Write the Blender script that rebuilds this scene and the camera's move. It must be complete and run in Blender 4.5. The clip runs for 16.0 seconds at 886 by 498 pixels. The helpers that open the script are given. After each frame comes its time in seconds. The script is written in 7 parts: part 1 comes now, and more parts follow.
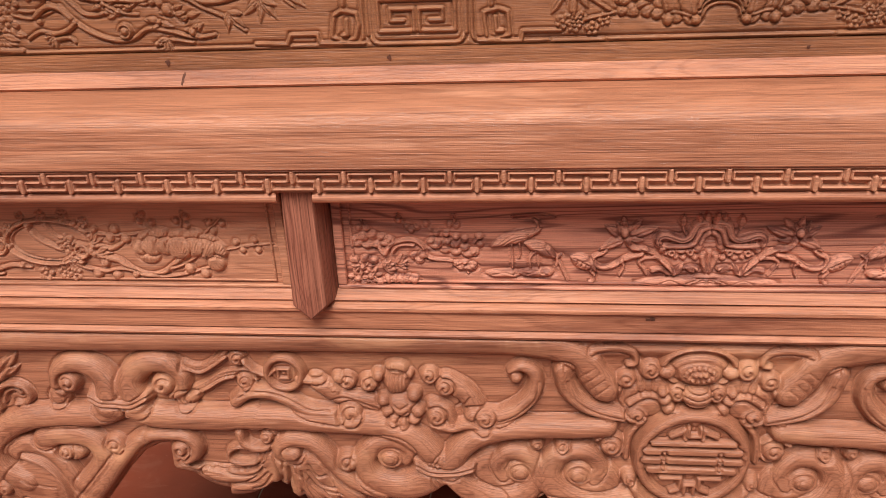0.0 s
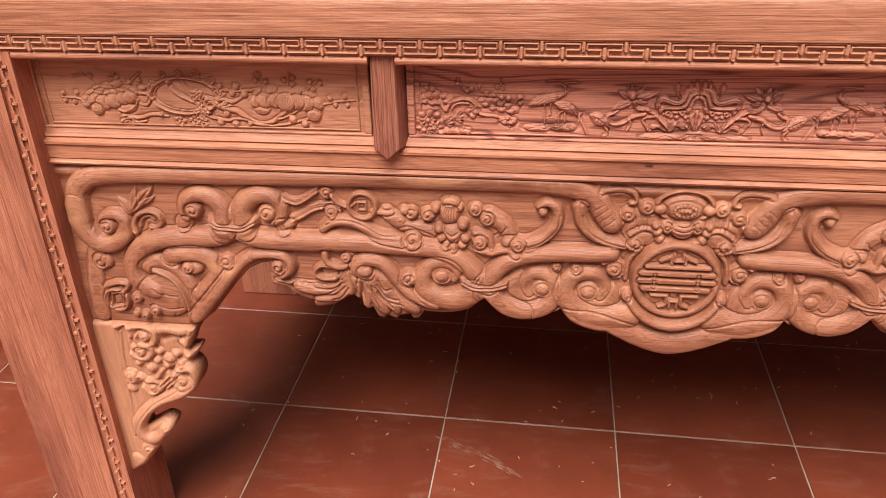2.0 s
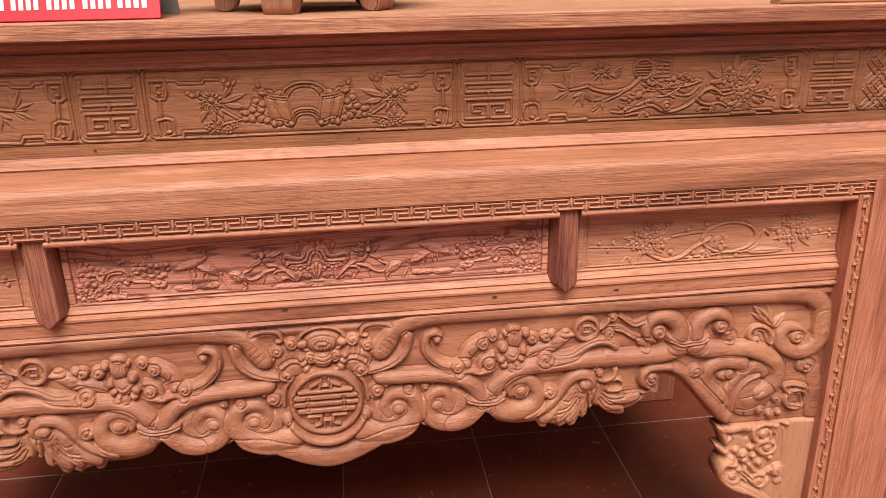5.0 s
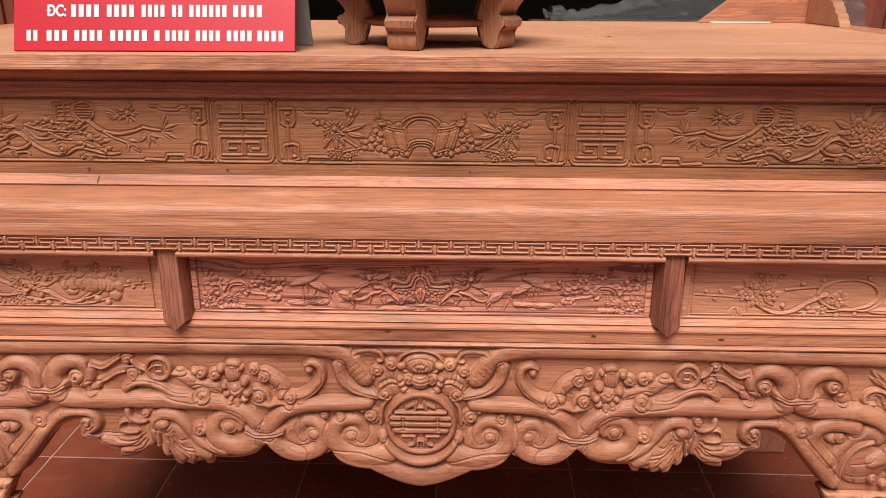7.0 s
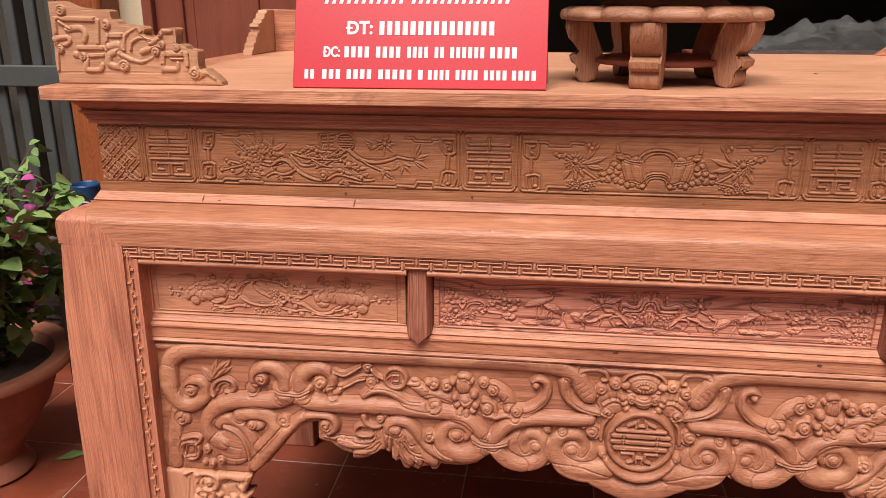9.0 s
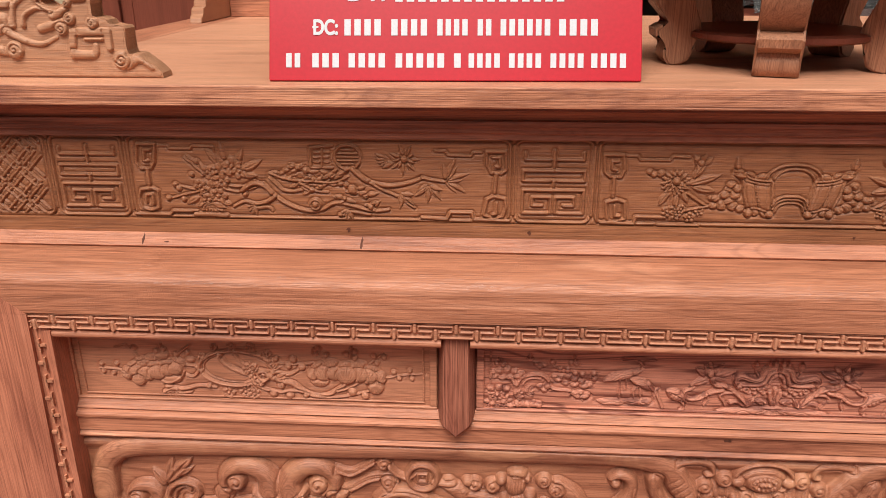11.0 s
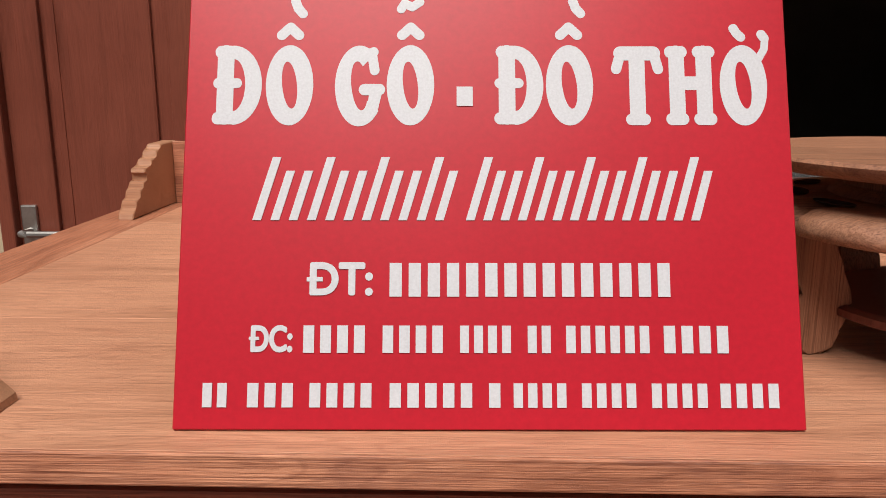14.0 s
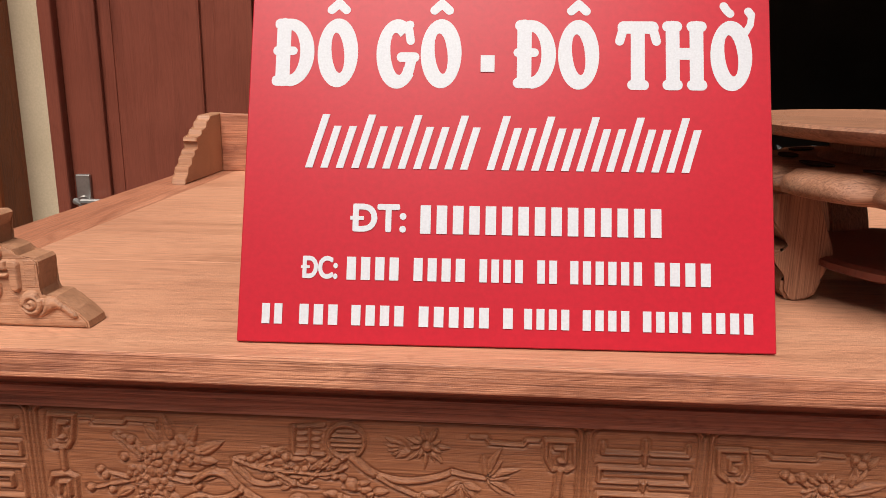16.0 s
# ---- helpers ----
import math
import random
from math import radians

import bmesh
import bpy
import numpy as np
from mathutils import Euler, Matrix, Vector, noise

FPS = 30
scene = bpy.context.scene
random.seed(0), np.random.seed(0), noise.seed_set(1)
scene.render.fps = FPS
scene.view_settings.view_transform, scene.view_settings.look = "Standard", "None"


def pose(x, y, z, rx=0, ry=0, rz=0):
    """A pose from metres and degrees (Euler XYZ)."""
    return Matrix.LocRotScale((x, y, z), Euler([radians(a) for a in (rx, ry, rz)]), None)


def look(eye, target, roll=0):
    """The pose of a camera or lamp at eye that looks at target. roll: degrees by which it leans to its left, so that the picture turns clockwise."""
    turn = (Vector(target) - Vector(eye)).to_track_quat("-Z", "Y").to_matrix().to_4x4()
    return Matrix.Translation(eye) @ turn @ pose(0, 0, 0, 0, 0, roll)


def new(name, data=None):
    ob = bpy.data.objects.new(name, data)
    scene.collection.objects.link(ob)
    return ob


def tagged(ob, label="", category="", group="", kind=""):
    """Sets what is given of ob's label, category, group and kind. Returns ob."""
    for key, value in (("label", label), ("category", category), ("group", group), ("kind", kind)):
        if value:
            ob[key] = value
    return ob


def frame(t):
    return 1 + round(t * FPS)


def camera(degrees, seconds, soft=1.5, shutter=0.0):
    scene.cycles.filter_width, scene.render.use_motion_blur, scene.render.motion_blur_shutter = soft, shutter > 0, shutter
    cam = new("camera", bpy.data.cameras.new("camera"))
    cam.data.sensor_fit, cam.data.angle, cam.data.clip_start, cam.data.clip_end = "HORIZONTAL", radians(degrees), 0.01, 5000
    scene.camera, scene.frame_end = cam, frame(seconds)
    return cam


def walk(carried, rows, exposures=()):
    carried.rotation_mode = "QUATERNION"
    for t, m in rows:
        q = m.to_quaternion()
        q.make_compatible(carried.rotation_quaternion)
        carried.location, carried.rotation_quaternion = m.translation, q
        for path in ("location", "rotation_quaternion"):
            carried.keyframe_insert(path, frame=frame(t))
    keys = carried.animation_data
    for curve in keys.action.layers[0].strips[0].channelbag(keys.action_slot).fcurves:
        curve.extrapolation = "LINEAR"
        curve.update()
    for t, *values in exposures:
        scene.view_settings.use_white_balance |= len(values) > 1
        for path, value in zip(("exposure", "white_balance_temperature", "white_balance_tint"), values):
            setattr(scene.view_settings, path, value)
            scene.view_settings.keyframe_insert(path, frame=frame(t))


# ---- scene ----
cam = camera(60.2, 16.0, soft=0.55)
PATH = [
    (0, (-0.183, -0.703, 1.235), (-0.397, 1.11, 0.419), -2.5),
    (0.5, (-0.25, -0.726, 1.249), (-0.507, 1.083, 0.434), -2.5),
    (1, (-0.253, -0.775, 1.262), (-0.545, 1.026, 0.444), -2.8),
    (1.5, (-0.205, -0.871, 1.26), (-0.51, 0.909, 0.4), -2.2),
    (2, (-0.196, -0.974, 1.241), (-0.444, 0.76, 0.276), -1.3),
    (2.5, (-0.265, -1.084, 1.249), (-0.301, 0.663, 0.276), -0.6),
    (3, (-0.257, -1.138, 1.273), (-0.149, 0.631, 0.346), -0.6),
    (3.5, (-0.236, -1.145, 1.3), (0.005, 0.647, 0.445), 0.0),
    (4, (-0.153, -1.153, 1.312), (0.161, 0.664, 0.537), -0.8),
    (4.2, (-0.102, -1.152, 1.321), (0.224, 0.667, 0.555), -0.8),
    (6.3, (0.116, -1.132, 1.408), (0.152, 0.778, 0.817), -0.1),
    (6.5, (0.102, -1.132, 1.412), (0.116, 0.77, 0.794), 0.1),
    (7, (0.066, -1.161, 1.394), (0.02, 0.727, 0.734), 0.2),
    (7.5, (0.05, -1.18, 1.414), (-0.028, 0.687, 0.703), 0.3),
    (8, (0.04, -1.236, 1.423), (-0.13, 0.634, 0.734), -0.6),
    (8.5, (-0.087, -1.269, 1.42), (-0.359, 0.613, 0.801), -1.0),
    (8.7, (-0.147, -1.27, 1.432), (-0.4, 0.618, 0.825), -0.4),
    (10.8, (-0.321, -0.912, 1.416), (-0.502, 0.946, 0.699), -0.0),
    (11, (-0.368, -0.856, 1.429), (-0.489, 1.007, 0.711), -0.2),
    (11.5, (-0.481, -0.742, 1.462), (-0.464, 1.119, 0.73), -0.4),
    (12, (-0.5, -0.646, 1.496), (-0.458, 1.219, 0.775), 0.3),
    (12.5, (-0.459, -0.542, 1.53), (-0.463, 1.359, 0.908), 0.6),
    (13, (-0.411, -0.486, 1.533), (-0.466, 1.454, 1.051), 0.2),
    (13.5, (-0.416, -0.449, 1.527), (-0.496, 1.503, 1.102), -0.3),
    (14, (-0.43, -0.437, 1.525), (-0.491, 1.517, 1.099), -0.0),
    (14.5, (-0.432, -0.456, 1.525), (-0.487, 1.496, 1.093), 0.2),
    (15, (-0.429, -0.502, 1.52), (-0.519, 1.447, 1.082), 0.4),
    (15.5, (-0.422, -0.526, 1.517), (-0.541, 1.42, 1.072), 0.4),
    (16, (-0.42, -0.535, 1.513), (-0.561, 1.405, 1.047), 0.5),
]
walk(cam, [(t, look(eye, target, roll)) for t, eye, target, roll in PATH],
     exposures=[(0.0, -0.18, 6600, 7), (1.0, -0.13, 6650, 7), (1.5, -0.08, 6700, 8.5), (2.5, 0.13, 6800, 12.5), (3.5, 0.05, 6800, 12.5), (4.2, 0.02, 6800, 12), (6.5, -0.12, 6550, 6.5), (8.7, -0.02, 6650, 9), (11.0, -0.25, 6750, 9.5), (13.0, -0.48, 6700, 10), (14.0, -0.54, 6650, 9.5), (15.0, -0.42, 6700, 10), (16.0, -0.35, 6700, 10)])

# ---- world and light ----
world = bpy.data.worlds.new("sky")
scene.world = world
world.use_nodes = True
SUN_UP, SUN_SIDE = 57.5, 188.0
wn = world.node_tree
sky = wn.nodes.new("ShaderNodeTexSky")
sky.sky_type = "NISHITA"
sky.sun_disc = False
sky.sun_elevation, sky.sun_rotation = radians(SUN_UP), radians(SUN_SIDE)
sky.air_density, sky.dust_density, sky.ozone_density = 0.6, 6.0, 0.4
wn.nodes["Background"].inputs[1].default_value = 0.05
wn.links.new(sky.outputs[0], wn.nodes["Background"].inputs[0])
sun = new("sun", bpy.data.lights.new("sun", "SUN"))
sun.data.energy, sun.data.angle, sun.data.color = 5.4, radians(36), (1.0, 0.96, 0.92)
az, el = radians(SUN_SIDE), radians(SUN_UP)
sun.matrix_world = look((6 * math.sin(az) * math.cos(el), 6 * math.cos(az) * math.cos(el), 6 * math.sin(el)), (0, 0, 0))


# ---- materials ----
def material(name, rough=0.6, metal=0.0, spec=0.4):
    m = bpy.data.materials.new(name)
    m.use_nodes = True
    b = m.node_tree.nodes["Principled BSDF"]
    b.inputs["Roughness"].default_value = rough
    b.inputs["Metallic"].default_value = metal
    b.inputs["Specular IOR Level"].default_value = spec
    return m, m.node_tree, b


def ramp(nt, src, stops):
    r = nt.nodes.new("ShaderNodeValToRGB")
    el = r.color_ramp.elements
    while len(el) < len(stops):
        el.new(0.5)
    for e, (p, c) in zip(el, stops):
        e.position, e.color = p, (*c, 1)
    nt.links.new(src, r.inputs[0])
    return r.outputs[0]


def noise_tex(nt, vec, scale, detail=4.0, rough=0.5, distort=0.0):
    n = nt.nodes.new("ShaderNodeTexNoise")
    n.inputs["Scale"].default_value, n.inputs["Detail"].default_value = scale, detail
    n.inputs["Roughness"].default_value, n.inputs["Distortion"].default_value = rough, distort
    nt.links.new(vec, n.inputs["Vector"])
    return n.outputs[0]


def mapped(nt, scale, turn=(0, 0, 0), shift=True):
    tc = nt.nodes.new("ShaderNodeTexCoord")
    mp = nt.nodes.new("ShaderNodeMapping")
    mp.inputs["Scale"].default_value = scale
    mp.inputs["Rotation"].default_value = [radians(a) for a in turn]
    nt.links.new(tc.outputs["Object"], mp.inputs["Vector"])
    return mp.outputs[0]


def mix(nt, kind, fac, a, b):
    m = nt.nodes.new("ShaderNodeMix")
    m.data_type, m.blend_type = "RGBA", kind
    for sock, v in ((m.inputs[0], fac), (m.inputs[6], a), (m.inputs[7], b)):
        if isinstance(v, (int, float)):
            sock.default_value = v
        elif isinstance(v, tuple):
            sock.default_value = (*v, 1)
        else:
            nt.links.new(v, sock)
    return m.outputs[2]


def bump(nt, bsdf, height, strength, dist, before=None):
    b = nt.nodes.new("ShaderNodeBump")
    b.inputs["Strength"].default_value, b.inputs["Distance"].default_value = strength, dist
    nt.links.new(height, b.inputs["Height"])
    if before is not None:
        nt.links.new(before, b.inputs["Normal"])
    nt.links.new(b.outputs[0], bsdf.inputs["Normal"])
    return b.outputs[0]


def wood(name, dark, mid, light, grain="x", rough=0.43, figure=1.0, tilt=0.0, pores=1.0, lines=0.5, rings=150.0, ring_tone=(0.66, 0.58, 0.55), along=0.8, layers=0.0, patch=None):
    """Sawn hardwood: broad bands, growth-ring figure, fine streaks and dark pores along the grain, slight relief."""
    m, nt, b = material(name, rough, 0.0, 0.5)
    long_axis = {"x": (1, 0, 0), "y": (0, 1, 0), "z": (0, 0, 1)}[grain]

    def stretched(along, across):
        return tuple(along if k else across for k in long_axis)

    def math_node(op, a, v):
        n = nt.nodes.new("ShaderNodeMath")
        n.operation = op
        nt.links.new(a, n.inputs[0])
        n.inputs[1].default_value = v
        if op == "MULTIPLY_ADD":
            n.inputs[2].default_value = 0.5
        return n.outputs[0]
    turn = (0, tilt, 0)
    band = noise_tex(nt, mapped(nt, stretched(0.9, 9.0), turn), 1.6, 5, 0.55, 0.9)
    col = ramp(nt, band, [(0.28, dark), (0.46, mid), (0.60, mid), (0.76, light)])
    ring = noise_tex(nt, mapped(nt, stretched(along, 8.0), turn), 1.9, 3, 0.5, 0.5)
    phase = math_node("MULTIPLY", ring, rings)
    if layers:
        # growth layers lie flat in the board, so that cut slopes show them as contour lines
        tcl = nt.nodes.new("ShaderNodeTexCoord")
        depth = nt.nodes.new("ShaderNodeSeparateXYZ")
        nt.links.new(tcl.outputs["Object"], depth.inputs[0])
        both = nt.nodes.new("ShaderNodeMath")
        both.operation = "MULTIPLY_ADD"
        nt.links.new(depth.outputs[1], both.inputs[0])
        both.inputs[1].default_value = layers
        nt.links.new(phase, both.inputs[2])
        phase = both.outputs[0]
    wave = math_node("SINE", phase, 0.0)
    rg = ramp(nt, math_node("MULTIPLY_ADD", wave, 0.5), [(0.0, ring_tone), (0.30, (0.97, 0.97, 0.97)), (1.0, (1.05, 1.05, 1.05))])
    col = mix(nt, "MULTIPLY", lines, col, rg)
    streak = noise_tex(nt, mapped(nt, stretched(2.6, 230.0), turn), 2.0, 6, 0.62, 0.4)
    s = ramp(nt, streak, [(0.36, (0.50, 0.42, 0.40)), (0.50, (1, 1, 1)), (0.66, (1.26, 1.25, 1.24))])
    col = mix(nt, "MULTIPLY", 0.55 * figure, col, s)
    pore = noise_tex(nt, mapped(nt, stretched(3.2, 340.0), turn), 3.0, 4, 0.68, 0.4)
    p = ramp(nt, pore, [(0.38, (0.36, 0.27, 0.24)), (0.47, (0.97, 0.97, 0.97)), (0.60, (1.20, 1.20, 1.20))])
    col = mix(nt, "MULTIPLY", 0.62 * pores, col, p)
    blot = noise_tex(nt, mapped(nt, (2.3, 2.3, 2.3)), 1.3, 3, 0.6, 0.4)
    bl = ramp(nt, blot, [(0.35, (0.88, 0.82, 0.80)), (0.65, (1.06, 1.05, 1.05))])
    col = mix(nt, "MULTIPLY", 0.8, col, bl)
    if patch:
        where = noise_tex(nt, mapped(nt, (1.0, 1.0, 1.6)), 7.0, 4, 0.6, 0.8)
        col = mix(nt, "MIX", ramp(nt, where, [(0.52, (0, 0, 0)), (0.70, (0.55, 0.55, 0.55))]), col, patch)
    nt.links.new(col, b.inputs["Base Color"])
    r = nt.nodes.new("ShaderNodeMapRange")
    r.inputs["To Min"].default_value, r.inputs["To Max"].default_value = rough - 0.09, rough + 0.12
    nt.links.new(streak, r.inputs[0])
    nt.links.new(r.outputs[0], b.inputs["Roughness"])
    n1 = bump(nt, b, pore, 0.7, 0.0012)
    bump(nt, b, streak, 0.25, 0.0012, n1)
    return m


ROSE = ((0.28, 0.098, 0.057), (0.51, 0.213, 0.121), (0.67, 0.322, 0.195))
wood_x = wood("rosewood_long", *ROSE, grain="x", figure=0.8, pores=0.75)
wood_belly = wood("rosewood_belly", (0.27, 0.103, 0.056), (0.48, 0.203, 0.115), (0.78, 0.40, 0.255), grain="x", rough=0.31, figure=1.0, pores=0.9, lines=0.35, rings=110.0, along=0.9)
wood_dark_z = wood("rosewood_divider", (0.15, 0.046, 0.032), (0.33, 0.122, 0.080), (0.47, 0.200, 0.130), grain="z", lines=0.6, figure=1.3, pores=1.2, rings=170.0)
wood_z = wood("rosewood_upright", (0.31, 0.104, 0.066), (0.52, 0.205, 0.124), (0.66, 0.305, 0.195), grain="z", pores=0.75, lines=0.35)
wood_y = wood("rosewood_deep", *ROSE, grain="y")
# browner wood, darkened further to carry the overhang's shade in its colour
wood_frieze_shaded = wood("rosewood_frieze_shaded", (0.19, 0.072, 0.033), (0.35, 0.146, 0.068), (0.46, 0.205, 0.100), grain="x", figure=0.9, lines=0.4, pores=0.9)
wood_carved = wood("rosewood_carved", (0.40, 0.158, 0.094), (0.56, 0.255, 0.150), (0.66, 0.33, 0.205), grain="x", figure=0.6, pores=0.6)
wood_apron = wood("rosewood_apron", (0.23, 0.084, 0.048), (0.39, 0.160, 0.091), (0.54, 0.248, 0.146), grain="x", rough=0.33, figure=0.7, pores=0.8, lines=0.55, rings=70.0, ring_tone=(0.55, 0.45, 0.41), layers=3900.0, patch=(0.62, 0.30, 0.165))
# darker copy of the rosewood: shade below the slab is painted in
wood_cove_shaded = wood("rosewood_cove_shaded", (0.23, 0.078, 0.046), (0.37, 0.140, 0.083), (0.47, 0.200, 0.122), grain="x")
wood_pale = wood("rosewood_pale", (0.45, 0.205, 0.115), (0.55, 0.265, 0.155), (0.62, 0.335, 0.205), grain="z", figure=0.4, pores=0.4, lines=0.2)
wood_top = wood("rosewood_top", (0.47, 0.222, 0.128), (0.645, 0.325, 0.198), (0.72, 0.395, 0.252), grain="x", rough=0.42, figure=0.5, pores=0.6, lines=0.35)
wood_edge = wood("rosewood_edge", (0.30, 0.108, 0.062), (0.55, 0.245, 0.140), (0.68, 0.335, 0.200), grain="x", figure=1.2, tilt=10, lines=0.3, rings=90.0, ring_tone=(0.45, 0.33, 0.30), along=1.6, pores=1.3, patch=(0.20, 0.068, 0.050))
wood_violet = wood("rosewood_violet", (0.30, 0.104, 0.080), (0.62, 0.268, 0.180), (0.74, 0.36, 0.242), grain="x", tilt=12, lines=1.0, rings=95.0, ring_tone=(0.44, 0.34, 0.34), along=0.7)
wood_stand = wood("stand_wood", (0.26, 0.12, 0.07), (0.42, 0.205, 0.12), (0.52, 0.28, 0.175), grain="z", figure=0.8)
wood_stand_x = wood("stand_wood_flat", (0.26, 0.12, 0.07), (0.45, 0.22, 0.13), (0.55, 0.30, 0.19), grain="x", figure=0.9)
wood_door = wood("door_wood", (0.14, 0.037, 0.022), (0.215, 0.060, 0.037), (0.255, 0.078, 0.050), grain="z", rough=0.30, pores=0.2, figure=0.4, lines=0.2)
wood_post = wood("post_wood", (0.19, 0.050, 0.016), (0.28, 0.078, 0.024), (0.34, 0.105, 0.036), grain="z", rough=0.4)


def mottled(name, a, b2, scale, rough=0.6, metal=0.0, rel=0.0, fine=60.0, spec=0.4):
    m, nt, b = material(name, rough, metal, spec)
    big = noise_tex(nt, mapped(nt, (1, 1, 1)), scale, 5, 0.6)
    col = ramp(nt, big, [(0.35, a), (0.65, b2)])
    small = noise_tex(nt, mapped(nt, (1, 1, 1)), scale * fine, 3, 0.6)
    sm = ramp(nt, small, [(0.3, (0.86, 0.86, 0.86)), (0.7, (1.06, 1.06, 1.06))])
    nt.links.new(mix(nt, "MULTIPLY", 0.7, col, sm), b.inputs["Base Color"])
    if rel:
        bump(nt, b, small, 0.4, rel)
    return m


def tile_material():
    m, nt, b = material("red_tile", 0.42, 0.0, 0.45)
    info = nt.nodes.new("ShaderNodeObjectInfo")
    base = ramp(nt, info.outputs["Random"], [(0.0, (0.185, 0.040, 0.020)), (0.5, (0.215, 0.048, 0.024)), (1.0, (0.245, 0.056, 0.028))])
    v = mapped(nt, (1, 1, 1))
    big = noise_tex(nt, v, 5.0, 5, 0.6, 0.5)
    col = mix(nt, "MULTIPLY", 0.9, base, ramp(nt, big, [(0.3, (0.78, 0.76, 0.76)), (0.7, (1.12, 1.10, 1.08))]))
    dust = noise_tex(nt, mapped(nt, (1, 2.2, 1), (0, 0, 25)), 7.0, 8, 0.72, 1.4)
    col = mix(nt, "MIX", ramp(nt, dust, [(0.52, (0, 0, 0)), (0.78, (0.34, 0.34, 0.34))]), col, (0.40, 0.22, 0.15))
    speck = noise_tex(nt, v, 150.0, 2, 0.5)
    col = mix(nt, "MIX", ramp(nt, speck, [(0.74, (0, 0, 0)), (0.80, (0.5, 0.5, 0.5))]), col, (0.55, 0.36, 0.24))
    nt.links.new(col, b.inputs["Base Color"])
    r = ramp(nt, dust, [(0.35, (0.36, 0.36, 0.36)), (0.75, (0.62, 0.62, 0.62))])
    nt.links.new(r, b.inputs["Roughness"])
    bump(nt, b, big, 0.15, 0.002)
    return m


red_tile = tile_material()
grout = mottled("grout", (0.34, 0.26, 0.20), (0.46, 0.37, 0.29), 20, 0.85)
ground_mat = mottled("yard_ground", (0.16, 0.075, 0.05), (0.22, 0.11, 0.075), 2, 0.9)
cream = mottled("cream_plaster", (0.52, 0.42, 0.28), (0.60, 0.49, 0.34), 3, 0.8, rel=0.0006)
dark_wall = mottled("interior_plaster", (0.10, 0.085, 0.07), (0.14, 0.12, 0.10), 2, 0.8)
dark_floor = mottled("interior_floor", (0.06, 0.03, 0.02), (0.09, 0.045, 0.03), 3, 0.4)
steel = mottled("brushed_steel", (0.36, 0.35, 0.33), (0.46, 0.45, 0.43), 40, 0.35, 0.9)
gate_mat = mottled("grey_painted_steel", (0.055, 0.058, 0.058), (0.08, 0.084, 0.084), 6, 0.5, 0.2)
terracotta = mottled("terracotta", (0.20, 0.065, 0.035), (0.30, 0.105, 0.06), 7, 0.75, rel=0.0008)
soil_mat = mottled("soil", (0.03, 0.02, 0.014), (0.06, 0.04, 0.028), 40, 0.95, rel=0.004)
grey_board = mottled("grey_board", (0.20, 0.19, 0.18), (0.23, 0.22, 0.21), 4, 0.6)
blue_tin = mottled("blue_tin", (0.02, 0.06, 0.16), (0.03, 0.085, 0.21), 8, 0.35, 0.3)
white_paint = mottled("white_ink", (0.61, 0.63, 0.67), (0.63, 0.65, 0.69), 9, 0.45)
sign_red = mottled("sign_red", (0.46, 0.009, 0.023), (0.51, 0.012, 0.028), 3, 0.36, spec=0.34)
bark = mottled("bark", (0.08, 0.05, 0.03), (0.14, 0.09, 0.06), 50, 0.9, rel=0.001)
hollow_chip_dark = mottled("dark_hollow_chip", (0.05, 0.02, 0.012), (0.09, 0.035, 0.02), 60, 0.9)
knot_brown = mottled("knot_brown", (0.055, 0.018, 0.010), (0.15, 0.050, 0.028), 220, 0.8)
strip_pale = mottled("pale_plastic", (0.55, 0.62, 0.52), (0.62, 0.68, 0.58), 8, 0.4)
strap_yellow = mottled("yellow_strap", (0.30, 0.33, 0.05), (0.40, 0.42, 0.08), 30, 0.5)
dust_mat = mottled("pale_dust", (0.24, 0.085, 0.05), (0.42, 0.24, 0.16), 45, 0.9)
shaving = mottled("wood_shaving", (0.55, 0.36, 0.22), (0.66, 0.47, 0.30), 30, 0.8)


def leaf_material(name, a, b2, rough=0.45):
    m, nt, b = material(name, rough, 0.0, 0.4)
    geo = nt.nodes.new("ShaderNodeNewGeometry")
    col = ramp(nt, geo.outputs["Random Per Island"], [(0.0, a), (1.0, b2)])
    n = noise_tex(nt, mapped(nt, (1, 1, 1)), 60, 3)
    nt.links.new(mix(nt, "MULTIPLY", 0.6, col, ramp(nt, n, [(0.3, (0.8, 0.8, 0.8)), (0.7, (1.1, 1.1, 1.1))])), b.inputs["Base Color"])
    b.inputs["Subsurface Weight"].default_value = 0.1
    return m


leaf_green = leaf_material("leaf_green", (0.10, 0.17, 0.045), (0.25, 0.35, 0.12))
petal_pink = leaf_material("petal_pink", (0.42, 0.04, 0.24), (0.60, 0.12, 0.38), 0.6)


def plastic_sheet():
    m, nt, b = material("clear_plastic_sheet", 0.22, 0.0, 0.5)
    b.inputs["Base Color"].default_value = (0.10, 0.105, 0.105, 1)
    b.inputs["Alpha"].default_value = 0.5
    n = noise_tex(nt, mapped(nt, (1, 1, 1)), 18, 6, 0.65, 1.0)
    bump(nt, b, n, 0.8, 0.02)
    return m


plastic = plastic_sheet()


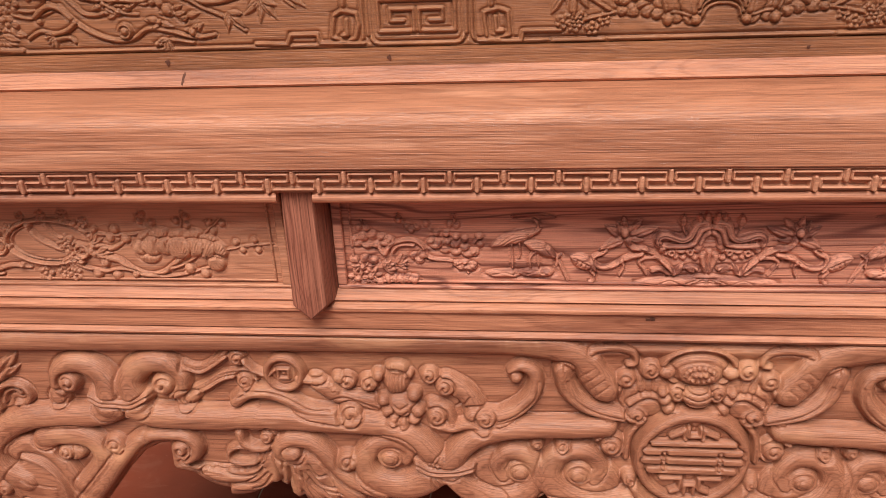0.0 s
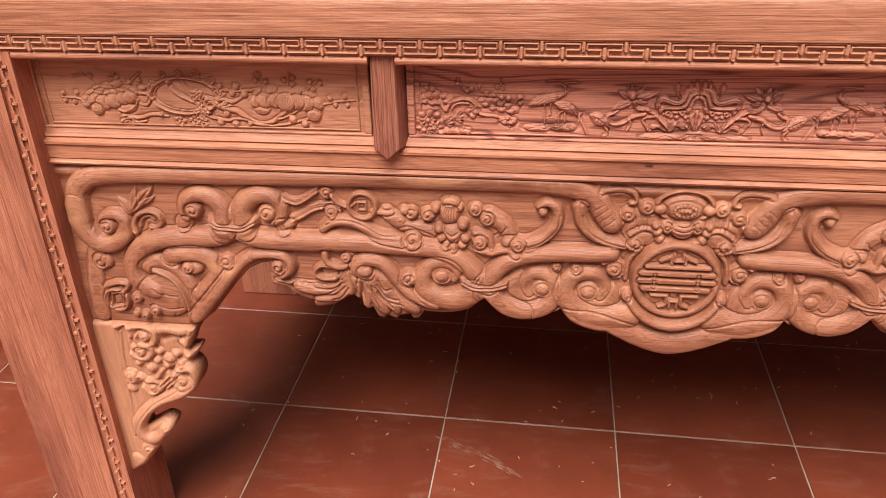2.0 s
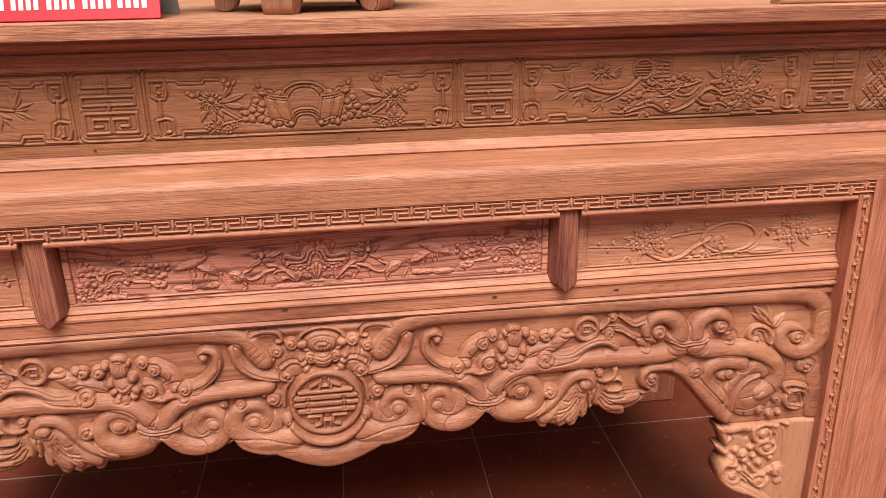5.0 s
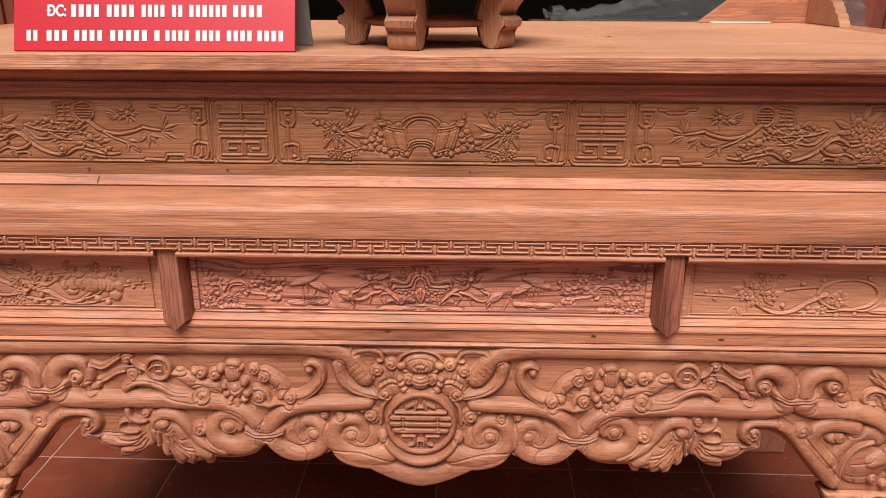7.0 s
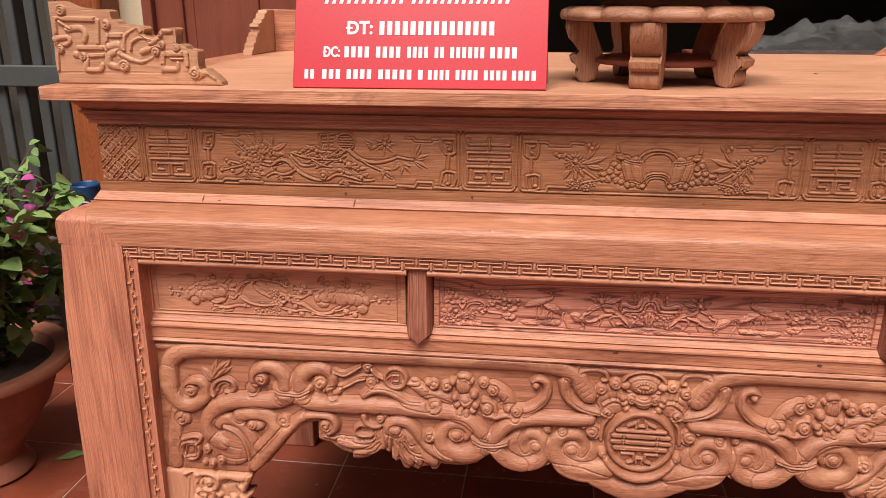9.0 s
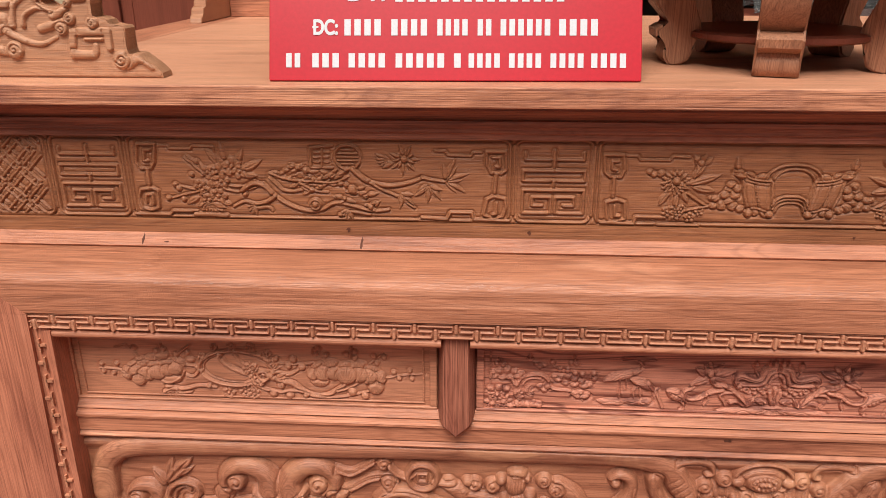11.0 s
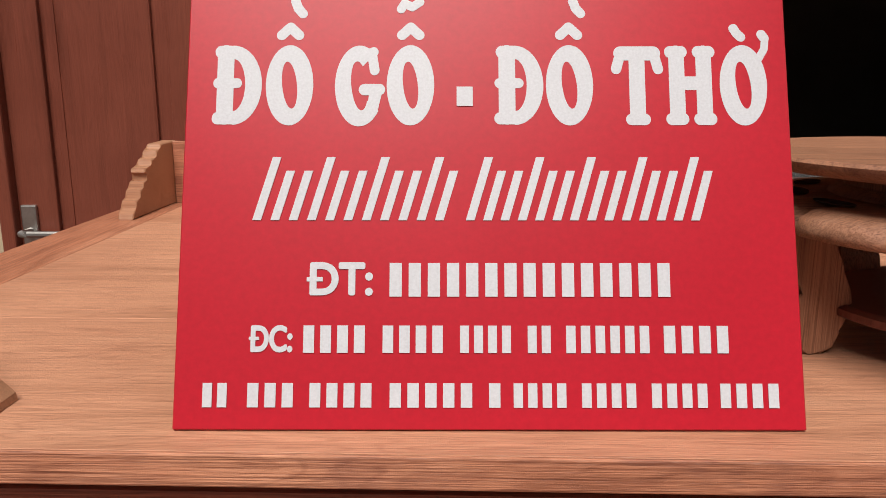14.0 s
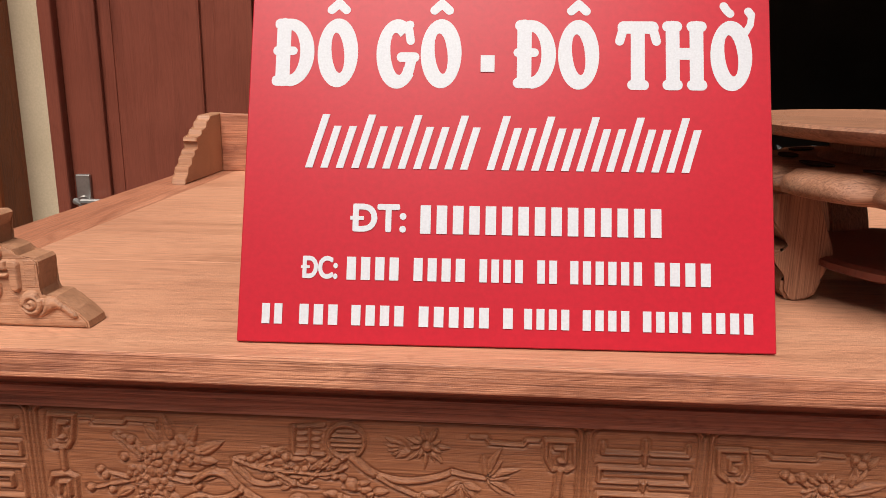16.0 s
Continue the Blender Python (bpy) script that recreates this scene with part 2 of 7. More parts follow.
# ---- mesh helpers ----
def part(name, bm, mat, parent=None, label="", smooth=None):
    bmesh.ops.recalc_face_normals(bm, faces=bm.faces[:])
    me = bpy.data.meshes.new(name)
    bm.to_mesh(me)
    bm.free()
    me.materials.append(mat)
    if smooth is not None:
        me.shade_smooth()
        if smooth < 180:
            me.set_sharp_from_angle(angle=radians(smooth))
    ob = new(name, me)
    if parent is not None:
        ob.parent = parent
    if label:
        ob["label"] = label
    return ob


def thing(name, label, category, at=(0, 0, 0), group="", kind=""):
    ob = new(name)
    ob.location = at
    return tagged(ob, label, category, group, kind)


def box(bm, x0, x1, y0, y1, z0, z1, bev=0.0, seg=2):
    r = bmesh.ops.create_cube(bm, size=1.0)
    vs = r["verts"]
    for v in vs:
        v.co = Vector(((x0 + x1) / 2 + v.co.x * (x1 - x0), (y0 + y1) / 2 + v.co.y * (y1 - y0), (z0 + z1) / 2 + v.co.z * (z1 - z0)))
    if bev:
        es = list({e for v in vs for e in v.link_edges})
        bmesh.ops.bevel(bm, geom=es, offset=bev, segments=seg, profile=0.5, affect="EDGES")


def boxed(*a, **k):
    bm = bmesh.new()
    box(bm, *a, **k)
    return bm


def moulding(bm, prof, x0, x1, steps=1, mitre0=0.0, mitre1=0.0):
    """Extrude a closed (y, z) outline along x; a mitre shifts the end by its amount per metre of depth towards the front."""
    rings = []
    y_ref = max(p[0] for p in prof)
    for i in range(steps + 1):
        k = i / steps
        ring = []
        for y, z in prof:
            a, b = x0 - mitre0 * (y_ref - y), x1 + mitre1 * (y_ref - y)
            ring.append(bm.verts.new((a + (b - a) * k, y, z)))
        rings.append(ring)
    n = len(prof)
    for r0, r1 in zip(rings, rings[1:]):
        for i in range(n):
            bm.faces.new((r0[i], r0[(i + 1) % n], r1[(i + 1) % n], r1[i]))
    bm.faces.new(rings[0])
    bm.faces.new(rings[-1][::-1])


def prism(bm, outline, axis, lo, hi):
    """A closed 2D outline drawn out along an axis (x: outline is y, z; y: x, z; z: x, y)."""
    def at(p, d):
        return {"x": (d, p[0], p[1]), "y": (p[0], d, p[1]), "z": (p[0], p[1], d)}[axis]
    a = [bm.verts.new(at(p, lo)) for p in outline]
    b = [bm.verts.new(at(p, hi)) for p in outline]
    n = len(outline)
    for i in range(n):
        bm.faces.new((a[i], a[(i + 1) % n], b[(i + 1) % n], b[i]))
    bm.faces.new(a[::-1])
    bm.faces.new(b)


def lathe(bm, prof, at=(0, 0, 0), n=32, wob=0.0, waves=0):
    """Turn an open (r, z) outline round the upright axis."""
    rings = []
    for r, z in prof:
        rings.append([bm.verts.new((at[0] + (r * (1 + wob * math.cos(waves * 2 * math.pi * i / n))) * math.cos(2 * math.pi * i / n),
                                    at[1] + (r * (1 + wob * math.cos(waves * 2 * math.pi * i / n))) * math.sin(2 * math.pi * i / n), at[2] + z)) for i in range(n)])
    for r0, r1 in zip(rings, rings[1:]):
        for i in range(n):
            bm.faces.new((r0[i], r0[(i + 1) % n], r1[(i + 1) % n], r1[i]))
    bm.faces.new(rings[0][::-1])
    bm.faces.new(rings[-1])


def tube(bm, pts, r0, r1, sides=6):
    pts = [Vector(p) for p in pts]
    rings = []
    for i, p in enumerate(pts):
        d = (pts[min(i + 1, len(pts) - 1)] - pts[max(i - 1, 0)]).normalized()
        u = d.orthogonal().normalized()
        w = d.cross(u)
        r = r0 + (r1 - r0) * i / (len(pts) - 1)
        rings.append([bm.verts.new(p + r * (math.cos(2 * math.pi * k / sides) * u + math.sin(2 * math.pi * k / sides) * w)) for k in range(sides)])
    for a, b in zip(rings, rings[1:]):
        best = min(range(sides), key=lambda s: (a[0].co - b[s].co).length)
        for k in range(sides):
            bm.faces.new((a[k], a[(k + 1) % sides], b[(k + 1 + best) % sides], b[(k + best) % sides]))
    bm.faces.new(rings[0][::-1])
    bm.faces.new(rings[-1])


# ---- carving: relief cut as a height over the board, in millimetres ----
def P(text):
    """Control points from 'u,v u,v ...' in millimetres."""
    return [tuple(float(c) for c in p.split(",")) for p in text.split()]


def flow(pts, n=6):
    """A smooth line through the control points."""
    out = []
    q = [pts[0], *pts, pts[-1]]
    for i in range(1, len(q) - 2):
        p0, p1, p2, p3 = (np.array(q[i + k - 1]) for k in range(4))
        for k in range(n):
            t = k / n
            out.append(0.5 * (2 * p1 + (p2 - p0) * t + (2 * p0 - 5 * p1 + 4 * p2 - p3) * t * t + (3 * p1 - p0 - 3 * p2 + p3) * t ** 3))
    out.append(np.array(pts[-1], float))
    return out


def spiral(cu, cv, r, turns, a0, way=1, n=26):
    """A scroll that winds inwards from radius r at the angle a0."""
    return [(cu + r * (1 - 0.8 * k / n) * math.cos(radians(a0) + way * turns * 2 * math.pi * k / n),
             cv + r * (1 - 0.8 * k / n) * math.sin(radians(a0) + way * turns * 2 * math.pi * k / n)) for k in range(n + 1)]


class Relief:
    def __init__(self, u, v, by="col", floor=-4.0, depth=2.8):
        self.U, self.V, self.by, self.depth = u, v, by, depth
        self.H = np.full(u.shape, floor)

    def window(self, u0, u1, v0, v1):
        if self.by == "col":
            line = self.U[0]
            a, b = np.searchsorted(line, u0), np.searchsorted(line, u1)
            return (slice(None), slice(a, b))
        line = self.V[:, 0]
        a, b = np.searchsorted(line, v0), np.searchsorted(line, v1)
        return (slice(a, b), slice(None))

    def lay(self, w, q, r, hs, base, groove):
        """Set a form of height hs (where q < 1) on the board, with an incised line round it."""
        h = self.H[w]
        if groove:
            out = np.maximum(q - 1, 0) * r
            h = np.where(q < 1, h, h - self.depth * groove * np.exp(-(out / 1.9) ** 2))
        self.H[w] = np.maximum(h, base + hs)

    def stroke(self, pts, r, h, r1=None, base=0.0, groove=1.0, flat=0.0, smooth=True, cap=True):
        line = flow(pts) if smooth else [np.array(p, float) for p in pts]
        r1 = r if r1 is None else r1
        big = max(r, r1) + 6
        us, vs = [p[0] for p in line], [p[1] for p in line]
        w = self.window(min(us) - big, max(us) + big, min(vs) - big, max(vs) + big)
        U, V = self.U[w], self.V[w]
        if U.size == 0:
            return
        Q = np.full(U.shape, 9.0)
        R = np.full(U.shape, r)
        n = len(line) - 1
        for i in range(n):
            a, b = line[i], line[i + 1]
            ra, rb = r + (r1 - r) * i / n, r + (r1 - r) * (i + 1) / n
            m = 7 + max(ra, rb)
            if self.by == "col":
                lo, hi = np.searchsorted(U[0], min(a[0], b[0]) - m), np.searchsorted(U[0], max(a[0], b[0]) + m)
                s = (slice(None), slice(lo, hi))
            else:
                lo, hi = np.searchsorted(V[:, 0], min(a[1], b[1]) - m), np.searchsorted(V[:, 0], max(a[1], b[1]) + m)
                s = (slice(lo, hi), slice(None))
            d = b - a
            L2 = float(d @ d) or 1e-9
            t = np.clip(((U[s] - a[0]) * d[0] + (V[s] - a[1]) * d[1]) / L2, 0, 1)
            rr = ra + (rb - ra) * t
            q = np.hypot(U[s] - a[0] - t * d[0], V[s] - a[1] - t * d[1]) / rr
            closer = q < Q[s]
            Q[s] = np.where(closer, q, Q[s])
            R[s] = np.where(closer, rr, R[s])
        k = R / max(r, r1)
        if flat:
            hs = np.where(Q < 1, h * np.clip((1 - Q) * R / flat, 0, 1), -(Q - 1) * R * 3.0)
        else:
            hs = np.where(Q < 1, h * k * np.sqrt(np.maximum(1 - Q * Q, 0)), -(Q - 1) * R * 3.0)
        self.lay(w, Q, R, hs, base, groove)

    def band(self, pts, r, h, r1=None, lean=0.0, base=0.0, groove=1.0, power=0.5):
        """A swelling ribbon; a lean raises the side to the left of its run and lowers the other."""
        line = flow(pts)
        r1 = r if r1 is None else r1
        big = max(r, r1) + 6
        us, vs = [p[0] for p in line], [p[1] for p in line]
        w = self.window(min(us) - big, max(us) + big, min(vs) - big, max(vs) + big)
        U, V = self.U[w], self.V[w]
        Q, S, R = np.full(U.shape, 9.0), np.zeros(U.shape), np.full(U.shape, float(r))
        n = len(line) - 1
        for i in range(n):
            a, d = line[i], line[i + 1] - line[i]
            ra, rb = r + (r1 - r) * i / n, r + (r1 - r) * (i + 1) / n
            lo, hi = np.searchsorted(U[0], min(a[0], a[0] + d[0]) - big), np.searchsorted(U[0], max(a[0], a[0] + d[0]) + big)
            s = (slice(None), slice(lo, hi))
            x, y = U[s] - a[0], V[s] - a[1]
            t = np.clip((x * d[0] + y * d[1]) / (float(d @ d) or 1e-9), 0, 1)
            rr = ra + (rb - ra) * t
            q = np.hypot(x - t * d[0], y - t * d[1]) / rr
            closer = q < Q[s]
            Q[s] = np.where(closer, q, Q[s])
            R[s] = np.where(closer, rr, R[s])
            S[s] = np.where(closer, np.sign(d[0] * y - d[1] * x) * np.minimum(q, 1), S[s])
        k = (R / max(r, r1)) ** 0.5
        hs = np.where(Q < 1, h * k * np.maximum(1 - Q * Q, 0) ** power * (1 + lean * S), -(Q - 1) * R * 3.0)
        self.lay(w, Q, R, hs, base, groove)

    def dome(self, u, v, ru, rv=None, rot=0.0, h=4.0, base=0.0, groove=1.0, rays=0, power=0.5):
        rv = rv or ru
        big = max(ru, rv) + 6
        w = self.window(u - big, u + big, v - big, v + big)
        c, s = math.cos(radians(rot)), math.sin(radians(rot))
        x, y = self.U[w] - u, self.V[w] - v
        a, b = (c * x + s * y) / ru, (-s * x + c * y) / rv
        q = np.hypot(a, b)
        hs = np.where(q < 1, h * np.maximum(1 - q * q, 0) ** power, -(q - 1) * min(ru, rv) * 3.0)
        if rays:
            hs = np.where(q < 1, hs * (1 - 0.28 * np.clip(q * 1.5, 0, 1) * np.abs(np.cos(rays * np.arctan2(b, a)))), hs)
        self.lay(w, q, min(ru, rv), hs, base, groove)

    def leaf(self, u, v, ang, L, W, h=3.0, bend=0.0, base=0.0, groove=0.8, crease=0.4, blunt=0.8):
        big = L + W + 6
        w = self.window(u - big, u + big, v - big, v + big)
        c, s = math.cos(radians(ang)), math.sin(radians(ang))
        x, y = self.U[w] - u, self.V[w] - v
        a = (c * x + s * y) / L
        k = np.clip(a, 0, 1)
        t = -s * x + c * y - bend * k * k
        wd = np.maximum(W / 2 * np.sin(math.pi * k ** blunt) ** 0.85, 0.05)
        q = np.abs(t) / wd + np.maximum(a - 1, 0) * 12 + np.maximum(-a, 0) * 12
        hs = np.where(q < 1, h * np.maximum(1 - q * q, 0) ** 0.6 - crease * h * np.exp(-(t / (0.10 * W + 0.2)) ** 2), -(q - 1) * 2.0)
        self.lay(w, np.minimum(q, 6), W / 2, np.maximum(hs, -4), base, groove)

    def ring(self, u, v, r, wd, h, base=0.0, groove=0.8, ry=None):
        ry = ry or r
        big = max(r, ry) + wd + 6
        w = self.window(u - big, u + big, v - big, v + big)
        x, y = self.U[w] - u, (self.V[w] - v) * r / ry
        q = np.abs(np.hypot(x, y) - r) / wd
        hs = np.where(q < 1, h * np.sqrt(np.maximum(1 - q * q, 0)), -(q - 1) * wd * 3.0)
        self.lay(w, q, wd, hs, base, groove)

    def cut(self, pts, r, depth, smooth=True):
        """An incised line."""
        line = flow(pts) if smooth else [np.array(p, float) for p in pts]
        us, vs = [p[0] for p in line], [p[1] for p in line]
        w = self.window(min(us) - 4 * r, max(us) + 4 * r, min(vs) - 4 * r, max(vs) + 4 * r)
        U, V = self.U[w], self.V[w]
        Q = np.full(U.shape, 9.0)
        for a, b in zip(line, line[1:]):
            d = b - a
            t = np.clip(((U - a[0]) * d[0] + (V - a[1]) * d[1]) / (float(d @ d) or 1e-9), 0, 1)
            Q = np.minimum(Q, np.hypot(U - a[0] - t * d[0], V - a[1] - t * d[1]) / r)
        self.H[w] = self.H[w] - depth * np.exp(-2 * Q * Q)


def grid(u0, u1, v0, v1, step):
    u = np.linspace(u0, u1, max(2, int(round((u1 - u0) / step)) + 1))
    v = np.linspace(v0, v1, max(2, int(round((v1 - v0) / step)) + 1))
    return np.meshgrid(u, v)


def mesh_from(name, verts, quads, mat, parent, label=""):
    me = bpy.data.meshes.new(name)
    me.vertices.add(len(verts))
    me.vertices.foreach_set("co", np.ascontiguousarray(verts, dtype=np.float32).ravel())
    me.loops.add(4 * len(quads))
    me.loops.foreach_set("vertex_index", np.ascontiguousarray(quads, dtype=np.int32).ravel())
    me.polygons.add(len(quads))
    me.polygons.foreach_set("loop_start", np.arange(0, 4 * len(quads), 4, dtype=np.int32))
    me.update(calc_edges=True)
    me.shade_smooth()
    me.materials.append(mat)
    ob = new(name, me)
    ob.parent = parent
    if label:
        ob["label"] = label
    return ob


def carved(name, R, y0, mat, parent, label="", thick=None, mirror=False, sink=-2.6, gain=1.0):
    """The relief as one mesh in front of the plane y0: trimmed to the carving, or, with a thickness, the whole board."""
    U, V, H = R.U, R.V, R.H
    if mirror:
        U, V, H = -U[:, ::-1], V[:, ::-1], H[:, ::-1]
    rows, cols = U.shape
    Hc = np.maximum(np.where(H > 0, H * gain, H), sink)
    verts = np.stack([U, 1000 * y0 - Hc, V], axis=-1).reshape(-1, 3) / 1000
    idx = np.arange(rows * cols).reshape(rows, cols)
    quads = np.stack([idx[:-1, :-1], idx[:-1, 1:], idx[1:, 1:], idx[1:, :-1]], axis=-1)
    if thick is None:
        top = np.maximum.reduce([H[:-1, :-1], H[:-1, 1:], H[1:, 1:], H[1:, :-1]])
        quads = quads[top > -0.9]
        used = np.unique(quads)
        remap = np.zeros(rows * cols, dtype=np.int64)
        remap[used] = np.arange(len(used))
        return mesh_from(name, verts[used], remap[quads].reshape(-1, 4), mat, parent, label)
    quads = quads.reshape(-1, 4)
    loop = np.concatenate([idx[0, :], idx[1:, -1], idx[-1, -2::-1], idx[-2:0:-1, 0]])
    back = verts[loop].copy()
    back[:, 1] = y0 + thick
    nb = len(verts)
    m = len(loop)
    k = np.arange(m)
    skirt = np.stack([loop[(k + 1) % m], loop[k], nb + k, nb + (k + 1) % m], axis=-1)
    lo = nb + np.arange(cols)
    hi = nb + (cols + rows - 2) + (cols - 1) - np.arange(cols)
    rear = np.stack([lo[1:], lo[:-1], hi[:-1], hi[1:]], axis=-1)
    if R.by == "row":
        le = np.concatenate([[nb], nb + m - 1 - np.arange(rows - 1)])
        ri = nb + cols - 1 + np.arange(rows)
        rear = np.stack([ri[:-1], le[:-1], le[1:], ri[1:]], axis=-1)
    return mesh_from(name, np.concatenate([verts, back]), np.concatenate([quads, skirt, rear]), mat, parent, label)


# ---- setting ----
floor = tagged(new("floor"), "dark red terracotta tile floor with grey grout, dusty with wood shavings", "floor", kind="structure")
TURN_TILES = pose(0.0, 0.42, 0, 0, 0, -0.6)
part("grout_bed", boxed(-2.8, 2.8, -2.37, 1.605, -0.05, -0.0014), grout, floor)
ground = tagged(part("ground", boxed(-400, 400, -400, 400, -0.30, -0.06), ground_mat), "reddish paved yard ground reaching away", "ground", kind="structure")

DOOR_Y = 1.62


def wall_piece(name, x0, x1, z0, z1, mat, label, y0=DOOR_Y + 0.02, y1=DOOR_Y + 0.22):
    return tagged(part(name, boxed(x0, x1, y0, y1, z0, z1), mat), label, "wall", kind="structure")


wall_piece("wall_west", -1.94, -1.70, 0, 3.2, cream, "cream plastered house wall beside the door")
wall_piece("wall_north", -1.70, 1.95, 2.35, 3.2, cream, "cream plastered wall above the doorway")
wall_piece("wall_east", 1.95, 4.2, 0, 3.2, cream, "cream plastered house wall")
# dark plaster and floor colours put the unlit room's shade into its surfaces
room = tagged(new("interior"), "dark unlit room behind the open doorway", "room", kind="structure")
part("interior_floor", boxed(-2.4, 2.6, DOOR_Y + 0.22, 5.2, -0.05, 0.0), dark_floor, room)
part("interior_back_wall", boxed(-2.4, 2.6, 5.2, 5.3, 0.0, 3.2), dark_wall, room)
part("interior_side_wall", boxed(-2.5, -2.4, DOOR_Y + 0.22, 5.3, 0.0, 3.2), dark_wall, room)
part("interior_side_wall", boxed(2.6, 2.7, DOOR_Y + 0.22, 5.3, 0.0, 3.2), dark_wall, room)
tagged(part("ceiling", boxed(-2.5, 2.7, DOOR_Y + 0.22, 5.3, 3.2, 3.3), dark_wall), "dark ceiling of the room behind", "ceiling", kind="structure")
tagged(part("eaves", boxed(-4.4, 4.4, 1.40, DOOR_Y + 0.3, 3.2, 3.32), cream), "plain eaves slab over the house front", "roof", kind="structure")


def door_leaf(name, x0, x1, label, handle_at=None):
    d = tagged(new(name), label, "door", kind="structure")
    y = DOOR_Y
    bm = bmesh.new()
    box(bm, x0, x0 + 0.11, y - 0.02, y + 0.02, 0.02, 2.3, 0.004)
    part("stile", bm, wood_door, d)
    part("stile", boxed(x1 - 0.11, x1, y - 0.02, y + 0.02, 0.02, 2.3, 0.004), wood_door, d)
    for z0, z1 in ((0.02, 0.20), (0.86, 0.98), (2.16, 2.30)):
        part("rail", boxed(x0 + 0.11, x1 - 0.11, y - 0.018, y + 0.018, z0, z1, 0.003), wood_door, d)
    for z0, z1 in ((0.20, 0.86), (0.98, 2.16)):
        bm = bmesh.new()
        box(bm, x0 + 0.11, x1 - 0.11, y - 0.004, y + 0.006, z0, z1)
        box(bm, x0 + 0.15, x1 - 0.15, y - 0.014, y - 0.004, z0 + 0.04, z1 - 0.04, 0.008)
        part("panel", bm, wood_door, d)
    if handle_at:
        hx, hz = handle_at
        h = part("handle", boxed(hx - 0.022, hx + 0.022, y - 0.032, y - 0.02, hz - 0.15, hz + 0.072, 0.004), steel, d, "brushed steel lever handle and plate")
        bm = bmesh.new()
        tube(bm, [(hx, y - 0.03, hz), (hx, y - 0.075, hz), (hx + 0.02, y - 0.08, hz), (hx + 0.13, y - 0.078, hz)], 0.011, 0.009, 10)
        part("lever", bm, steel, h)
        part("latch_plate", boxed(x0 - 0.006, x0 - 0.001, y - 0.026, y - 0.006, hz - 0.046, hz + 0.069, 0.001, 1), steel, d, "thin steel latch plate on the edge")
    return d


door_leaf("door_1", -1.66, -1.105, "dark red-brown panelled wooden door leaf with steel lever handle", (-1.627, 1.126))
door_leaf("door_2", 1.36, 1.90, "dark red-brown panelled wooden door leaf, open beside the doorway")
bm = bmesh.new()
box(bm, -1.70, -1.66, DOOR_Y - 0.05, DOOR_Y + 0.10, 0, 2.35, 0.006)
tagged(part("door_frame", bm, wood_door), "dark red-brown wooden door frame", "door frame", kind="structure")
tagged(part("door_frame", boxed(1.31, 1.36, DOOR_Y - 0.05, DOOR_Y + 0.10, 0, 2.35, 0.006), wood_door), "dark red-brown wooden door frame", "door frame", kind="structure")
tagged(part("door_frame", boxed(1.90, 1.95, DOOR_Y - 0.05, DOOR_Y + 0.10, 0, 2.35, 0.006), wood_door), "dark red-brown wooden door frame", "door frame", kind="structure")

# timber post at the house corner
post = thing("house_post", "orange-brown varnished timber post at the house corner", "post", (-1.925, 1.60, 0))
bm = bmesh.new()
box(bm, -0.075, 0.10, -0.10, 0.12, 0.06, 3.2, 0.02, 3)
part("shaft", bm, wood_post, post)
part("plinth", boxed(-0.105, 0.13, -0.13, 0.15, 0, 0.06, 0.008), dark_wall, post)

# ---- the altar table ----
TOP = 1.29
altar = thing("altar_table", "large carved unfinished rosewood altar table on the tiled floor", "altar table")

# top slab: a front board, two side clamps and long centre boards
slab = part("edge_strip", boxed(-1.088, 1.088, 0.014, 0.0175, TOP - 0.0245, TOP - 0.0006, 0.0015), wood_edge, altar, "front edge with dark figured grain")
part("top_clamp", boxed(-1.088, -0.985, 0.0177, 1.115, TOP - 0.0245, TOP - 0.0004, 0.0008, 1), wood_y, altar)
part("top_clamp", boxed(0.985, 1.088, 0.0177, 1.115, TOP - 0.0245, TOP - 0.0004, 0.0008, 1), wood_y, altar)
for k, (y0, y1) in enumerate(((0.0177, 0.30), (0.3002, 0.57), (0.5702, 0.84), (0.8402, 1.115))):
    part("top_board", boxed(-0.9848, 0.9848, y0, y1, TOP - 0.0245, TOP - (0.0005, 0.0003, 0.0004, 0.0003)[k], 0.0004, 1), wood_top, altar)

SIDE = 0.62


def run(name, prof, mat, half, label="", steps=1):
    """A front moulding between mitred returns; half is its half-length where it is deepest."""
    bm = bmesh.new()
    moulding(bm, prof, -half, half, steps, SIDE, SIDE)
    return part(name, bm, mat, altar, label, smooth=32)


cove = [(0.20, TOP - 0.0246), (0.034, TOP - 0.0246), (0.034, TOP - 0.031)]
cove += [(0.036 + 0.0135 * k / 5, TOP - 0.031 - 0.0135 * (k / 5) ** 1.5) for k in range(6)]
cove += [(0.0455, TOP - 0.0455), (0.0450, TOP - 0.0480), (0.0455, TOP - 0.0505), (0.0515, TOP - 0.0515), (0.0515, TOP - 0.0550), (0.0545, TOP - 0.0562), (0.0545, TOP - 0.0612), (0.0585, TOP - 0.0630), (0.0585, TOP - 0.0705), (0.20, TOP - 0.0705)]
run("cove_moulding", cove, wood_cove_shaded, 0.94, "shaded stepped cove moulding under the top")
part("frieze_core", boxed(-1.015, 1.015, 0.085, 1.05, 1.075, TOP - 0.0275), wood_x, altar)
run("frieze_sill", [(0.20, 1.1095), (0.0585, 1.1095), (0.0585, 1.0930), (0.20, 1.0930)], wood_frieze_shaded, 0.935)
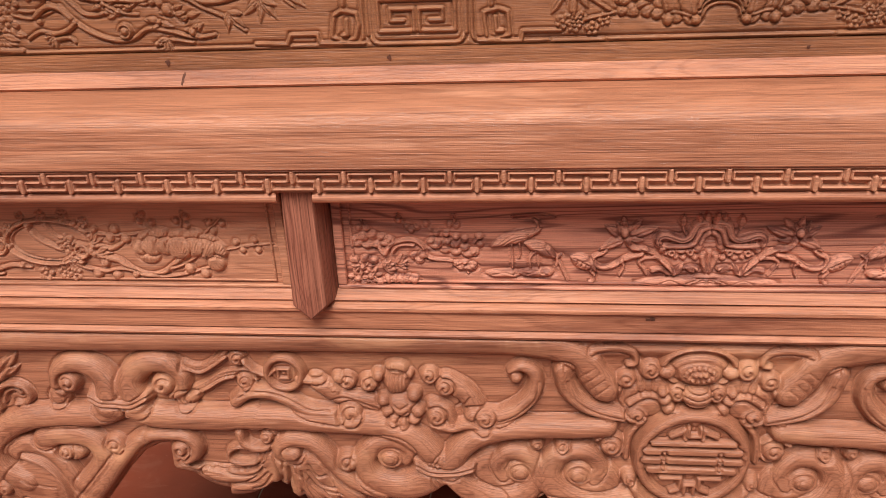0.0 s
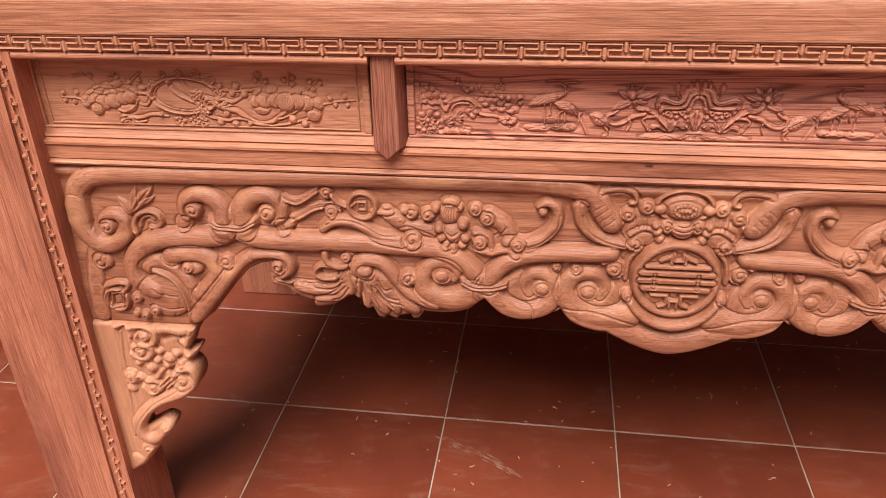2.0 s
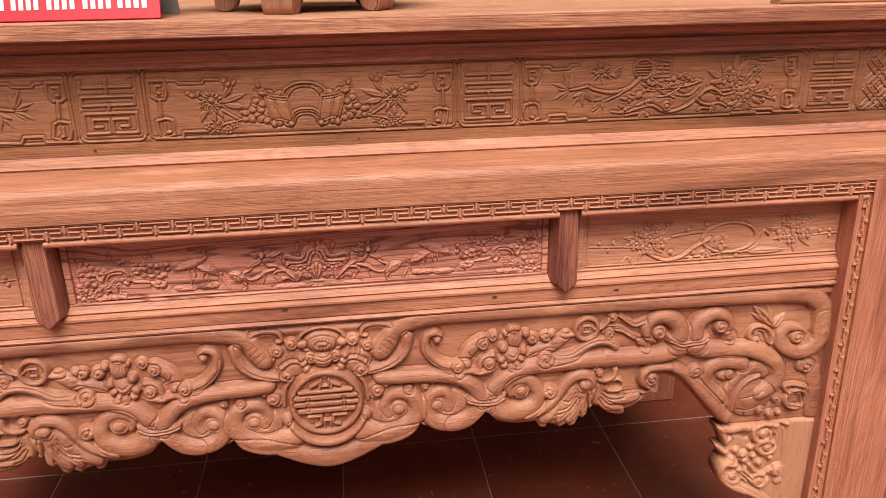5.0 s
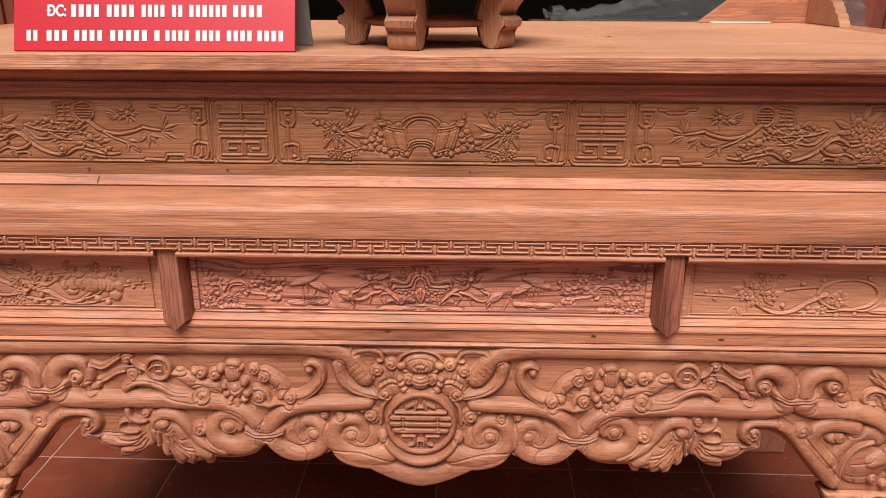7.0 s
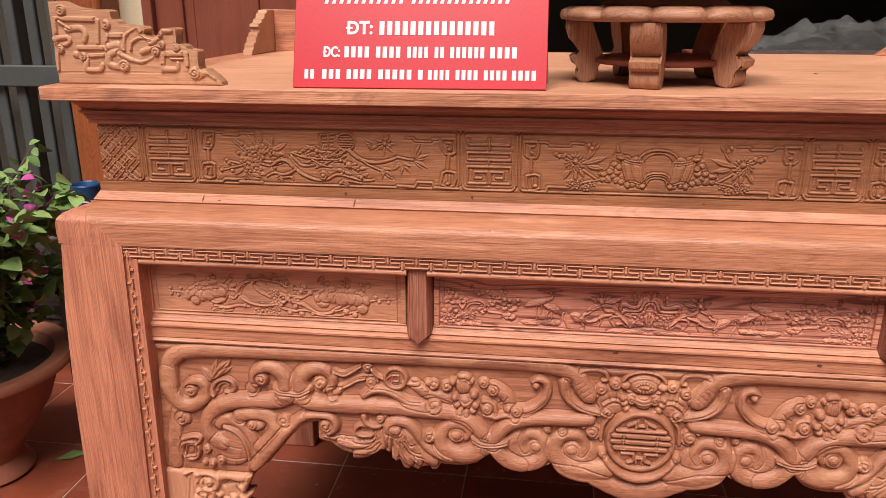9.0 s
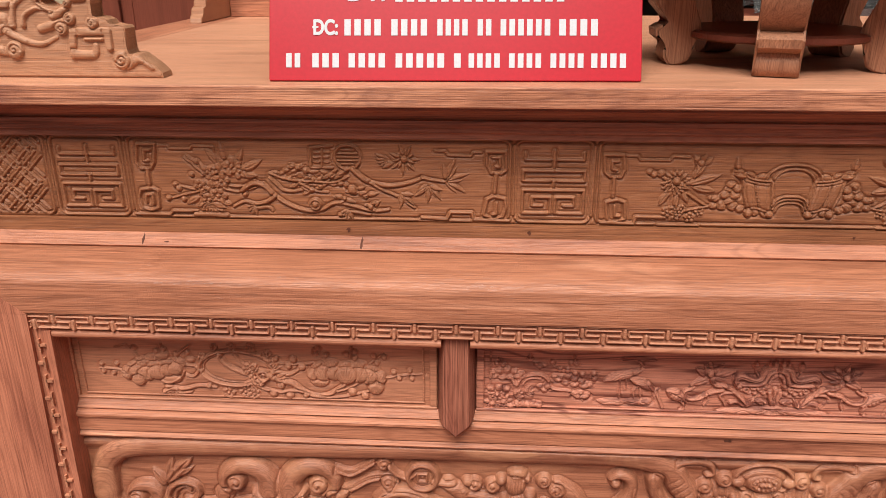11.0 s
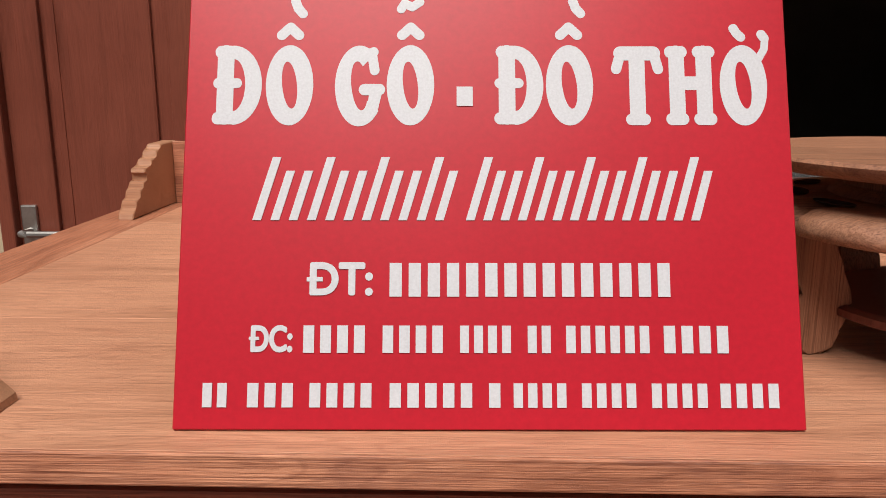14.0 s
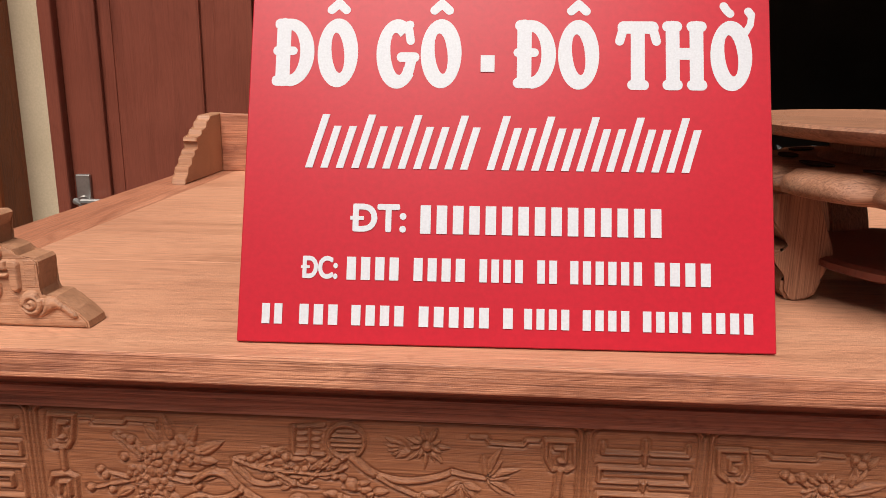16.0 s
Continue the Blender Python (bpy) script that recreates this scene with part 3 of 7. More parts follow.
run("sloping_sill", [(0.20, 1.0928), (0.0565, 1.0928), (0.0435, 1.0790), (0.0455, 1.0766), (0.20, 1.0766)], wood_x, 0.935, "bright sloping sill with small dark cracks")
bulge = [(0.20, 1.0762), (0.047, 1.0762)]
for k in range(1, 13):
    fore = math.sin(radians(90) * k / 12)
    bulge.append((0.047 - 0.073 * fore, 1.0762 - 0.008 * fore - 0.017 * (1 - (1 - fore ** 3.4) ** (1 / 2.6))))
bulge += [(-0.0262, 1.025), (-0.0262, 1.0125), (-0.0235, 1.0105), (0.20, 1.0105)]
run("belly_moulding", bulge, wood_belly, 0.928, "broad bulging moulding with flowing straight grain")

# key-pattern band
PERIOD = 50.8


def key_band(u0, u1, v0, v1, step=0.8):
    U, V = grid(u0, u1, v0, v1, step)
    R = Relief(U, V)
    R.H[:] = -4.0
    h = v1 - v0
    k0, k1 = int(u0 // PERIOD) - 1, int(u1 // PERIOD) + 2
    for k in range(k0, k1):
        a = k * PERIOD

        def s(*q, r=1.2):
            R.stroke([(a + x * PERIOD, v0 + y * h) for x, y in q], r, 4.6, base=-3.0, groove=0.3, flat=0.6, smooth=False)
        s((0.09, 0.85), (0.91, 0.85), (0.91, 0.53), (0.59, 0.53))
        s((0.09, 0.85), (0.09, 0.53), (0.41, 0.53))
        s((0.59, 0.53), (0.59, 0.19), (1.41, 0.19), (1.41, 0.53))
        s((0.0, 0.90), (0.0, 0.50), r=2.5)
        s((0.5, 0.58), (0.5, 0.10), r=2.5)
    edge = v1 - V
    R.H = np.maximum(R.H, np.where(edge < 1.6, 0.4, -9))
    return R


carved("key_pattern_band", key_band(-946, 946, 987, 1010.2), -0.0235, wood_carved, altar, "carved key-pattern band", thick=0.07, sink=-4.5, gain=1.1)

# bead under the band, the panels' surround
run_bead = [(0.06, 0.9868), (-0.0180, 0.9868)] + [(-0.0180 + 0.006 * math.cos(radians(a)), 0.9813 + 0.0055 * math.sin(radians(a))) for a in range(120, 271, 30)] + [(-0.012, 0.9748), (0.06, 0.9748)]
for x0, x1 in ((-0.925, -0.4250), (-0.3890, 0.3890), (0.4250, 0.925)):
    bm = bmesh.new()
    moulding(bm, run_bead, x0, x1)
    part("panel_head_rail", bm, wood_x, altar, smooth=35)
part("body_core", boxed(-0.945, 0.945, 0.06, 0.09, 0.80, 1.03), wood_x, altar)
rail = [(0.07, 0.8665), (0.012, 0.8665), (0.011, 0.8645), (0.003, 0.857), (0.006, 0.8545), (0.001, 0.853), (-0.003, 0.850), (-0.003, 0.8465), (0.0005, 0.844), (0.0005, 0.824),
        (0.003, 0.8225), (-0.0005, 0.8205), (-0.003, 0.8175), (-0.0015, 0.8145), (0.003, 0.8125), (0.07, 0.8125)]
bm = bmesh.new()
moulding(bm, rail, -0.926, 0.926)
part("front_rail", bm, wood_x, altar, "moulded front rail with a bright bevelled edge", smooth=25)


def panel_board(x0, x1, mat):
    """Sunk field with a raised inner border line."""
    bm = bmesh.new()
    box(bm, x0, x1, 0.0245, 0.058, 0.864, 0.9755)
    p = part("panel", bm, mat, altar)
    z0, z1, w = 0.8668, 0.9747, 0.010
    bm = bmesh.new()
    for a0, a1, c0, c1 in ((x0, x1, z0, z0 + w * 0.4), (x0, x1, z1 - w * 0.5, z1), (x0, x0 + w, z0 + w * 0.4, z1 - w * 0.5), (x1 - w, x1, z0 + w * 0.4, z1 - w * 0.5)):
        box(bm, a0, a1, 0.0105, 0.0165, c0, c1, 0.0012, 1)
    g = 0.017
    for a0, a1, c0, c1 in ((x0 + g, x1 - g, z0 + 0.006, z0 + 0.0085), (x0 + g, x0 + g + 0.0025, z0 + 0.0085, z1 - 0.008), (x1 - g - 0.0025, x1 - g, z0 + 0.0085, z1 - 0.008), (x0 + g, x1 - g, z1 - 0.008, z1 - 0.0055)):
        box(bm, a0, a1, 0.0140, 0.0165, c0, c1, 0.0008, 1)
    part("panel_border", bm, mat, p)
    return p


panel_left = panel_board(-0.930, -0.4325, wood_carved)
panel_mid = panel_board(-0.3815, 0.3815, wood_violet)
panel_right = panel_board(0.4325, 0.930, wood_carved)


def upright(x, mat):
    """Short post with a pointed foot and chamfered sides, overlapping the rail."""
    bm = bmesh.new()
    w0, w1, t0, t1, d = 0.0255, 0.0180, 0.0240, 0.0155, 0.0215
    base = [(x - t0, 0.9866), (x + t0, 0.9866), (x + w0, 0.856), (x, 0.8355), (x - w0, 0.856)]
    face = [(x - t1, 0.9860), (x + t1, 0.9860), (x + w1, 0.8595), (x, 0.8425), (x - w1, 0.8595)]
    a = [bm.verts.new((u, 0.03, v)) for u, v in base]
    b = [bm.verts.new((u, 0.016, v)) for u, v in base]
    c = [bm.verts.new((u, 0.006 - d, v)) for u, v in face]
    for p, q in ((a, b), (b, c)):
        for i in range(5):
            bm.faces.new((p[i], p[(i + 1) % 5], q[(i + 1) % 5], q[i]))
    bm.faces.new(a[::-1])
    bm.faces.new(c)
    bmesh.ops.bevel(bm, geom=bm.edges[:], offset=0.0012, segments=1, affect="EDGES")
    return part("divider_post", bm, mat, altar)


upright(-0.407, wood_dark_z)
upright(0.407, wood_dark_z)

# legs
def leg(sx):
    bm = bmesh.new()
    outer = [(sx * 1.0685, 1.0103), (sx * 1.077, 0.87), (sx * 1.086, 0.70), (sx * 1.090, 0.45), (sx * 1.091, 0.20), (sx * 1.091, 0.0)]
    prism(bm, outer + [(sx * 0.968, 0.0), (sx * 0.946, 1.0103)], "y", -0.0266, 0.10)
    out_edges = [e for e in bm.edges if all(abs(v.co.x) > 1.05 for v in e.verts) and abs(e.verts[0].co.y - e.verts[1].co.y) < 1e-6 and e.verts[0].co.y < 0]
    bmesh.ops.bevel(bm, geom=out_edges, offset=0.010, segments=4, profile=0.5, affect="EDGES")
    p = part("leg", bm, wood_z, altar, "broad splayed front leg with vertical grain", smooth=40)
    bm = bmesh.new()
    prism(bm, [(sx * 0.946, 1.010), (sx * 0.968, 0.0), (sx * 0.932, 0.0), (sx * 0.9215, 0.9868)], "y", -0.0205, 0.098)
    part("inner_strip", bm, wood_z, p)
    # the leg's head, mitred into the belly moulding
    head = [(y - 0.0006, z + 0.0003) for y, z in bulge[1:-3]] + [(-0.0268, 1.025), (-0.0268, 1.0106), (0.195, 1.0106), (0.195, 1.0765)]
    bm = bmesh.new()
    ends = [[], []]
    for y, z in head:
        ends[0].append(bm.verts.new((sx * (0.9285 + SIDE * (0.20 - y)), y, z)))
        ends[1].append(bm.verts.new((sx * (0.947 + (z - 1.0106) * 1.25), y, z)))
    for i in range(len(head)):
        k = (i + 1) % len(head)
        bm.faces.new((ends[0][i], ends[0][k], ends[1][k], ends[1][i]))
    bm.faces.new(ends[0])
    bm.faces.new(ends[1][::-1])
    rim_set = set(ends[0])
    rounded = [e for e in bm.edges if all(v in rim_set for v in e.verts) and max(v.co.z for v in e.verts) > 1.011 and min(v.co.y for v in e.verts) < 0.15]
    bmesh.ops.bevel(bm, geom=rounded, offset=0.014, segments=4, profile=0.5, affect="EDGES")
    part("leg_head", bm, wood_z, p, smooth=32)
    bm = bmesh.new()
    prism(bm, [(sx * 0.9285, 0.9866), (sx * 0.939, 0.0), (sx * 0.931, 0.0), (sx * 0.9205, 0.9866)], "y", -0.0255, -0.0205)
    part("inner_bead", bm, wood_z, p)
    bm = bmesh.new()
    n = 37
    for k in range(n):
        z = 0.965 - 0.0262 * k
        x = 0.9370 + (1.003 - z) * 0.0165
        side = 1 if k % 2 else -1
        box(bm, sx * (x + side * 0.003) - 0.0045, sx * (x + side * 0.003) + 0.0045, -0.0252, -0.0205, z - 0.0008, z + 0.0026)
        box(bm, sx * (x - side * 0.0015) - 0.0014, sx * (x - side * 0.0015) + 0.0014, -0.0252, -0.0205, z - 0.010, z + 0.009)
    part("key_strip", bm, wood_carved, p)
    if sx > 0:
        p.location.x = -0.016


leg(-1)
leg(1)
for sx in (-1, 1):
    x0, x1 = sorted((sx * 0.918, sx * 1.09))
    part("back_leg", boxed(x0, x1, 0.92, 1.05, 0.0, 1.075, 0.006), wood_z, altar)
    part("side_apron", boxed(min(sx * 1.0, sx * 1.03), max(sx * 1.0, sx * 1.03), 0.101, 0.919, 0.57, 1.075), wood_y, altar)
part("back_apron", boxed(-0.917, 0.917, 0.99, 1.02, 0.62, 1.075), wood_x, altar)

# ---- carved apron ----
# lower outline of the apron from one end to the middle, mirrored: an arch, leaf tips and rounded lobes
OUTLINE = P("-752,532 -748,536 -713,559 -689,590 -665,620 -643,644 -623,654 -607,657 -606,619 -582,614 -564,601 -551,596 -540,594 -539,583 -511,588 -493,601 -482,612 -468,601 -463,609 -462,590 -455,583 -447,588"
            " -439,570 -431,568 -425,575 -411,568 -406,575 -389,579 -384,570 -375,572 -367,586 -348,585 -332,585 -297,594 -273,620 -262,608 -245,592 -217,585 -188,590 -159,608 -143,590 -115,577 -90,575 -69,563 -45,551 0,538")


def apron_bottom(u):
    a = -np.abs(u)
    z = np.full(a.shape, 532.0)
    for (a0, z0), (a1, z1) in zip(OUTLINE, OUTLINE[1:]):
        t = (a - a0) / (a1 - a0)
        sag = 0.05 * (a1 - a0) if a1 - a0 > 12 and a0 > -600 else 0.0
        z = np.where((t >= 0) & (t <= 1), z0 + (z1 - z0) * t - 4 * sag * t * (1 - t), z)
    return z


TOP_A = 812.0
line = np.linspace(-928, 0, 860)
s = np.linspace(532, TOP_A, 236)[:, None]
U = np.repeat(line[None, :], 236, 0)
V = np.maximum(np.repeat(s, 860, 1), apron_bottom(line)[None, :])
A = Relief(U, V, depth=4.2)
edge = V - apron_bottom(U)
A.H[:] = 0.0
A.H = np.maximum(A.H, 7.0 * np.exp(-((TOP_A - 12 - V) / 9.0) ** 2))
def Q(text):
    return P(text)[0]


def boss(R, at, r, h, base, a0, way, ry=None, turns=1.25):
    """A round knob with an incised scroll line."""
    u, v = Q(at)
    R.dome(u, v, r, ry or r, 0, 0.72 * h, base, 1.6)
    k = (ry or r) / r
    R.cut([(x, v + (y - v) * k) for x, y in spiral(u, v, 0.72 * r, 0.75 * turns, a0, way, 14)], max(0.9, 0.13 * r), 0.34 * h + 0.9, smooth=False)


# border band: along the top, down the outer side and into a scroll
A.band(P("-241,806 -435,805 -641,801 -787,799 -840,797 -870,794"), 14, 12, 14, power=0.36)
A.band(P("-700,800 -787,799 -840,797 -872,791 -893,775 -901,752 -903,722"), 13.5, 15, 20, power=0.36, groove=0)
A.band(P("-903,744 -903,721 -896,700 -880,683 -855,682 -833,700 -829,719 -840,731 -857,729 -868,719"), 20, 15, 7, power=0.37, groove=0.4)
boss(A, "-858,711", 12, 11, 5, 150, -1)
A.cut(P("-867,780 -872,770 -882,764 -884,745 -883,722 -884,707"), 1.3, 3.2)
A.band(P("-891,661 -898,628 -902,590 -906,550"), 13, 5, 15, power=0.3)
boss(A, "-882,650", 14, 9, 4, 30, -1)
A.dome(*Q("-871,651"), 8, 12, 0, 6, base=1)
# leafy sprig in the outer corner
A.leaf(*Q("-815,735"), 52, 62, 20, 8, -5, crease=0.5)
A.leaf(*Q("-817,731"), 115, 34, 15, 7, 4, crease=0.5)
A.leaf(*Q("-813,738"), 80, 44, 12, 7, -4, crease=0.5)
A.leaf(*Q("-799,750"), 20, 28, 10, 6, 4)
A.stroke(P("-814,704 -812,722 -802,734 -786,738 -773,732 -770,720 -779,710 -789,711"), 5, 9, 4)
A.stroke(P("-806,713 -801,725 -789,730 -782,724"), 3, 5, 2)
# first pair of cloud scrolls, the clasp that gathers them and the bodies that run from it
A.band(P("-656,714 -679,704 -710,699 -742,697 -772,694 -799,684 -820,665 -829,644 -826,625 -813,611 -798,604"), 17, 15, 17, power=0.45)
A.band(P("-655,720 -636,710 -610,702 -576,701 -532,701 -495,705") + P("-497,703 -446,703 -396,702 -361,701 -333,695 -309,682 -292,667 -281,652"), 17, 16, 16, power=0.45)
A.band(P("-669,715 -666,742 -677,762 -702,771 -724,760 -731,742 -726,731"), 20, 18, 7, power=0.45)
A.band(P("-634,720 -637,751 -617,771 -592,773 -576,759 -576,740 -589,731"), 19, 18, 7, power=0.45)
boss(A, "-713,745", 12, 11, 8, 150, -1)
boss(A, "-598,746", 13, 11, 8, 30, 1)
A.dome(*Q("-733,722"), 15, 13, 20, 8, groove=1.4)
A.cut(P("-743,727 -740,716 -729,715 -722,722"), 1.2, 3)
A.dome(*Q("-575,724"), 13, 14, 0, 8, groove=1.4)
A.cut(P("-582,725 -578,718 -570,720 -566,727"), 1.2, 3)
for k in range(2):
    A.stroke([(u, v - 4.2 * k) for u, v in P("-688,732 -676,725 -656,724 -637,724 -618,734")], 1.9, 3.5, 1.9, base=14.5, groove=1.0)
# foot of the outer body: a smooth mass behind a curved ridge, and the loop round its eye
A.dome(*Q("-784,594"), 42, 40, 0, 9, power=0.3)
A.band(P("-802,646 -785,656 -760,647 -742,623 -733,597 -734,574"), 14, 11, 12, power=0.45)
A.band(P("-793,642 -767,630 -751,607 -745,577 -748,550"), 3.4, 5, 3.4, base=9)
A.cut(P("-799,638 -772,627 -755,604 -750,574 -752,551"), 1.5, 4.5)
A.cut(P("-801,611 -786,599 -763,595"), 1.3, 3)
A.cut(P("-800,576 -780,570 -757,574"), 1.3, 3)
A.cut(P("-778,551 -773,563"), 1.3, 3)
A.band(P("-762,666 -740,671 -715,672 -696,661 -691,640 -703,619 -720,601"), 15, 13, 15, power=0.45)
A.dome(*Q("-731,647"), 17, 11, -6, 8, base=3, groove=2.0)
boss(A, "-737,648", 9, 7, 8, 90, -1)
# rim of the arch
A.band(P("-736,558 -714,585 -687,617 -661,649 -637,670 -612,678"), 14, 15, 9, power=0.45)
A.band(P("-624,676 -600,678 -581,676 -571,665 -572,653 -584,645"), 8, 14, 9, power=0.45)
boss(A, "-672,661", 12, 10, 6, 190, -1)
boss(A, "-590,657", 12, 11, 6, 20, -1)
# coin and small curls above the joint
A.ring(*Q("-869,582"), 18, 4.5, 10)
A.dome(*Q("-869,582"), 16, h=3)
A.stroke(P("-876,593 -856,596 -860,571 -881,567 -876,593"), 2.0, 6, flat=1, smooth=False)
A.band(P("-883,606 -862,613 -846,610 -853,598"), 5, 8, 4)
boss(A, "-835,586", 9, 8, 3, 60, 1)
boss(A, "-805,567", 9, 9, 8, 60, 1)
boss(A, "-826,555", 7, 8, 6, 60, 1)
A.dome(*Q("-842,556"), 7, h=7, base=2)
# acanthus leaves: broad blades from one root, creased along their run
for q, r, r1 in ((P("-474,655 -496,633 -530,624 -564,628 -597,632"), 15, 2), (P("-473,649 -488,627 -513,620 -547,619 -564,623"), 15, 7), (P("-472,643 -487,619 -508,608 -533,603"), 16, 5), (P("-467,662 -466,640 -466,618"), 12, 3)):
    A.band(q, r, 11, r1, power=0.6, groove=1.5)
for q in (P("-490,641 -505,634 -519,640 -524,652"), P("-488,637 -506,625 -530,624 -553,631"), P("-485,631 -505,614 -524,612"), P("-481,628 -493,611 -507,605"), P("-465,653 -467,636"), P("-497,643 -508,640 -518,645")):
    A.cut(q, 1.7, 4.2)
A.band(P("-501,643 -518,641 -531,646 -530,657 -519,663 -510,660"), 4.5, 8, 3, base=3)
A.band(P("-515,683 -511,669 -494,662 -476,668 -471,681 -479,688"), 6.5, 9, 4, base=3)
boss(A, "-482,679", 8, 8, 8, 180, -1)
A.cut(P("-508,677 -501,668 -487,668"), 1.3, 3.5)
for q, r, r1 in ((P("-446,649 -452,630 -451,603"), 12, 4), (P("-441,645 -439,619 -427,590"), 22, 9), (P("-428,639 -409,615 -380,594"), 22, 10), (P("-435,642 -421,615 -408,590"), 20, 7)):
    A.band(q, r, 11, r1, power=0.45, groove=0.5)
for q in (P("-445,634 -442,611 -434,593"), P("-441,632 -429,614 -413,596"), P("-437,622 -422,608 -398,601"), P("-436,636 -423,616 -404,611"), P("-435,644 -426,628 -415,630")):
    A.cut(q, 1.8, 4.6)
A.band(P("-453,656 -465,663 -455,676 -433,675 -416,661 -403,642 -387,624 -366,612 -347,606"), 14, 16, 9, power=0.45)
A.dome(*Q("-453,659"), 11, 10, 0, 5, base=7, groove=0.9)
A.cut(P("-463,654 -453,651 -442,656 -442,665"), 1.4, 4)
boss(A, "-388,649", 12, 9, 9, 20, 1)
# lobes along the lower edge, each winding softly to a flat eye
def lobe(tube, r, eye, way, h=16):
    A.band(tube, r, h, 7, power=0.42, groove=0.8)
    A.dome(*eye, 15, 14, 0, 4, base=7, groove=0.2)
    A.dome(*eye, 9.5, 8.5, 0, 4.5, base=9, groove=0.8)
    A.cut([(eye[0] + way * 6 * math.cos(a), eye[1] + 5.4 * math.sin(a)) for a in (1.8, 2.6, 3.4, 4.2, 5.0)], 0.9, 2.2)


lobe(P("-289,633 -312,619 -336,617 -361,629 -368,652 -353,673 -331,677 -315,666 -319,651"), 21, Q("-337,656"), -1)
A.dome(*Q("-215,635"), 34, 34, 0, 9, power=0.3, groove=0)
lobe(P("-267,647 -255,622 -222,604 -186,611 -170,635 -179,662 -201,667 -212,651 -207,636"), 21, Q("-188,643"), 1, 15)
A.dome(*Q("-109,633"), 34, 34, 0, 9, power=0.3, groove=0)
lobe(P("-62,605 -102,598 -138,611 -155,639 -144,665 -116,671 -98,654 -104,636"), 22, Q("-122,642"), -1, 15)
A.band([(-152, 592), (-112, 588), (-72, 577), (-36, 563), (0, 557)], 21, 13, 22, power=0.4)
A.band(P("-271,632 -245,613 -217,603"), 17, 13, 16)
boss(A, "-169,678", 8, 9, 2, 200, 1)
boss(A, "-141,678", 8, 9, 2, 200, 1)
A.stroke(P("-102,690 -89,692 -78,685 -77,672 -86,668"), 6, 10, 5)
boss(A, "-87,679", 11, 9, 5, 160, -1)
# second clasp and the body that rises from it
A.band(P("-269,646 -256,669 -233,688 -200,698 -161,701 -123,702 -93,705"), 15, 16, 13, power=0.45)
for k in range(2):
    A.stroke([(u, v - 4.2 * k) for u, v in P("-306,653 -291,645 -274,644 -257,646 -241,652")], 1.9, 3.5, 1.9, base=13.5, groove=1.0)
# winged flower: hooked wing tip, curled bosses, ribbed bud and a petalled head
A.band(P("-269,755 -251,744 -239,727 -234,713"), 13, 10, 11, base=1)
A.cut(P("-264,719 -251,728 -243,739"), 1.3, 3.5)
A.band(P("-239,715 -213,714 -188,727 -172,749 -173,770 -187,778 -197,771"), 12, 12, 6, base=2)
A.cut(P("-220,708 -194,718 -172,739 -168,761"), 1.2, 3)
A.cut(P("-182,764 -183,748 -195,733 -213,725"), 1.2, 2.5)
A.dome(*Q("-192,764"), 7, h=8, base=4)
A.band(P("-285,703 -265,698 -243,703 -228,698"), 6, 8, 6, base=4)
A.band(P("-287,727 -270,721 -264,706"), 7, 8, 5, base=2)
boss(A, "-281,713", 10.5, 9, 8, 100, -1)
boss(A, "-226,712", 10.5, 9, 9, 100, -1)
boss(A, "-288,762", 10.5, 10, 3, 100, -1)
boss(A, "-271,749", 10.5, 10, 5, 100, -1)
boss(A, "-312,764", 6, 8, 4, 60, 1)
boss(A, "-357,752", 10.5, 10, 4, 20, 1)
boss(A, "-382,753", 10.5, 10, 3, 20, 1)
boss(A, "-397,742", 8, 9, 3, 20, 1)
A.dome(*Q("-345,762"), 8, h=8, base=3)
A.dome(*Q("-392,757"), 7, h=7, base=2)
A.band(P("-418,752 -394,734 -367,729 -339,723"), 11, 7, 10, base=1)
A.cut(P("-403,728 -386,733 -359,724 -345,717"), 1.3, 3)
A.dome(*Q("-324,772"), 13, 9, 0, 8, base=2)
A.dome(*Q("-326,753"), 14, 16, 0, 8, base=2)
for k in range(-3, 4):
    A.cut([(u + 4.0 * k, v) for u, v in P("-325,763 -326,754 -326,743")], 0.9, 2.6)
    A.cut([(u + 3.4 * k, v) for u, v in P("-324,777 -324,769")], 0.8, 2.2)
A.dome(*Q("-322,723"), 19, 16, 0, 9, base=4)
A.dome(*Q("-306,739"), 8, h=8, base=5)
A.cut(P("-329,728 -322,723 -313,728"), 1.2, 3)
A.cut(P("-330,718 -322,714 -313,719"), 1.2, 3)
for q in ("-341,731", "-337,717", "-329,707", "-318,704", "-307,708", "-302,718"):
    A.dome(*Q(q), 7, h=7, base=5, groove=1.2)
# ribbon that trails beneath the coin
A.band(P("-514,725 -498,736 -476,738 -455,731 -433,718 -410,713 -394,711"), 8, 9, 9, base=4)
A.cut(P("-509,732 -494,739 -474,740 -452,733 -427,719 -403,718"), 1.2, 3.5)
boss(A, "-380,713", 14, 10, 7, 60, 1)
# cords and tassels
for k in range(3):
    A.stroke([(u, v - 3.4 * k) for u, v in P("-571,773 -553,767 -535,776 -517,788 -501,785")], 2.4, 6, 2.0, base=2)
    A.stroke([(u, v - 3.6 * k) for u, v in P("-564,738 -546,747 -526,759 -502,763 -487,759")], 2.6, 6, 2.0, base=2)
boss(A, "-506,780", 10, 9, 3, 0, 1)
boss(A, "-501,750", 10, 9, 3, 0, 1)
A.stroke(P("-498,776 -488,765 -473,760 -462,768"), 3, 7, 3, base=3)
A.stroke(P("-438,755 -422,752 -409,753"), 5, 7, 3, base=3)
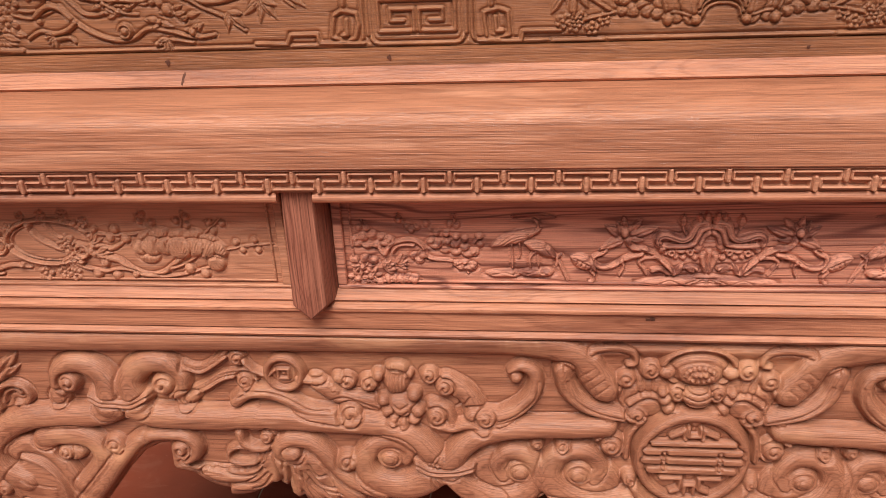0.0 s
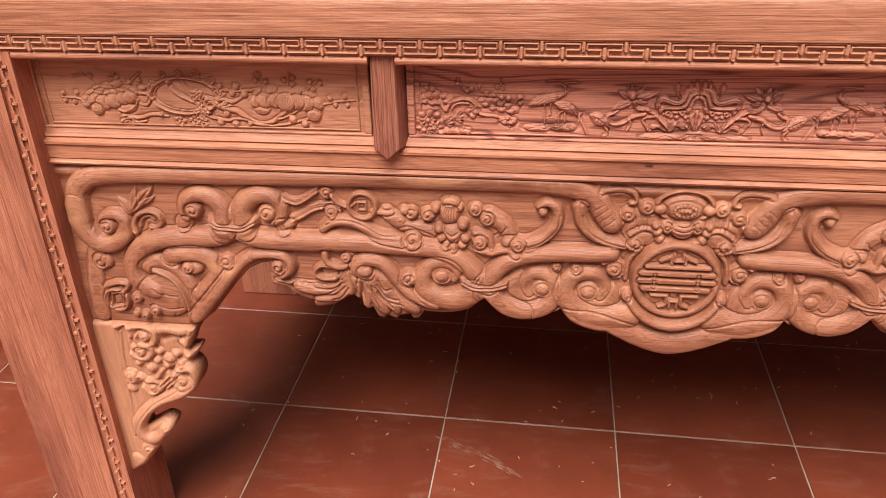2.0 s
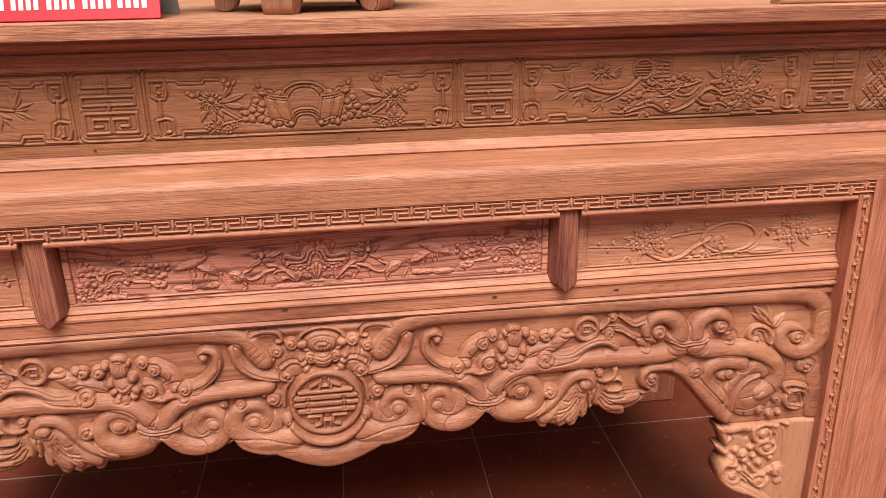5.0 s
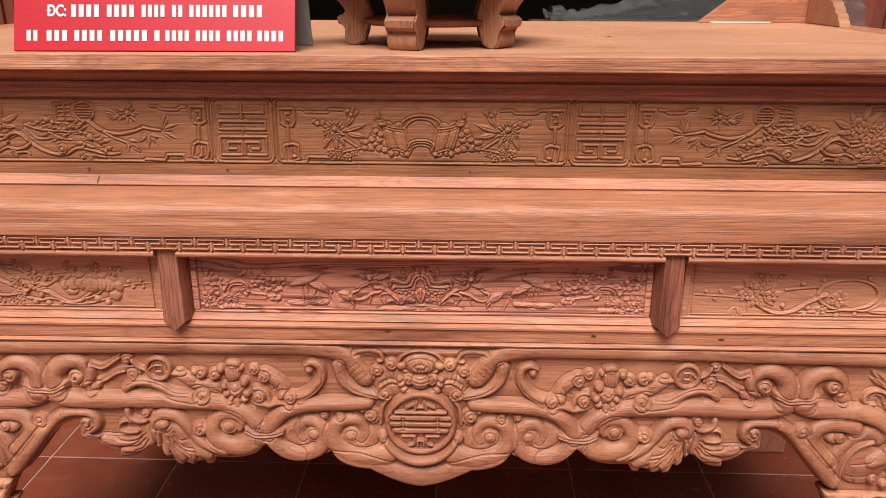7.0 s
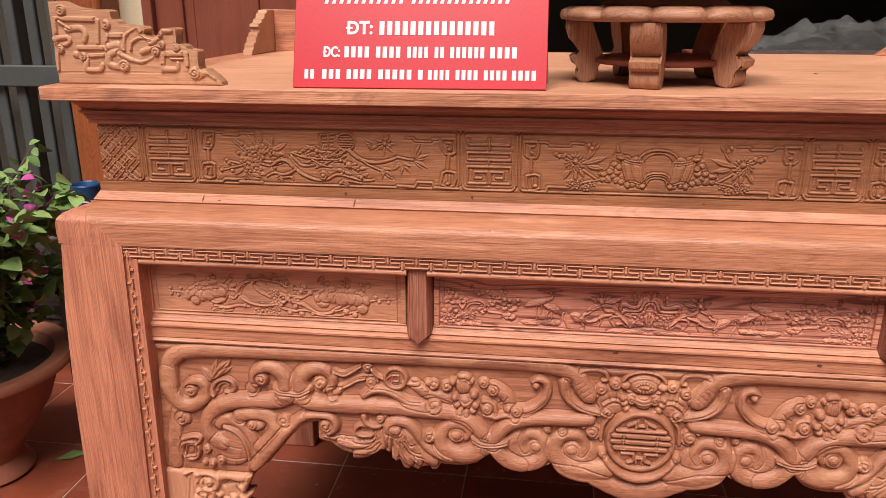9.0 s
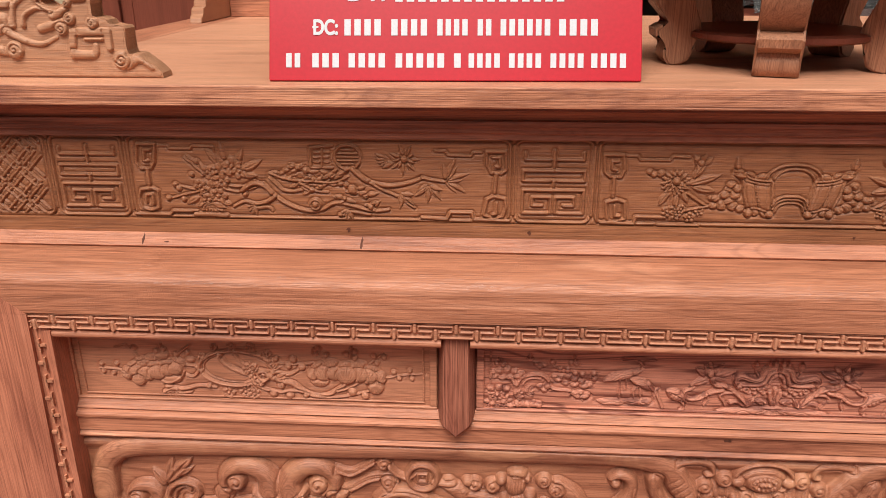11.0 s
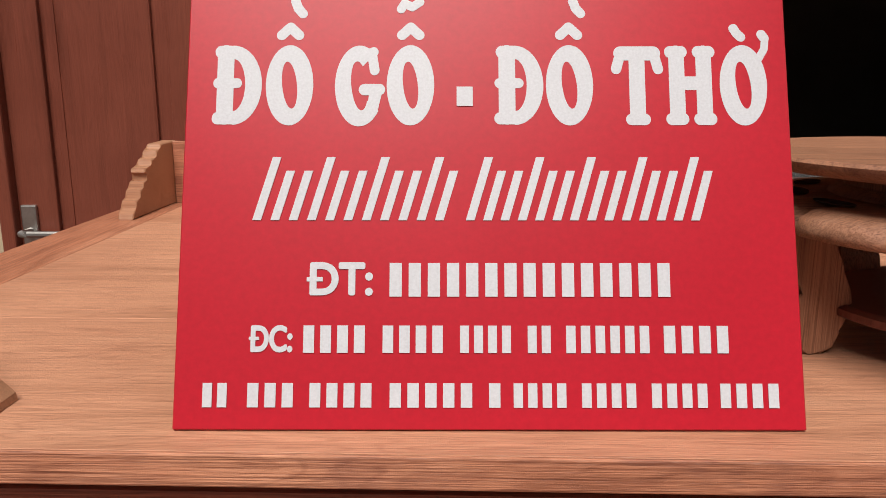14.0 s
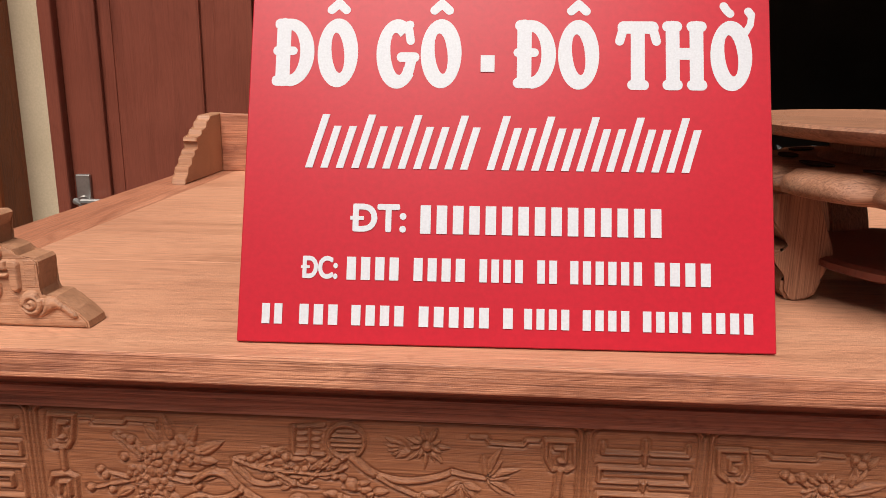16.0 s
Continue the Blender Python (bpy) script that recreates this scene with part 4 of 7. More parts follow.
A.dome(*Q("-565,728"), 10, 7, 30, 8)
# horn of the border beside the crest, and the crescent wing below it
A.band(P("-300,806 -210,807 -172,805 -144,799 -119,785") + P("-110,770 -96,753"), 14, 13.4, 18, power=0.36, groove=0)
for k in range(4):
    A.cut([(u + 6 * k, v - 7 * k) for u, v in P("-127,763 -120,772 -110,780")], 1.0, 1.6)
A.band(P("-141,774 -135,750 -116,731 -88,722 -63,718"), 12, 12, 8, lean=-0.4)
A.cut(P("-137,762 -128,740 -107,725 -75,716"), 1.3, 3.5)
A.cut(P("-131,765 -122,745 -101,734"), 1.1, 2.6)
boss(A, "-60,719", 12, 10, 4, 100, -1)
# spread wing at the crest
A.dome(*Q("-54,745"), 28, 30, 0, 7, power=0.35)
A.stroke(P("-111,799 -87,803 -69,796 -65,784 -73,781"), 4.5, 8, 3.5)
boss(A, "-74,764", 10, 9, 5, 200, -1)
boss(A, "-50,777", 11, 9, 6, 100, -1)
A.stroke(P("-69,735 -54,744 -39,742 -30,732"), 4, 7, 3, base=3)
for q in (P("-65,761 -59,743"), P("-57,766 -53,747"), P("-46,763 -46,747"), P("-76,752 -79,737")):
    A.cut(q, 1.4, 3.2)
A.stroke(P("-52,714 -67,695 -70,665"), 4, 6, 4, base=1)
# crescent under the medallion
A.band([(70 * math.cos(radians(a)), 668 + 74 * math.sin(radians(a))) for a in range(205, 271, 13)], 5, 8, 8, base=9)
boss(A, "-66,640", 7, 7, 10, 120, 1)
# sanded: the cut edges are softened
def sanded(H, times):
    for _ in range(times):
        p = np.pad(H, 1, mode="edge")
        H = (p[:-2, 1:-1] + p[2:, 1:-1] + p[1:-1, :-2] + p[1:-1, 2:] + 4 * p[1:-1, 1:-1]) / 8
    return H


A.H = sanded(A.H, 1)
# the board leans out towards its lower edge
A.H += 12 * np.clip((760 - A.V) / 160, 0, 1)
# rounded lower arris
A.H -= np.where(edge < 11, 8.0 * (1 - np.clip(edge, 0, 9) / 9) ** 2, 0)
A.H = np.maximum(A.H, -6)
full = Relief(np.concatenate([A.U, -A.U[:, -2::-1]], 1), np.concatenate([A.V, A.V[:, -2::-1]], 1))
full.H = np.concatenate([A.H, A.H[:, -2::-1]], 1)
# the far end was carved by hand a little shorter and shallower
ease = np.clip((full.U - 420) / 180, 0, 1)
ease = ease * ease * (3 - 2 * ease)
low = np.clip((full.U - 600) / 110, 0, 1) * np.clip((TOP_A - full.V) / 200, 0, 1)
full.V = full.V + 6 * low
full.U = full.U - 13 * ease * np.clip((930 - full.U) / 120, 0, 1)
apron = carved("apron", full, 0.010, wood_apron, altar, "deeply carved scalloped apron with cloud scrolls and leaves", thick=0.03, sink=-9, gain=1.05)

# round longevity medallion in the middle of the apron
U, V = grid(-84, 84, 584, 756, 1.0)
M = Relief(U, V)
M.dome(0, 669, 61, h=3, base=9, power=0.25, groove=1.5)
M.ring(0, 669, 56.5, 5.5, 5, base=12, groove=1.2)
for v, w in ((656, 45), (668.5, 50), (681, 49)):
    M.stroke([(-w, v), (w, v)], 4.3, 5, base=12, flat=1.0, groove=1.4, smooth=False)
for v in (662, 675):
    for u in (-30, 30):
        M.stroke([(u, v - 4), (u, v + 4)], 1.6, 3, base=12, flat=0.8, smooth=False)
M.stroke([(-43, 692), (43, 692)], 3.4, 5, base=12, flat=1.0, groove=1.4, smooth=False)
M.stroke([(-24, 701), (-10, 708), (-9, 698)], 3.0, 4, base=12, flat=1.0, smooth=False)
M.stroke([(24, 701), (10, 708), (9, 698)], 3.0, 4, base=12, flat=1.0, smooth=False)
M.stroke([(-6.5, 712), (-6.5, 702), (6.5, 702), (6.5, 712)], 2.2, 5, base=12, flat=1.0, smooth=False)
M.stroke([(-32, 645), (-10, 645), (-10, 630), (-20, 626)], 2.8, 5, base=12, flat=1.0, groove=1.4, smooth=False)
M.stroke([(32, 645), (10, 645), (10, 630), (20, 626)], 2.8, 5, base=12, flat=1.0, groove=1.4, smooth=False)
M.stroke([(-5, 624), (-5, 636), (5, 636), (5, 624)], 2.2, 5, base=12, flat=1.0, smooth=False)
carved("longevity_medallion", M, 0.0075, wood_apron, apron, "round medallion with a barred longevity symbol", gain=1.2)

# crest above the medallion, of plain round forms
U, V = grid(-48, 48, 708, 808, 1.0)
C = Relief(U, V)
C.ring(0, 782, 37, 3.5, 6, base=3, ry=23)
C.dome(0, 780, 30, 19, h=9, base=3)
C.dome(0, 777, 22, 13, h=5, base=10, groove=0.6)
for a in range(0, 360, 24):
    C.dome(14 * math.cos(radians(a)), 777 + 8 * math.sin(radians(a)), 2.4, h=2.4, base=13, groove=0.4)
for k in range(3):
    C.dome(-5 + 5 * k, 778, 2.6, h=3, base=15, groove=0.4)
for k in (-1, 1):
    C.dome(k * 33, 776, 9, 7, h=8, base=4)
    boss(C, f"{k * 21},751", 11, 9, 7, 100, k)
    for u, v, r in ((33, 742, 7), (28, 731, 7.5), (19, 725, 7), (36, 752, 5.5), (9, 722, 6)):
        C.dome(k * u, v, r, h=8, base=6)
C.dome(0, 719, 8, 9, h=8, base=8)
C.dome(0, 748, 15, 13, h=8, base=10)
for v in (756, 749, 742, 735):
    C.cut([(-13, v + 1), (0, v - 2), (13, v + 1)], 1.2, 2.6)
carved("crest", C, 0.007, wood_apron, apron, "carved crest of rounded bosses and scrolls")

# coins
for u in (-453, 453):
    U, V = grid(u - 26, u + 26, 738, 790, 0.9)
    K = Relief(U, V)
    K.dome(u, 763, 19, h=4, base=4, power=0.25, groove=0)
    K.ring(u, 763, 20, 4.5, 8, base=4)
    K.stroke([(u - 6, 757), (u + 6, 757), (u + 6, 769), (u - 6, 769), (u - 6, 757)], 1.8, 3.4, base=7, flat=0.9, smooth=False)
    carved("coin", K, 0.010, wood_apron, apron, "carved round coin with a square hole")

# ---- brackets under the apron's ends ----
# free edge of a bracket from its tip up to the apron
EDGE = P("-740,544 -743,532 -754,513 -761,497 -769,488 -775,495 -776,504 -765,491 -750,490 -755,478 -765,466 -756,455 -754,436 -766,409 -793,387 -827,372 -853,352 -871,330 -877,312 -862,319 -841,331 -826,325 -829,310 -843,292 -857,273 -874,250 -900,219 -922,200 -931,194")
BRACKET = [tuple(p) for p in flow(EDGE, 5)] + [(-948.0, 196.0), (-948.0, 534.0)]


def outline_distance(U, V, ring):
    """Signed distance to a closed outline (inside positive) and the nearest point on it."""
    best = np.full(U.shape, 1e9)
    pu, pv = np.zeros(U.shape), np.zeros(U.shape)
    odd = np.zeros(U.shape, dtype=bool)
    for a, b in zip(ring, ring[1:] + ring[:1]):
        du, dv = b[0] - a[0], b[1] - a[1]
        t = np.clip(((U - a[0]) * du + (V - a[1]) * dv) / (du * du + dv * dv + 1e-9), 0, 1)
        cu, cv = a[0] + t * du, a[1] + t * dv
        d = np.hypot(U - cu, V - cv)
        near = d < best
        best, pu, pv = np.where(near, d, best), np.where(near, cu, pu), np.where(near, cv, pv)
        if dv:
            odd ^= ((a[1] > V) != (b[1] > V)) & (U < a[0] + (V - a[1]) * du / dv)
    return np.where(odd, best, -best), pu, pv


def fretted(name, R, ring, y0, mat, parent, label, thick, mirror=False):
    """A carved board sawn out along an outline, with rounded edges."""
    D, pu, pv = outline_distance(R.U, R.V, ring)
    step = 0.75
    rim_in = np.clip(D, 0, 9) / 9
    H = np.maximum(R.H, -8) - 8 * (1 - rim_in) ** 2.2
    U, V = np.where(np.abs(D) < step, pu, R.U), np.where(np.abs(D) < step, pv, R.V)
    ok = D > -step
    idx = np.arange(D.size).reshape(D.shape)
    quads = np.stack([idx[:-1, :-1], idx[:-1, 1:], idx[1:, 1:], idx[1:, :-1]], axis=-1)
    quads = quads[ok[:-1, :-1] & ok[:-1, 1:] & ok[1:, 1:] & ok[1:, :-1]]
    edges = np.concatenate([quads[:, [k, (k + 1) % 4]] for k in range(4)])
    key = edges.min(1) * D.size + edges.max(1)
    _, first, count = np.unique(key, return_index=True, return_counts=True)
    open_edges = edges[first[count == 1]]
    front = np.stack([U, 1000 * y0 - H, V], axis=-1).reshape(-1, 3) / 1000
    back = front.copy()
    back[:, 1] = y0 + thick
    n = D.size
    skirt = np.stack([open_edges[:, 1], open_edges[:, 0], open_edges[:, 0] + n, open_edges[:, 1] + n], axis=-1)
    faces = np.concatenate([quads, skirt, quads[:, ::-1] + n])
    used = np.unique(faces)
    remap = np.zeros(2 * n, dtype=np.int64)
    remap[used] = np.arange(len(used))
    verts = np.concatenate([front, back])[used]
    faces = remap[faces]
    if mirror:
        verts[:, 0] *= -1
        faces = faces[:, ::-1]
    return mesh_from(name, verts, faces, mat, parent, label)


U, V = np.meshgrid(np.arange(-950.5, -744.0, 1.5), np.arange(184.5, 536.0, 1.5))
B = Relief(U, V, by="row")
B.H[:] = 0
B.band(P("-763,426 -784,404 -822,383 -859,355 -884,326 -889,299 -871,285 -850,296 -841,312"), 16, 13, 11, lean=0.2)
B.cut(P("-779,416 -814,394 -849,370 -874,342 -890,318 -897,293"), 1.3, 3.5)
B.band(P("-758,434 -766,453 -787,449 -800,429 -790,413 -774,423"), 10, 12, 6, base=2, lean=-0.3)
boss(B, "-785,428", 9, 8, 8, 30, 1)
boss(B, "-836,312", 9, 8, 8, 60, 1)
boss(B, "-884,260", 12, 9, 3, 30, 1)
B.dome(*Q("-908,226"), 12, 20, 30, 5)
# hooked end under the seam
B.band(P("-747,538 -753,518 -766,499 -772,506"), 11, 11, 7)
B.band(P("-817,524 -795,531 -774,527 -758,531"), 9, 8, 8)
B.cut(P("-805,508 -792,515 -778,515"), 5, 9)
B.cut(P("-813,441 -799,448 -790,444"), 5, 9)
# crown of small curls
B.band(P("-859,529 -838,535 -819,524 -822,504 -841,496 -852,508 -843,520"), 8, 10, 5, lean=0.3)
boss(B, "-836,514", 9, 8, 5, 60, 1)
B.band(P("-885,531 -868,538 -856,524 -863,510"), 7, 8, 4)
B.band(P("-860,489 -841,496 -827,487 -840,470 -857,468 -867,477"), 7, 9, 5)
boss(B, "-850,482", 9, 8, 4, 40, 1)
for q, r in (("-803,470", 10), ("-781,463", 8), ("-807,458", 8), ("-839,448", 9), ("-816,485", 7), ("-766,480", 8), ("-824,465", 7), ("-859,458", 7), ("-787,482", 8)):
    B.dome(*Q(q), r * 1.15, r, h=6, base=1)
    boss(B, q, r * 0.75, 6, 5, 40, 1)
B.dome(*Q("-878,426"), 17, 17, 0, 7)
boss(B, "-878,426", 12, 7, 6, 80, 1)
B.dome(*Q("-884,400"), 10, 9, 0, 6)
B.band(P("-861,429 -849,421 -831,429 -820,444"), 6, 8, 4)
B.band(P("-860,406 -847,394 -827,409 -835,421 -851,419"), 6, 9, 5)
boss(B, "-843,406", 8, 7, 4, 80, 1)
for k in range(3):
    B.stroke([(u + 5 * k, v - 4 * k) for u, v in P("-828,414 -816,426 -803,439")], 2.4, 6, 1.6, base=1)
B.stroke(P("-878,520 -884,480 -890,419 -896,355 -905,288"), 2.0, 3, 1.5)
B.H = sanded(B.H, 1)
fretted("corner_bracket", B, BRACKET, -0.008, wood_pale, altar, "pale carved corner bracket with curls, glued below the apron", 0.032)
far = fretted("corner_bracket", B, BRACKET, -0.008, wood_pale, altar, "pale carved corner bracket with curls, glued below the apron", 0.032, mirror=True)
far.location = (-0.032, 0.0, 0.008)

# ---- carved frieze ----
U, V = grid(-1018, 0, 1110, 1221.5, 0.9)
F = Relief(U, V, depth=2.8)
F.H[:] = 0.0


def rim(R, u0, u1, v0, v1, r=1.6, h=1.8, rad=9):
    """A raised line round a field with rounded corners."""
    pts = []
    for (cu, cv), a in (((u1 - rad, v1 - rad), 0), ((u0 + rad, v1 - rad), 90), ((u0 + rad, v0 + rad), 180), ((u1 - rad, v0 + rad), 270)):
        pts += [(cu + rad * math.cos(radians(a + 30 * k)), cv + rad * math.sin(radians(a + 30 * k))) for k in range(4)]
    R.stroke(pts + pts[:1], r, h, groove=1.4, smooth=False)


def symbol(R, c):
    """Squared longevity sign of bars and hooks."""
    def s(*q):
        R.stroke([(c + x, y) for x, y in q], 2.0, 2.4, groove=0.9, flat=1.2, smooth=False)
    rim(R, c - 47, c + 47, 1113, 1218)
    s((-36, 1202), (-36, 1194), (36, 1194), (36, 1202))
    s((0, 1205), (0, 1182))
    s((-38, 1180), (38, 1180), (38, 1167), (-38, 1167), (-38, 1180))
    s((0, 1167), (0, 1155))
    s((-38, 1155), (38, 1155), (38, 1125), (-38, 1125), (-38, 1155))
    for k in (-1, 1):
        s((k * 2.5, 1126), (k * 2.5, 1146), (k * 26, 1146), (k * 26, 1135), (k * 13, 1135))


def twig(R, pts, buds=(), r=1.5, h=2.4):
    R.stroke(P(pts), r, h, r * 0.7, groove=0.6)
    for u, v in buds:
        R.dome(u, v, 3.6, h=3.2, groove=0.7)


def bloom(R, u, v, r, n=5, h=3.6, a0=90.0):
    """A small open flower: creased petals round a knob."""
    for k in range(n):
        R.leaf(u, v, a0 + 360 * k / n, 1.08 * r, 0.95 * r if n < 7 else 0.7 * r, h, crease=0.3, blunt=1.25)
    R.dome(u, v, r * 0.24, h=h + 0.6, groove=0.7)


for c in (-883, -290):
    symbol(F, c)
rim(F, -829, -344, 1113, 1218)
rim(F, -236, 236, 1113, 1218)


def key_line(pts, r=1.9, h=2.3):
    F.stroke(pts, r, h, groove=0.9, flat=1.0, smooth=False)


# squared loops joined by a bar at the ends of the fields
key_line(P("-792,1208 -815,1208 -819,1184 -815,1176 -801,1176 -796,1184 -792,1208"))
key_line(P("-800,1200 -807,1200 -809,1186 -804,1186"))
key_line(P("-806,1175 -806,1152"), 2.4)
key_line(P("-822,1137 -818,1148 -803,1150 -796,1147 -797,1124 -809,1120 -819,1124 -822,1137"))
key_line(P("-813,1131 -812,1141 -804,1142 -804,1128"))
key_line(P("-830,1115 -783,1115 -779,1120 -747,1120"))
key_line(P("-788,1206 -776,1206 -775,1202 -747,1202 -744,1206 -717,1205 -717,1189"), 1.3, 1.6)
key_line(P("-374,1203 -350,1203 -349,1180 -356,1175 -368,1176 -373,1186 -374,1203"))
key_line(P("-366,1196 -357,1196 -357,1184 -362,1184"))
key_line(P("-361,1174 -363,1149"), 2.4)
key_line(P("-348,1132 -350,1143 -364,1146 -372,1142 -376,1121 -363,1115 -352,1119 -348,1132"))
key_line(P("-360,1137 -360,1123 -365,1122"))
key_line(P("-344,1114 -389,1115 -391,1124 -418,1124 -422,1115 -455,1116"))
key_line(P("-380,1202 -390,1202 -393,1197 -422,1198 -425,1203 -438,1203"), 1.3, 1.6)
key_line(P("-206,1201 -230,1201 -228,1179 -221,1173 -208,1173 -204,1182 -206,1201"))
key_line(P("-212,1193 -220,1193 -219,1183 -214,1182"))
key_line(P("-216,1172 -216,1147"), 2.4)
key_line(P("-223,1130 -224,1141 -210,1144 -201,1141 -199,1119 -214,1114 -221,1117 -223,1130"))
key_line(P("-213,1136 -212,1123 -206,1123"))
key_line(P("-229,1114 -188,1113 -186,1122 -150,1122"))
key_line(P("-202,1200 -190,1200 -186,1195 -150,1195 -147,1200 -127,1199"), 1.3, 1.6)
# vertical ribs between the fields
for u in (-832, -339, -241, -935):
    F.stroke([(u, 1122), (u, 1210)], 1.3, 1.5, groove=1.3, smooth=False)
# blossom spray over a leafy foot
for q, ang, L, W in (("-730,1175", 142, 34, 9), ("-737,1172", 120, 30, 8), ("-686,1174", 22, 34, 10), ("-692,1181", 55, 26, 9), ("-704,1187", 95, 26, 9), ("-714,1183", 118, 26, 8),
                     ("-683,1170", -12, 20, 8), ("-742,1139", 200, 20, 8), ("-716,1136", -30, 18, 8), ("-739,1183", 150, 20, 7)):
    F.leaf(*Q(q), ang, L, W, 3.2, 3)
for q, r in (("-695,1180", 13), ("-716,1172", 12), ("-728,1172", 9), ("-686,1174", 10), ("-729,1150", 13), ("-717,1141", 12), ("-711,1161", 11), ("-739,1154", 9), ("-729,1136", 10)):
    u, v = Q(q)
    bloom(F, u, v, r, 5, 3.4, u)
for k in range(8):
    F.leaf(*Q("-726,1132"), 198 + 20 * k, 20, 7, 2.8)
key_line(P("-750,1116 -708,1115"), 2.6, 2.6)
twig(F, "-742,1147 -761,1142 -779,1137", [Q("-783,1137"), Q("-763,1136")])
twig(F, "-746,1149 -759,1152 -771,1154", [Q("-772,1155"), Q("-768,1150")])
twig(F, "-732,1169 -743,1180 -757,1191", [Q("-749,1169"), Q("-741,1186")])
twig(F, "-709,1151 -689,1147 -668,1153 -655,1159", [Q("-668,1160"), Q("-682,1144"), Q("-658,1157")])
twig(F, "-701,1155 -684,1154 -674,1159")
# gnarled bough with burls and clumps of leaves
F.stroke(P("-685,1149 -670,1158 -656,1155 -643,1142 -624,1130 -602,1123 -583,1125 -565,1134 -541,1130 -519,1124 -497,1126"), 2.7, 3.8, 1.6)
F.stroke(P("-648,1166 -639,1157 -631,1150 -616,1149 -597,1154"), 2.2, 3.2, 1.4)
F.stroke(P("-643,1142 -652,1135 -668,1131 -683,1134 -698,1127"), 2.4, 3.2, 1.4)
F.stroke(P("-673,1124 -654,1127 -648,1122"), 2.2, 3.0, 1.4)
F.stroke(P("-560,1118 -542,1122 -521,1119"), 2.4, 3.0, 1.4)
for k in range(5):
    F.leaf(*Q("-669,1127"), 150 + 30 * k, 12, 4, 2.4)
    F.leaf(*Q("-547,1123"), 190 + 24 * k, 13, 4, 2.4)
F.dome(*Q("-591,1132"), 6.5, h=3, base=2.4, rays=4)
F.ring(*Q("-591,1132"), 6.5, 1.2, 2.0, base=2.4)
rng = random.Random(4)
for q in ("-632,1171", "-623,1165", "-611,1180", "-601,1176", "-592,1164", "-580,1168", "-569,1170", "-558,1171", "-550,1177", "-584,1155", "-595,1151", "-610,1160", "-558,1160", "-526,1143", "-540,1149", "-553,1140", "-520,1129"):
    u, v = Q(q)
    for k in range(4):
        F.leaf(u + rng.uniform(-3, 3), v + rng.uniform(-2, 2), rng.choice((15, 40, 165, 195, -30)) + rng.uniform(-15, 15), rng.uniform(10, 17), 5, 2.8)
    F.dome(u, v, rng.uniform(2.4, 4.0), h=3.4, groove=0.7)
twig(F, "-648,1172 -623,1164 -594,1162 -567,1161 -547,1169")
twig(F, "-610,1160 -591,1150 -574,1148")
F.dome(*Q("-543,1152"), 5.5, h=3.6)
# small plaque and a round sign
key_line(P("-593,1205 -566,1208"), 1.4, 2.0)
key_line(P("-593,1205 -594,1180 -567,1180"), 1.4, 2.0)
for q in (P("-589,1199 -570,1200"), P("-590,1193 -571,1194"), P("-590,1187 -571,1187"), P("-579,1204 -580,1181")):
    key_line(q, 1.0, 1.6)
F.ring(*Q("-547,1194"), 15.5, 1.9, 2.6)
for dv, w in ((-9, 8), (-4.5, 12), (0, 13), (4.5, 12), (9, 8)):
    u, v = Q("-547,1194")
    key_line([(u - w, v + dv), (u + w, v + dv)], 1.0, 1.7)
# second bough, a spiky blossom and bamboo leaves
F.stroke(P("-542,1179 -529,1167 -514,1160 -492,1158 -470,1162 -454,1168"), 3.2, 3.4, 1.8)
F.stroke(P("-519,1161 -504,1152 -486,1144 -464,1129"), 1.6, 2.6, 1.2)
for k in range(14):
    F.leaf(*Q("-476,1192"), 26 * k + 5 * (k % 3), 21 - 6 * (k % 2), 3.4, 2.8)
F.dome(*Q("-476,1192"), 4, h=3.6)
for k in range(5):
    F.leaf(*Q("-491,1187"), 150 + 14 * k, 26 - 3 * k, 5, 2.6)
for q, a0, n, step, L in (("-425,1166", -52, 7, 24, 34), ("-444,1159", 200, 7, 22, 26), ("-479,1148", 240, 5, 26, 22)):
    for k in range(n):
        F.leaf(*Q(q), a0 + step * k, L * (0.66 + 0.28 * (k % 2)), 5.0, 2.8, 2 * (-1) ** k)
F.stroke(P("-454,1169 -441,1166 -425,1164"), 1.6, 2.6, 1.2)
# middle field: chrysanthemum, blossoms and an unrolled scroll on two rollers
for k in range(16):
    F.leaf(*Q("-141,1166"), 22.5 * k, 19, 6.2, 3.4, crease=0.45)
for k in range(11):
    F.leaf(*Q("-140,1168"), 32.7 * k + 9, 12, 5.2, 4.2, crease=0.45)
F.dome(*Q("-140,1169"), 5, h=5.0, rays=6)
for q, ang, L, W in (("-126,1166", 14, 40, 10), ("-120,1162", -14, 28, 9), ("-121,1174", 48, 24, 8), ("-117,1183", 62, 24, 7), ("-118,1189", 96, 14, 6), ("-109,1190", 40, 14, 5), ("-149,1154", 232, 20, 8), ("-138,1152", 262, 20, 8), ("-131,1155", 290, 15, 7), ("-155,1174", 150, 16, 6)):
    F.leaf(*Q(q), ang, L, W, 3.8, 2, crease=0.45)
twig(F, "-155,1172 -164,1177 -173,1180", [Q("-173,1180"), Q("-168,1177"), Q("-159,1179")])
twig(F, "-126,1154 -113,1145 -96,1136 -73,1135 -58,1134", [Q("-96,1148")])
twig(F, "-119,1174 -116,1186 -117,1196", [Q("-118,1197"), Q("-113,1192")])
